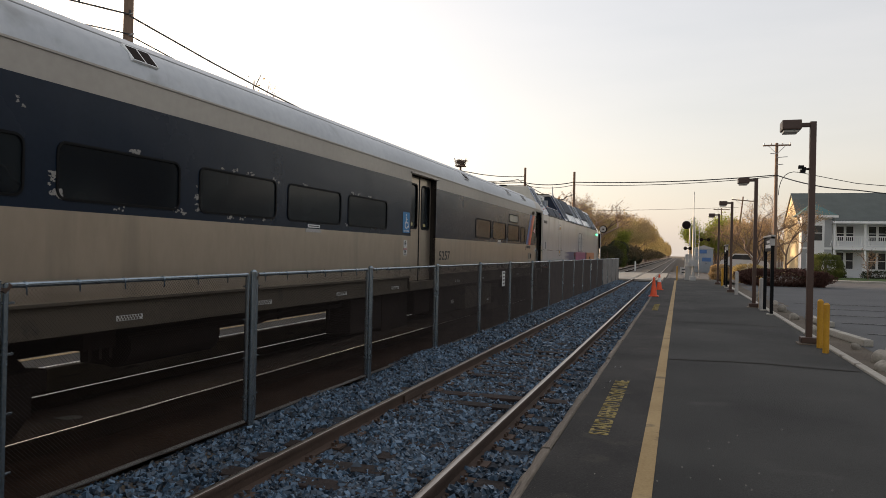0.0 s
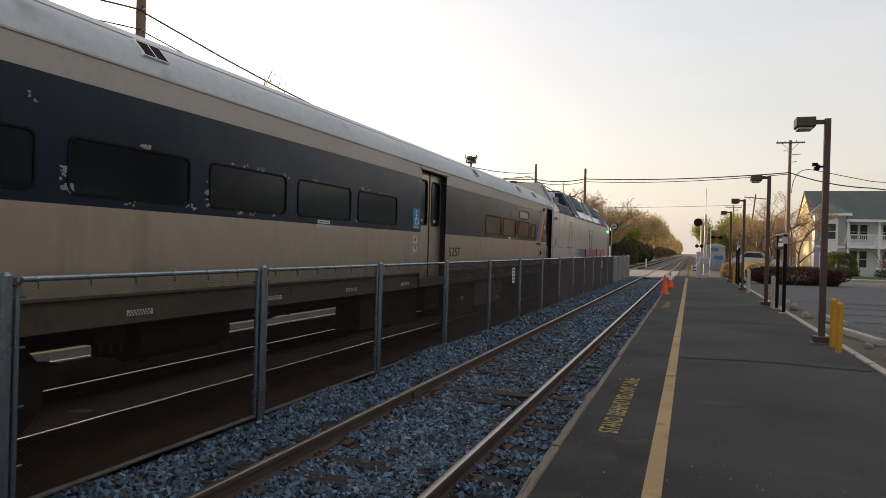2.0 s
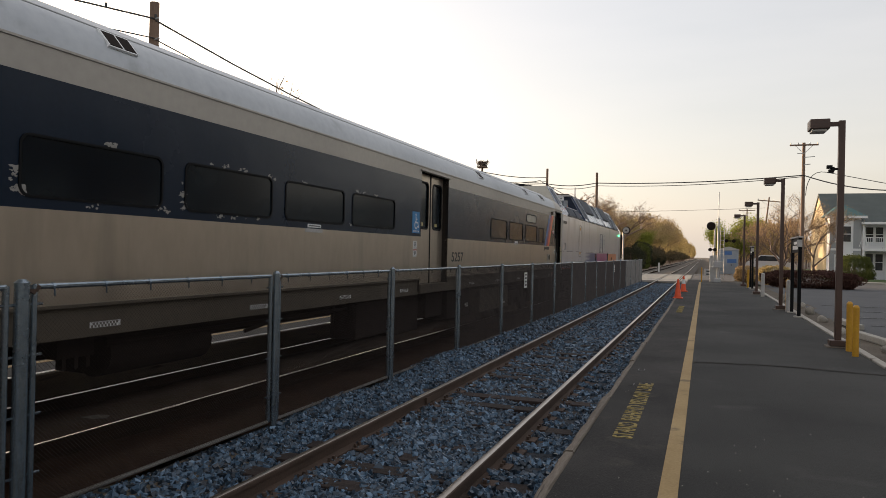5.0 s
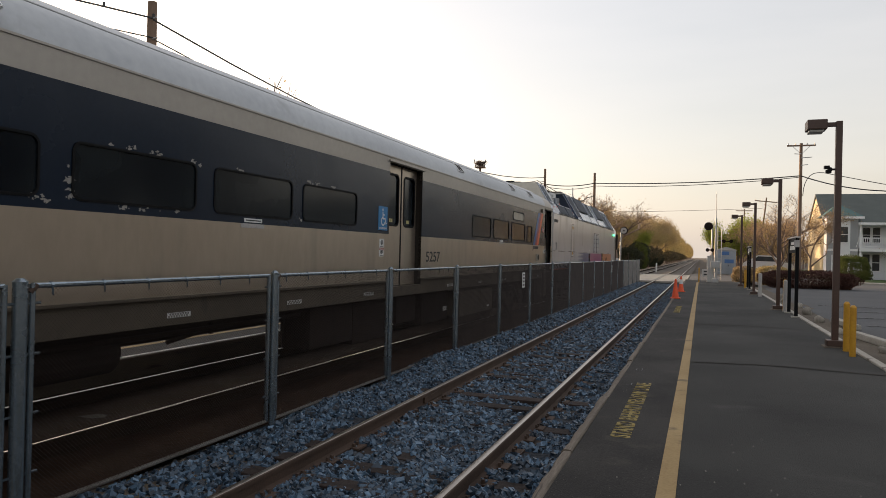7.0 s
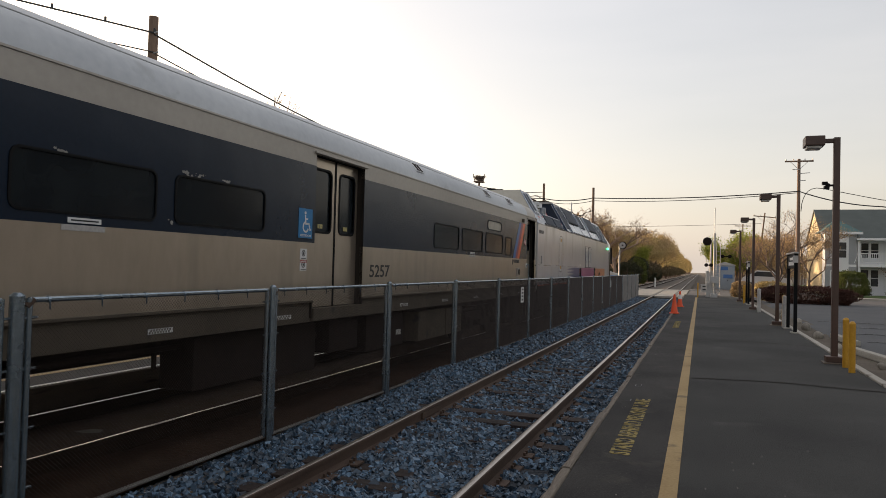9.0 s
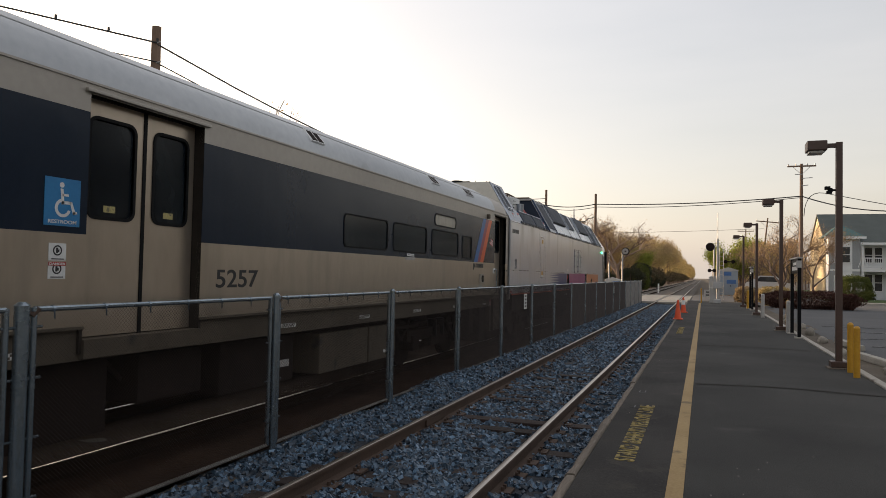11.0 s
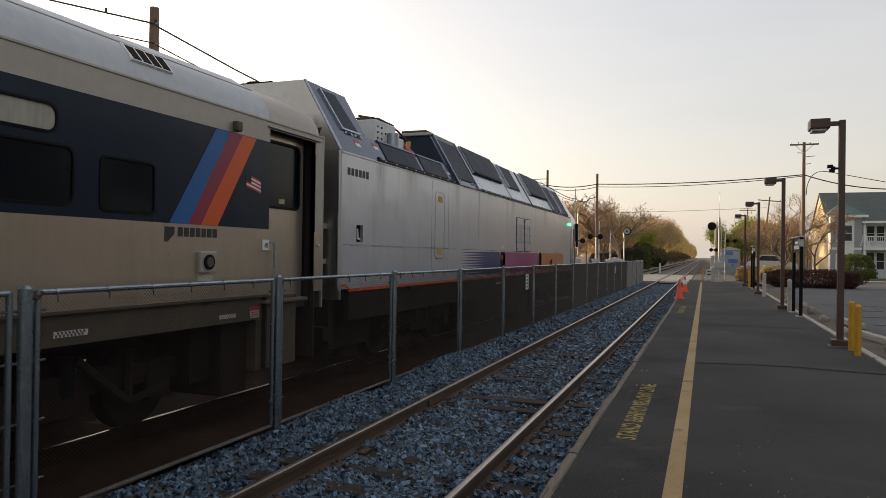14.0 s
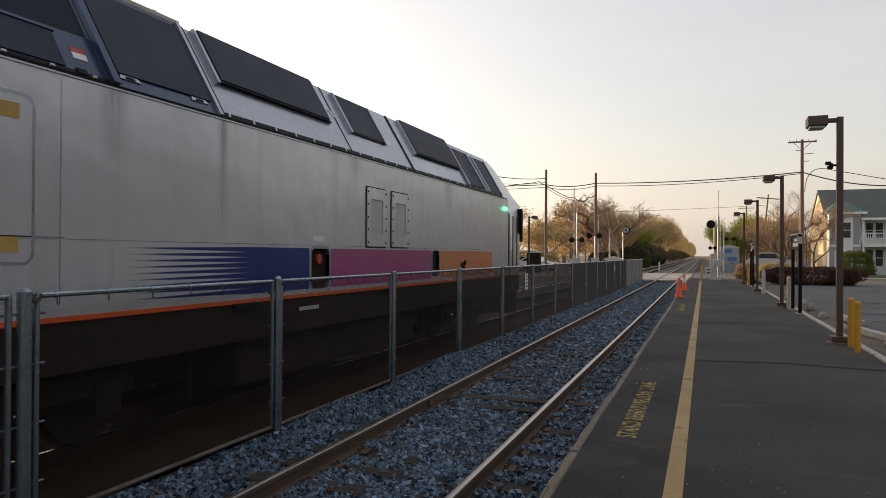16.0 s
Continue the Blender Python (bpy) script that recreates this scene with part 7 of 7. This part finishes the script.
c = cabin(2.46, 80.5, 1.9, 2.4, 2.55, "hut", "grey-blue metal railway equipment cabin with a blue panel")
part("panel", boxes((-0.15, 0.75, -1.24, -1.225, 1.2, 1.6)), "hut_blue", c, "faded blue lettering panel")
part("panel", boxes((-0.42, 0.30, -1.24, -1.225, 2.05, 2.42), bevel=0.005), "hut_blue", c, "blue painted emblem panel")
cabin(1.0, 78.2, 0.9, 0.8, 1.55, "hut", "small pale blue-grey signal case")
cabin(1.05, 76.9, 0.9, 0.9, 1.8, "signal", "small silver signal case")
cabin(-7.2, 60.2, 1.4, 0.8, 1.35, "hut_blue", "low pale-blue signal case by the crossing")
cabin(-10.2, 58.0, 0.8, 0.6, 1.25, "signal", "small silver signal case")
cabin(-15.4, 66.0, 1.2, 1.0, 1.9, "black", "dark utility cabinet beside the street")
sg = thing("roadside_sign", "small white roadside notice on a post", "sign", (0.62, 60.0, -0.35))
part("post", rods(((0, 0, 0), (0, 0, 1.3), 0.03)), "signal", sg)
bd = part("board", boxes((-0.55, 0.55, -0.05, -0.03, 0.45, 1.05), bevel=0.004), "off_white", sg)
part("writing", boxes((-0.42, 0.42, -0.054, -0.051, 0.82, 0.92), (-0.42, 0.3, -0.054, -0.051, 0.58, 0.68)), "lettering", bd, "dark illegible lines")
mk = part("marker_post", boxes((-0.09, 0.09, -0.05, 0.05, 0, 1.2), bevel=0.01), "white", None)
mk.matrix_basis = pose(-5.3, 92, -0.38)
tagged(mk, "short white trackside marker post", "marker post")
for yy in (45.7, 36.0):
    ob = lamp_post(yy, -11.0, 4.2)
    ob.rotation_euler = (0, 0, math.pi)


# ---- parked cars ----
def parked_car(x, y, rz, paint, label):
    root = thing("parked_car", label, "car", (x, y, -0.12), "parked cars")
    root.rotation_euler = (0, 0, radians(rz))
    bm = bmesh.new()
    prof = [(-2.2, 0.35), (-2.25, 0.7), (-2.1, 0.95), (-1.2, 1.02), (-0.5, 1.48), (0.9, 1.5), (1.6, 1.08), (2.15, 0.98), (2.25, 0.6), (2.2, 0.35)]
    plate(bm, [(a, b) for a, b in prof], -0.86, 0.86)
    bmesh.ops.bevel(bm, geom=list(bm.edges), offset=0.06, segments=2, affect="EDGES")
    part("body", bm, paint, root, smooth=True)
    part("side_glass", plate(bmesh.new(), [(-1.0, 1.06), (-0.45, 1.4), (0.85, 1.42), (1.35, 1.08)], -0.865, 0.865), "pane", root, "dark side windows")
    for yy in (-1.35, 1.35):
        for s in (-1, 1):
            wh = part("wheel", rods(((s * 0.68, yy, 0.32), (s * 0.88, yy, 0.32), 0.32), n=20), "rubber", root)
            part("rim", rods(((s * 0.86, yy, 0.32), (s * 0.89, yy, 0.32), 0.19), n=14), "signal", wh)
    return root


parked_car(6.4, 78.0, 82, "car_paint_b", "tall white van parked beyond the hedge").scale = (1.05, 1.05, 1.42)
parked_car(-16.6, 72.5, 70, "car_paint_b", "white saloon car standing on the street")
parked_car(-18.5, 78.0, 75, "car_paint_a", "dark car standing on the street")


# ---- apartment house ----
house = thing("apartment_house", "two-storey pale apartment house with a grey-green roof and white balconies", "house", (0, 72, -0.05))
HX0, HX1, HE, HR, HD = 10.72, 44.0, 5.10, 8.05, 9.4
part("front_wall", boxes((HX0, HX1, 0, 0.25, 0, HE)), "siding", house, "pale grey siding")
part("back_wall", boxes((HX0, HX1, HD - 0.25, HD, 0, HE)), "siding", house)
bm = bmesh.new()
plate(bm, [(0.0, 0), (HD, 0), (HD, HE), (HD / 2, HR - 0.1), (0.0, HE)], HX0 - 0.25, HX0)
part("gable_wall", bm, "siding_warm", house, "cream gable end wall")
part("gable_trim", boxes(*[(HX0 - 0.262, HX0 - 0.252, 0.0, HD, z, z + 0.02) for z in np.arange(0.2, 5.0, 0.2)]), "siding_warm", house)
bm = bmesh.new()
plate(bm, [(-0.5, HE - 0.1), (-0.5, HE + 0.05), (HD / 2, HR + 0.12), (HD + 0.5, HE + 0.05), (HD + 0.5, HE - 0.1), (HD / 2, HR - 0.08)], HX0 - 0.35, HX1)
part("roof", bm, "shingle", house, "grey-green shingle roof")
part("fascia", boxes((HX0 - 0.5, HX1, -0.56, -0.50, HE - 0.22, HE + 0.03)), "trim", house, "white fascia board")


def house_window(x, z, w=0.95, h=1.35, y=0.0):
    fr = part("window", boxes((x - w / 2 - 0.1, x + w / 2 + 0.1, y - 0.05, y, z - 0.1, z + h + 0.1)), "trim", house, "white window frame")
    part("pane", boxes((x - w / 2, x + w / 2, y - 0.056, y - 0.051, z, z + h / 2 - 0.03), (x - w / 2, x + w / 2, y - 0.056, y - 0.051, z + h / 2 + 0.03, z + h)), "pane", fr, "dark double-hung panes")


def bay(x0, x1):
    part("bay", boxes((x0, x1, -1.6, 0.0, 0, 5.6)), "trim", house, "white projecting bay")
    part("bay_panel", boxes((x0 - 0.01, x0 + 0.55, -1.61, -1.58, 0.2, 4.8), (x1 - 0.6, x1 + 0.01, -1.61, -1.58, 0.2, 5.3)), "siding_grey", house, "grey siding strip")
    bm = bmesh.new()
    a = [bm.verts.new(v) for v in ((x0 - 0.4, -2.0, 5.62), (x1 + 0.4, -2.0, 5.62), (x1 + 0.4, 2.0, 5.62), (x0 - 0.4, 2.0, 5.62))]
    t = bm.verts.new(((x0 + x1) / 2, 0.9, 6.95))
    bm.faces.new(a[::-1])
    for k in range(4):
        bm.faces.new((a[k], a[(k + 1) % 4], t))
    part("bay_roof", bm, "teal", house, "teal metal hip roof")
    part("bay_fascia", boxes((x0 - 0.42, x1 + 0.42, -2.02, -1.98, 5.42, 5.63)), "trim", house)
    for z in (0.75, 3.35):
        house_window((x0 + x1) / 2 - 0.15, z, 1.15, 1.35, -1.6)
    part("storey_band", boxes((x0 - 0.02, x1 + 0.02, -1.62, -1.6, 2.55, 2.75)), "trim", house)


def porch(x0, x1):
    part("balcony_deck", boxes((x0, x1, -1.7, 0.0, 2.55, 2.85)), "trim", house, "white balcony deck")
    part("porch_roof", boxes((x0 - 0.1, x1 + 0.1, -2.0, 0.0, 4.9, 5.1)), "trim", house)
    for x in (x0 + 0.1, (x0 + x1) / 2, x1 - 0.1):
        part("post", boxes((x - 0.09, x + 0.09, -1.65, -1.47, 0.0, 4.9)), "trim", house)
    for x in (x0 + 0.1, (x0 + x1) / 2, x1 - 0.1):
        for s in (-1, 1):
            part("bracket", rods(((x + s * 0.34, -1.56, 2.9), (x + s * 0.06, -1.56, 3.85), 0.06)), "trim", house, "slanted white bracket")
            part("bracket", rods(((x + s * 0.34, -1.56, 0.1), (x + s * 0.06, -1.56, 1.1), 0.06)), "trim", house, "slanted white bracket")
    for z0 in (2.95,):
        rl = part("railing", boxes((x0, x1, -1.6, -1.54, z0 + 0.75, z0 + 0.84), (x0, x1, -1.6, -1.54, z0, z0 + 0.06)), "trim", house, "white balcony railing")
        tagged(part("baluster", boxes(*[(x, x + 0.04, -1.59, -1.55, z0, z0 + 0.8) for x in np.arange(x0 + 0.15, x1, 0.16)]), "trim", rl), kind="stuff")
    for x in (x0 + 0.85, x0 + 1.62, x1 - 1.62, x1 - 0.85):
        house_window(x, 0.85, 0.56, 1.45)
        house_window(x, 3.4, 0.56, 1.3)


bay(10.5, 12.95)
porch(13.05, 18.1)
bay(18.3, 20.8)
porch(20.9, 26.4)
bay(26.6, 29.1)


# ---- plants ----
def leaf_mesh(name, points, size, material, parent, seed, label=""):
    """Many small folded leaves round the given points."""
    rng = np.random.default_rng(seed)
    c = len(points)
    p = np.asarray(points)
    a = rng.normal(size=(c, 3))
    a /= np.linalg.norm(a, axis=1, keepdims=True)
    b = np.cross(a, rng.normal(size=(c, 3)))
    b /= np.linalg.norm(b, axis=1, keepdims=True) + 1e-9
    s = size * rng.uniform(0.6, 1.4, (c, 1))
    v = np.stack([p - a * s, p + b * s * 0.55, p + a * s, p - b * s * 0.55], 1).reshape(-1, 3)
    me = bpy.data.meshes.new(name)
    me.vertices.add(c * 4)
    me.vertices.foreach_set("co", v.reshape(-1))
    me.loops.add(c * 4)
    me.loops.foreach_set("vertex_index", np.arange(c * 4, dtype=np.int32))
    me.polygons.add(c)
    me.polygons.foreach_set("loop_start", np.arange(c, dtype=np.int32) * 4)
    me.update(calc_edges=True)
    me.materials.append(M[material])
    ob = new(name, me)
    if parent:
        ob.parent = parent
    if label:
        tagged(ob, label=label)
    return ob


def limbs(h, spread, seed, depth=4, first=0.28, r0=None):
    """A trunk and its forking limbs, as tapered pipes, and the tips they end in."""
    rng = random.Random(seed)
    bm, tips = bmesh.new(), []

    def grow(p, d, ln, r, lv):
        pts, q = [p], p
        for k in range(3):
            d = (d + Vector((rng.uniform(-1, 1), rng.uniform(-1, 1), rng.uniform(-0.3, 0.6))) * 0.16).normalized()
            q = q + d * (ln / 3)
            pts.append(q)
        tube(bm, pts, [r, r * 0.85, r * 0.72, r * 0.58], 6 if lv < 2 else 4)
        if lv >= 2:
            tips.extend(pts[1:])
        if lv == depth:
            return
        n = rng.choice((2, 3, 3)) if lv else rng.choice((3, 4))
        for k in range(n):
            a = rng.uniform(0, math.tau)
            out = Vector((math.cos(a), math.sin(a), 0)) * spread
            grow(pts[-1 if k < 2 else 2], (d * 0.75 + out * rng.uniform(0.45, 0.95)).normalized(), ln * rng.uniform(0.6, 0.82), r * 0.64, lv + 1)

    grow(Vector((0, 0, 0)), Vector((0, 0, 1)), h * first, r0 or h * 0.014, 0)
    return bm, tips


def tree(x, y, h, spread, material, n, size, seed, label, puff=0.5, z=-0.5, depth=4, bark="bark", stout=0.014):
    bm, tips = limbs(h, spread, seed, depth, r0=h * stout)
    top = max(t.z for t in tips)
    k = h / top
    bmesh.ops.scale(bm, vec=(k, k, k), verts=bm.verts)
    root = thing("tree", label, "tree", (x, y, z), "trees by the line")
    part("trunk", bm, bark, root, "grey-brown trunk and limbs", smooth=True)
    if n:
        rng = np.random.default_rng(seed)
        t = np.array([tuple(v) for v in tips]) * k
        pts = t[rng.integers(0, len(t), n)] + np.clip(rng.normal(size=(n, 3)), -1.6, 1.6) * puff
        leaf_mesh("crown", pts, size, material, root, seed, "")
    return root


def shrub(x, y, w, d, h, material, n, size, seed, label, name="shrub", z=-0.1, cat="shrub"):
    """A low bush: stems under a ragged shell of small leaves."""
    root = thing(name, label, cat, (x, y, z))
    rng = np.random.default_rng(seed)
    bm = bmesh.new()
    for k in range(14):
        a, r = rng.uniform(0, math.tau), rng.uniform(0, 0.8)
        rod(bm, (0.3 * r * w / 2 * math.cos(a), 0.3 * r * d / 2 * math.sin(a), 0), (r * w / 2 * math.cos(a), r * d / 2 * math.sin(a), h * 0.8 * (1 - 0.4 * r)), 0.025, n=4)
    part("stems", bm, "bark", root)
    u = rng.normal(size=(n, 3))
    u /= np.linalg.norm(u, axis=1, keepdims=True)
    rad = rng.uniform(0.55, 1.0, (n, 1)) ** 0.5
    lump = np.array([1 + 0.22 * noise.noise(Vector(q) * 2.2 + Vector((seed, 0, 0))) for q in u])[:, None]
    e = np.sign(u) * np.abs(u) ** 0.75
    pts = e * rad * lump * np.array([[w / 2, d / 2, h / 2]]) + np.array([[0, 0, h / 2]])
    pts[:, 2] = np.maximum(pts[:, 2], 0.03)
    leaf_mesh("foliage", pts, size, material, root, seed)
    return root


shrub(5.95, 46.2, 5.3, 2.0, 1.12, "leaf_red", 26000, 0.042, 1, "long clipped dark red barberry hedge", "hedge", cat="hedge")
shrub(11.2, 62.8, 2.5, 2.3, 2.15, "leaf_hedge", 22000, 0.042, 2, "rounded olive-green garden shrub on the lawn")
shrub(4.3, 49.6, 2.2, 1.5, 1.3, "leaf_olive", 6000, 0.045, 3, "yellowish budding shrub by the hedge")
shrub(2.8, 53.5, 1.5, 1.4, 1.2, "leaf_brown", 6000, 0.045, 6, "brownish low shrub near the street")
shrub(12.5, 69.6, 3.0, 0.9, 0.7, "leaf_dark", 2500, 0.06, 4, "dark low shrubs below the porch")
shrub(17.0, 69.6, 4.0, 0.9, 0.8, "leaf_dark", 2500, 0.06, 5, "dark low shrubs below the porch")
BARE, BUD = "bare spring tree with pinkish-brown buds", "young spring tree with brown-olive leaves"
tree(8.9, 66.5, 6.6, 0.8, "leaf_twig", 5200, 0.040, 21, BARE, 0.22, depth=6)
tree(6.1, 68.0, 7.9, 0.85, "leaf_twig", 3600, 0.038, 22, BARE, 0.22, depth=6, stout=0.017)
tree(7.4, 74.0, 6.2, 0.85, "leaf_twig", 3200, 0.045, 28, BARE, 0.25, depth=6)
tree(5.2, 84.0, 6.4, 0.8, "leaf_twig", 2500, 0.06, 23, BUD, 0.4, depth=5)
GREEN = "leafy bright yellow-green tree behind the cabin"
tree(3.9, 92.0, 7.0, 0.85, "leaf_green", 9000, 0.085, 24, GREEN, 0.42)
tree(3.3, 99.0, 6.6, 0.7, "leaf_green", 8000, 0.085, 25, GREEN, 0.42)
tree(2.9, 90.0, 6.3, 0.7, "leaf_green", 8000, 0.085, 29, GREEN, 0.42)
tree(4.9, 95.0, 6.2, 0.85, "leaf_olive", 11000, 0.065, 30, "budding olive-green tree beside the street", 0.42)
tree(14.3, 63.5, 3.3, 0.7, "leaf_twig", 250, 0.04, 27, BARE, 0.15)
tree(8.9, 88.0, 7.0, 0.8, "leaf_brown", 1500, 0.06, 26, BARE, 0.3)
# left of the line, from the street away
tree(-12.6, 96.0, 10.6, 1.0, "leaf_twig", 3200, 0.05, 31, BARE, 0.3, depth=6, bark="bark_sunlit", stout=0.021)
tree(-10.2, 92.5, 10.2, 1.0, "leaf_twig", 3200, 0.05, 32, BARE, 0.3, depth=6, bark="bark_sunlit", stout=0.023)
tree(-16.5, 95.0, 9.0, 0.95, "leaf_twig", 1500, 0.05, 33, BARE, 0.35, depth=6, bark="bark_sunlit", stout=0.019)
tree(-20.0, 90.0, 7.0, 0.85, "leaf_olive", 4000, 0.09, 34, BUD, 0.45)
tree(-25.0, 96.0, 8.0, 0.85, "leaf_olive", 5000, 0.10, 35, BUD, 0.5)
tree(-17.8, 84.0, 5.6, 0.8, "leaf_olive", 4500, 0.08, 36, BUD, 0.4)
rng = random.Random(19)
for k, yy in enumerate(range(102, 236, 8)):
    tree(-12.2 - rng.uniform(-0.4, 2.2), yy + rng.uniform(-2, 2), 8.4 + (yy - 102) * 0.029 + rng.uniform(-0.9, 0.9), 0.8, ("leaf_brown", "leaf_olive", "leaf_brown", "leaf_olive")[k % 4], 13000, 0.085, 70 + k, BUD, 0.6)
tree(-36.0, 20.0, 9.5, 0.8, "leaf_brown", 1500, 0.08, 47, BARE, 0.3)
tree(-19.4, 25.8, 9.7, 0.3, "leaf_brown", 300, 0.06, 42, BARE, 0.2, depth=5)
shrub(-10.2, 107.0, 4.2, 3.0, 3.4, "leaf_dark", 9000, 0.09, 43, "dark evergreen bush beside the line", z=-0.5)
shrub(-9.0, 112.0, 2.6, 2.2, 4.2, "leaf_hedge", 6000, 0.08, 44, "green bush beside the line", z=-0.5)
tree(-8.7, 128.0, 6.3, 0.45, "leaf_green", 9000, 0.09, 91, "young yellow-green tree beside the line", 0.5)
for yy, ww, hh in ((117.0, 3.4, 4.3), (140.0, 3.2, 2.8), (160.0, 3.4, 3.0)):
    shrub(-9.5, yy, ww, 3.0, hh, "leaf_dark", 7000, 0.13, int(yy), "dark evergreen bush beside the line", z=-0.5)
shrub(-12.8, 96.0, 4.0, 3.0, 2.6, "leaf_dark", 5000, 0.11, 45, "dark evergreen bush beside the line", z=-0.5)
shrub(-19.5, 82.0, 7.0, 3.0, 2.6, "leaf_olive", 7000, 0.10, 46, "olive thicket beside the street", z=-0.4)


def wood(name, rows, material, size, per, seed, label):
    """A far belt of trees as one object: crowns of leaf clumps over bare stems."""
    rng = np.random.default_rng(seed)
    pts, bm = [], bmesh.new()
    for x, y, h, w in rows:
        n = int(per)
        u = rng.normal(size=(n, 3))
        u /= np.linalg.norm(u, axis=1, keepdims=True)
        lump = np.array([1 + 0.45 * noise.noise(Vector(q) * 1.8 + Vector((x, y, 0))) for q in u])[:, None]
        pts.append(u * lump * rng.uniform(0.5, 1, (n, 1)) ** 0.5 * np.array([[w, w, h * 0.42]]) + np.array([[x, y, h * 0.56]]))
        rod(bm, (x, y, -0.6), (x, y, h * 0.7), 0.18, 0.06, n=5)
        for k in range(5):
            a = rng.uniform(0, math.tau)
            rod(bm, (x, y, h * 0.4), (x + w * 0.8 * math.cos(a), y + w * 0.8 * math.sin(a), h * rng.uniform(0.7, 1.02)), 0.06, 0.02, n=4)
    ob = leaf_mesh(name, np.concatenate(pts), size, material, None, seed)
    tagged(ob, label, "woods", kind="stuff")
    part("stems", bm, "bark", ob)
    return ob


rng = random.Random(77)
wood("undergrowth", [(-9.0 - rng.uniform(0, 5), y, rng.uniform(2.0, 3.8), rng.uniform(1.6, 2.4)) for y in np.arange(112, 420, 3.6)], "leaf_under", 0.13, 900, 61, "brown undergrowth along the line")
wood("far_woods", [(-11.0 - rng.uniform(0, 6), y, rng.uniform(11.5, 15.5), rng.uniform(2.2, 3.2)) for y in range(225, 1000, 8)], "leaf_olive", 0.26, 1100, 51, "far olive-brown spring woods left of the line")
wood("far_woods", [(-20 - rng.uniform(0, 14), y, rng.uniform(8, 11), rng.uniform(3, 4)) for y in range(112, 400, 9)], "leaf_brown", 0.2, 2200, 52, "far brown spring woods behind the line")
wood("far_woods", [(7.0 + rng.uniform(0, 8), y, rng.uniform(7, 9), rng.uniform(2.6, 3.4)) for y in range(116, 420, 8)], "leaf_twig", 0.2, 2000, 53, "far reddish-brown spring woods right of the line")
# Unseen belt added behind the train to keep low sun off the station.
wood("far_woods", [(-42 - rng.uniform(0, 12), y, rng.uniform(10, 13), rng.uniform(3.5, 5)) for y in np.arange(-90, 78, 2.2)], "leaf_brown", 0.55, 1300, 54, "unseen woods added across the tracks to block the low sun")
# Unseen belt added on the right; it darkens reflections on the train.
wood("far_woods", [(44 + rng.uniform(0, 12), y, rng.uniform(15, 19), rng.uniform(4, 5.5)) for y in np.arange(-90, 74, 4.0)], "leaf_dark", 0.5, 1300, 56, "unseen dark woods added beyond the lot to darken reflections")
# Unseen belt behind the camera, added to dim what the train reflects.
wood("far_woods", [(x, -75 - rng.uniform(0, 12), rng.uniform(9, 12), rng.uniform(3.5, 5)) for x in np.arange(-40, 52, 4.5)], "leaf_olive", 0.42, 700, 57, "unseen woods added behind the camera to dim reflections")
wood("far_woods", [(18 + rng.uniform(0, 40), y, rng.uniform(7, 9), rng.uniform(3, 4)) for y in range(125, 260, 8)], "leaf_twig", 0.22, 1200, 55, "brown spring woods behind the house")


# ---- motion ----
TRAVEL = ((0.0, 0.0), (1.0, 0.0), (2.0, -0.005), (2.5, -0.03), (3.0, -0.08), (3.5, -0.145), (4.0, -0.25), (4.83, -0.52), (5.67, -0.90), (6.5, -1.45), (7.0, -1.89), (7.5, -2.36),
          (8.0, -2.88), (8.5, -3.49), (9.0, -4.21), (9.5, -5.04), (10.0, -5.93), (10.83, -7.57), (11.67, -9.57), (12.5, -12.06), (13.0, -13.76), (13.5, -15.56),
          (14.0, -17.52), (14.5, -19.62), (15.0, -21.85), (15.5, -24.22), (16.0, -26.72))


def travel(t):
    """How far the train has rolled, smoothly between the rows above."""
    ts, ss = [a for a, b in TRAVEL], [b for a, b in TRAVEL]
    n = len(ts)
    i = max(0, min(n - 2, next((k for k in range(n - 1) if t <= ts[k + 1]), n - 2)))
    sl = [(ss[min(k + 1, n - 1)] - ss[max(k - 1, 0)]) / (ts[min(k + 1, n - 1)] - ts[max(k - 1, 0)]) for k in (i, i + 1)]
    h = ts[i + 1] - ts[i]
    u = (t - ts[i]) / h
    return ((2 * u ** 3 - 3 * u ** 2 + 1) * ss[i] + (u ** 3 - 2 * u ** 2 + u) * h * sl[0] + (3 * u ** 2 - 2 * u ** 3) * ss[i + 1] + (u ** 3 - u ** 2) * h * sl[1])


def motions():
    times = [0.5 * k for k in range(4)] + [2 + 0.25 * k for k in range(57)]
    for vehicle in (car, loco):
        walk(vehicle, [(t, pose(TRAIN_C, travel(t), 0)) for t in times])
    fine = [0.0, 1.0] + [2 + 0.1 * k for k in range(141)]
    for ws in wheelsets:
        x, y, z = ws.location
        walk(ws, [(t, pose(x, y, z, -math.degrees(travel(t) / WHEEL_R))) for t in fine])


motions()
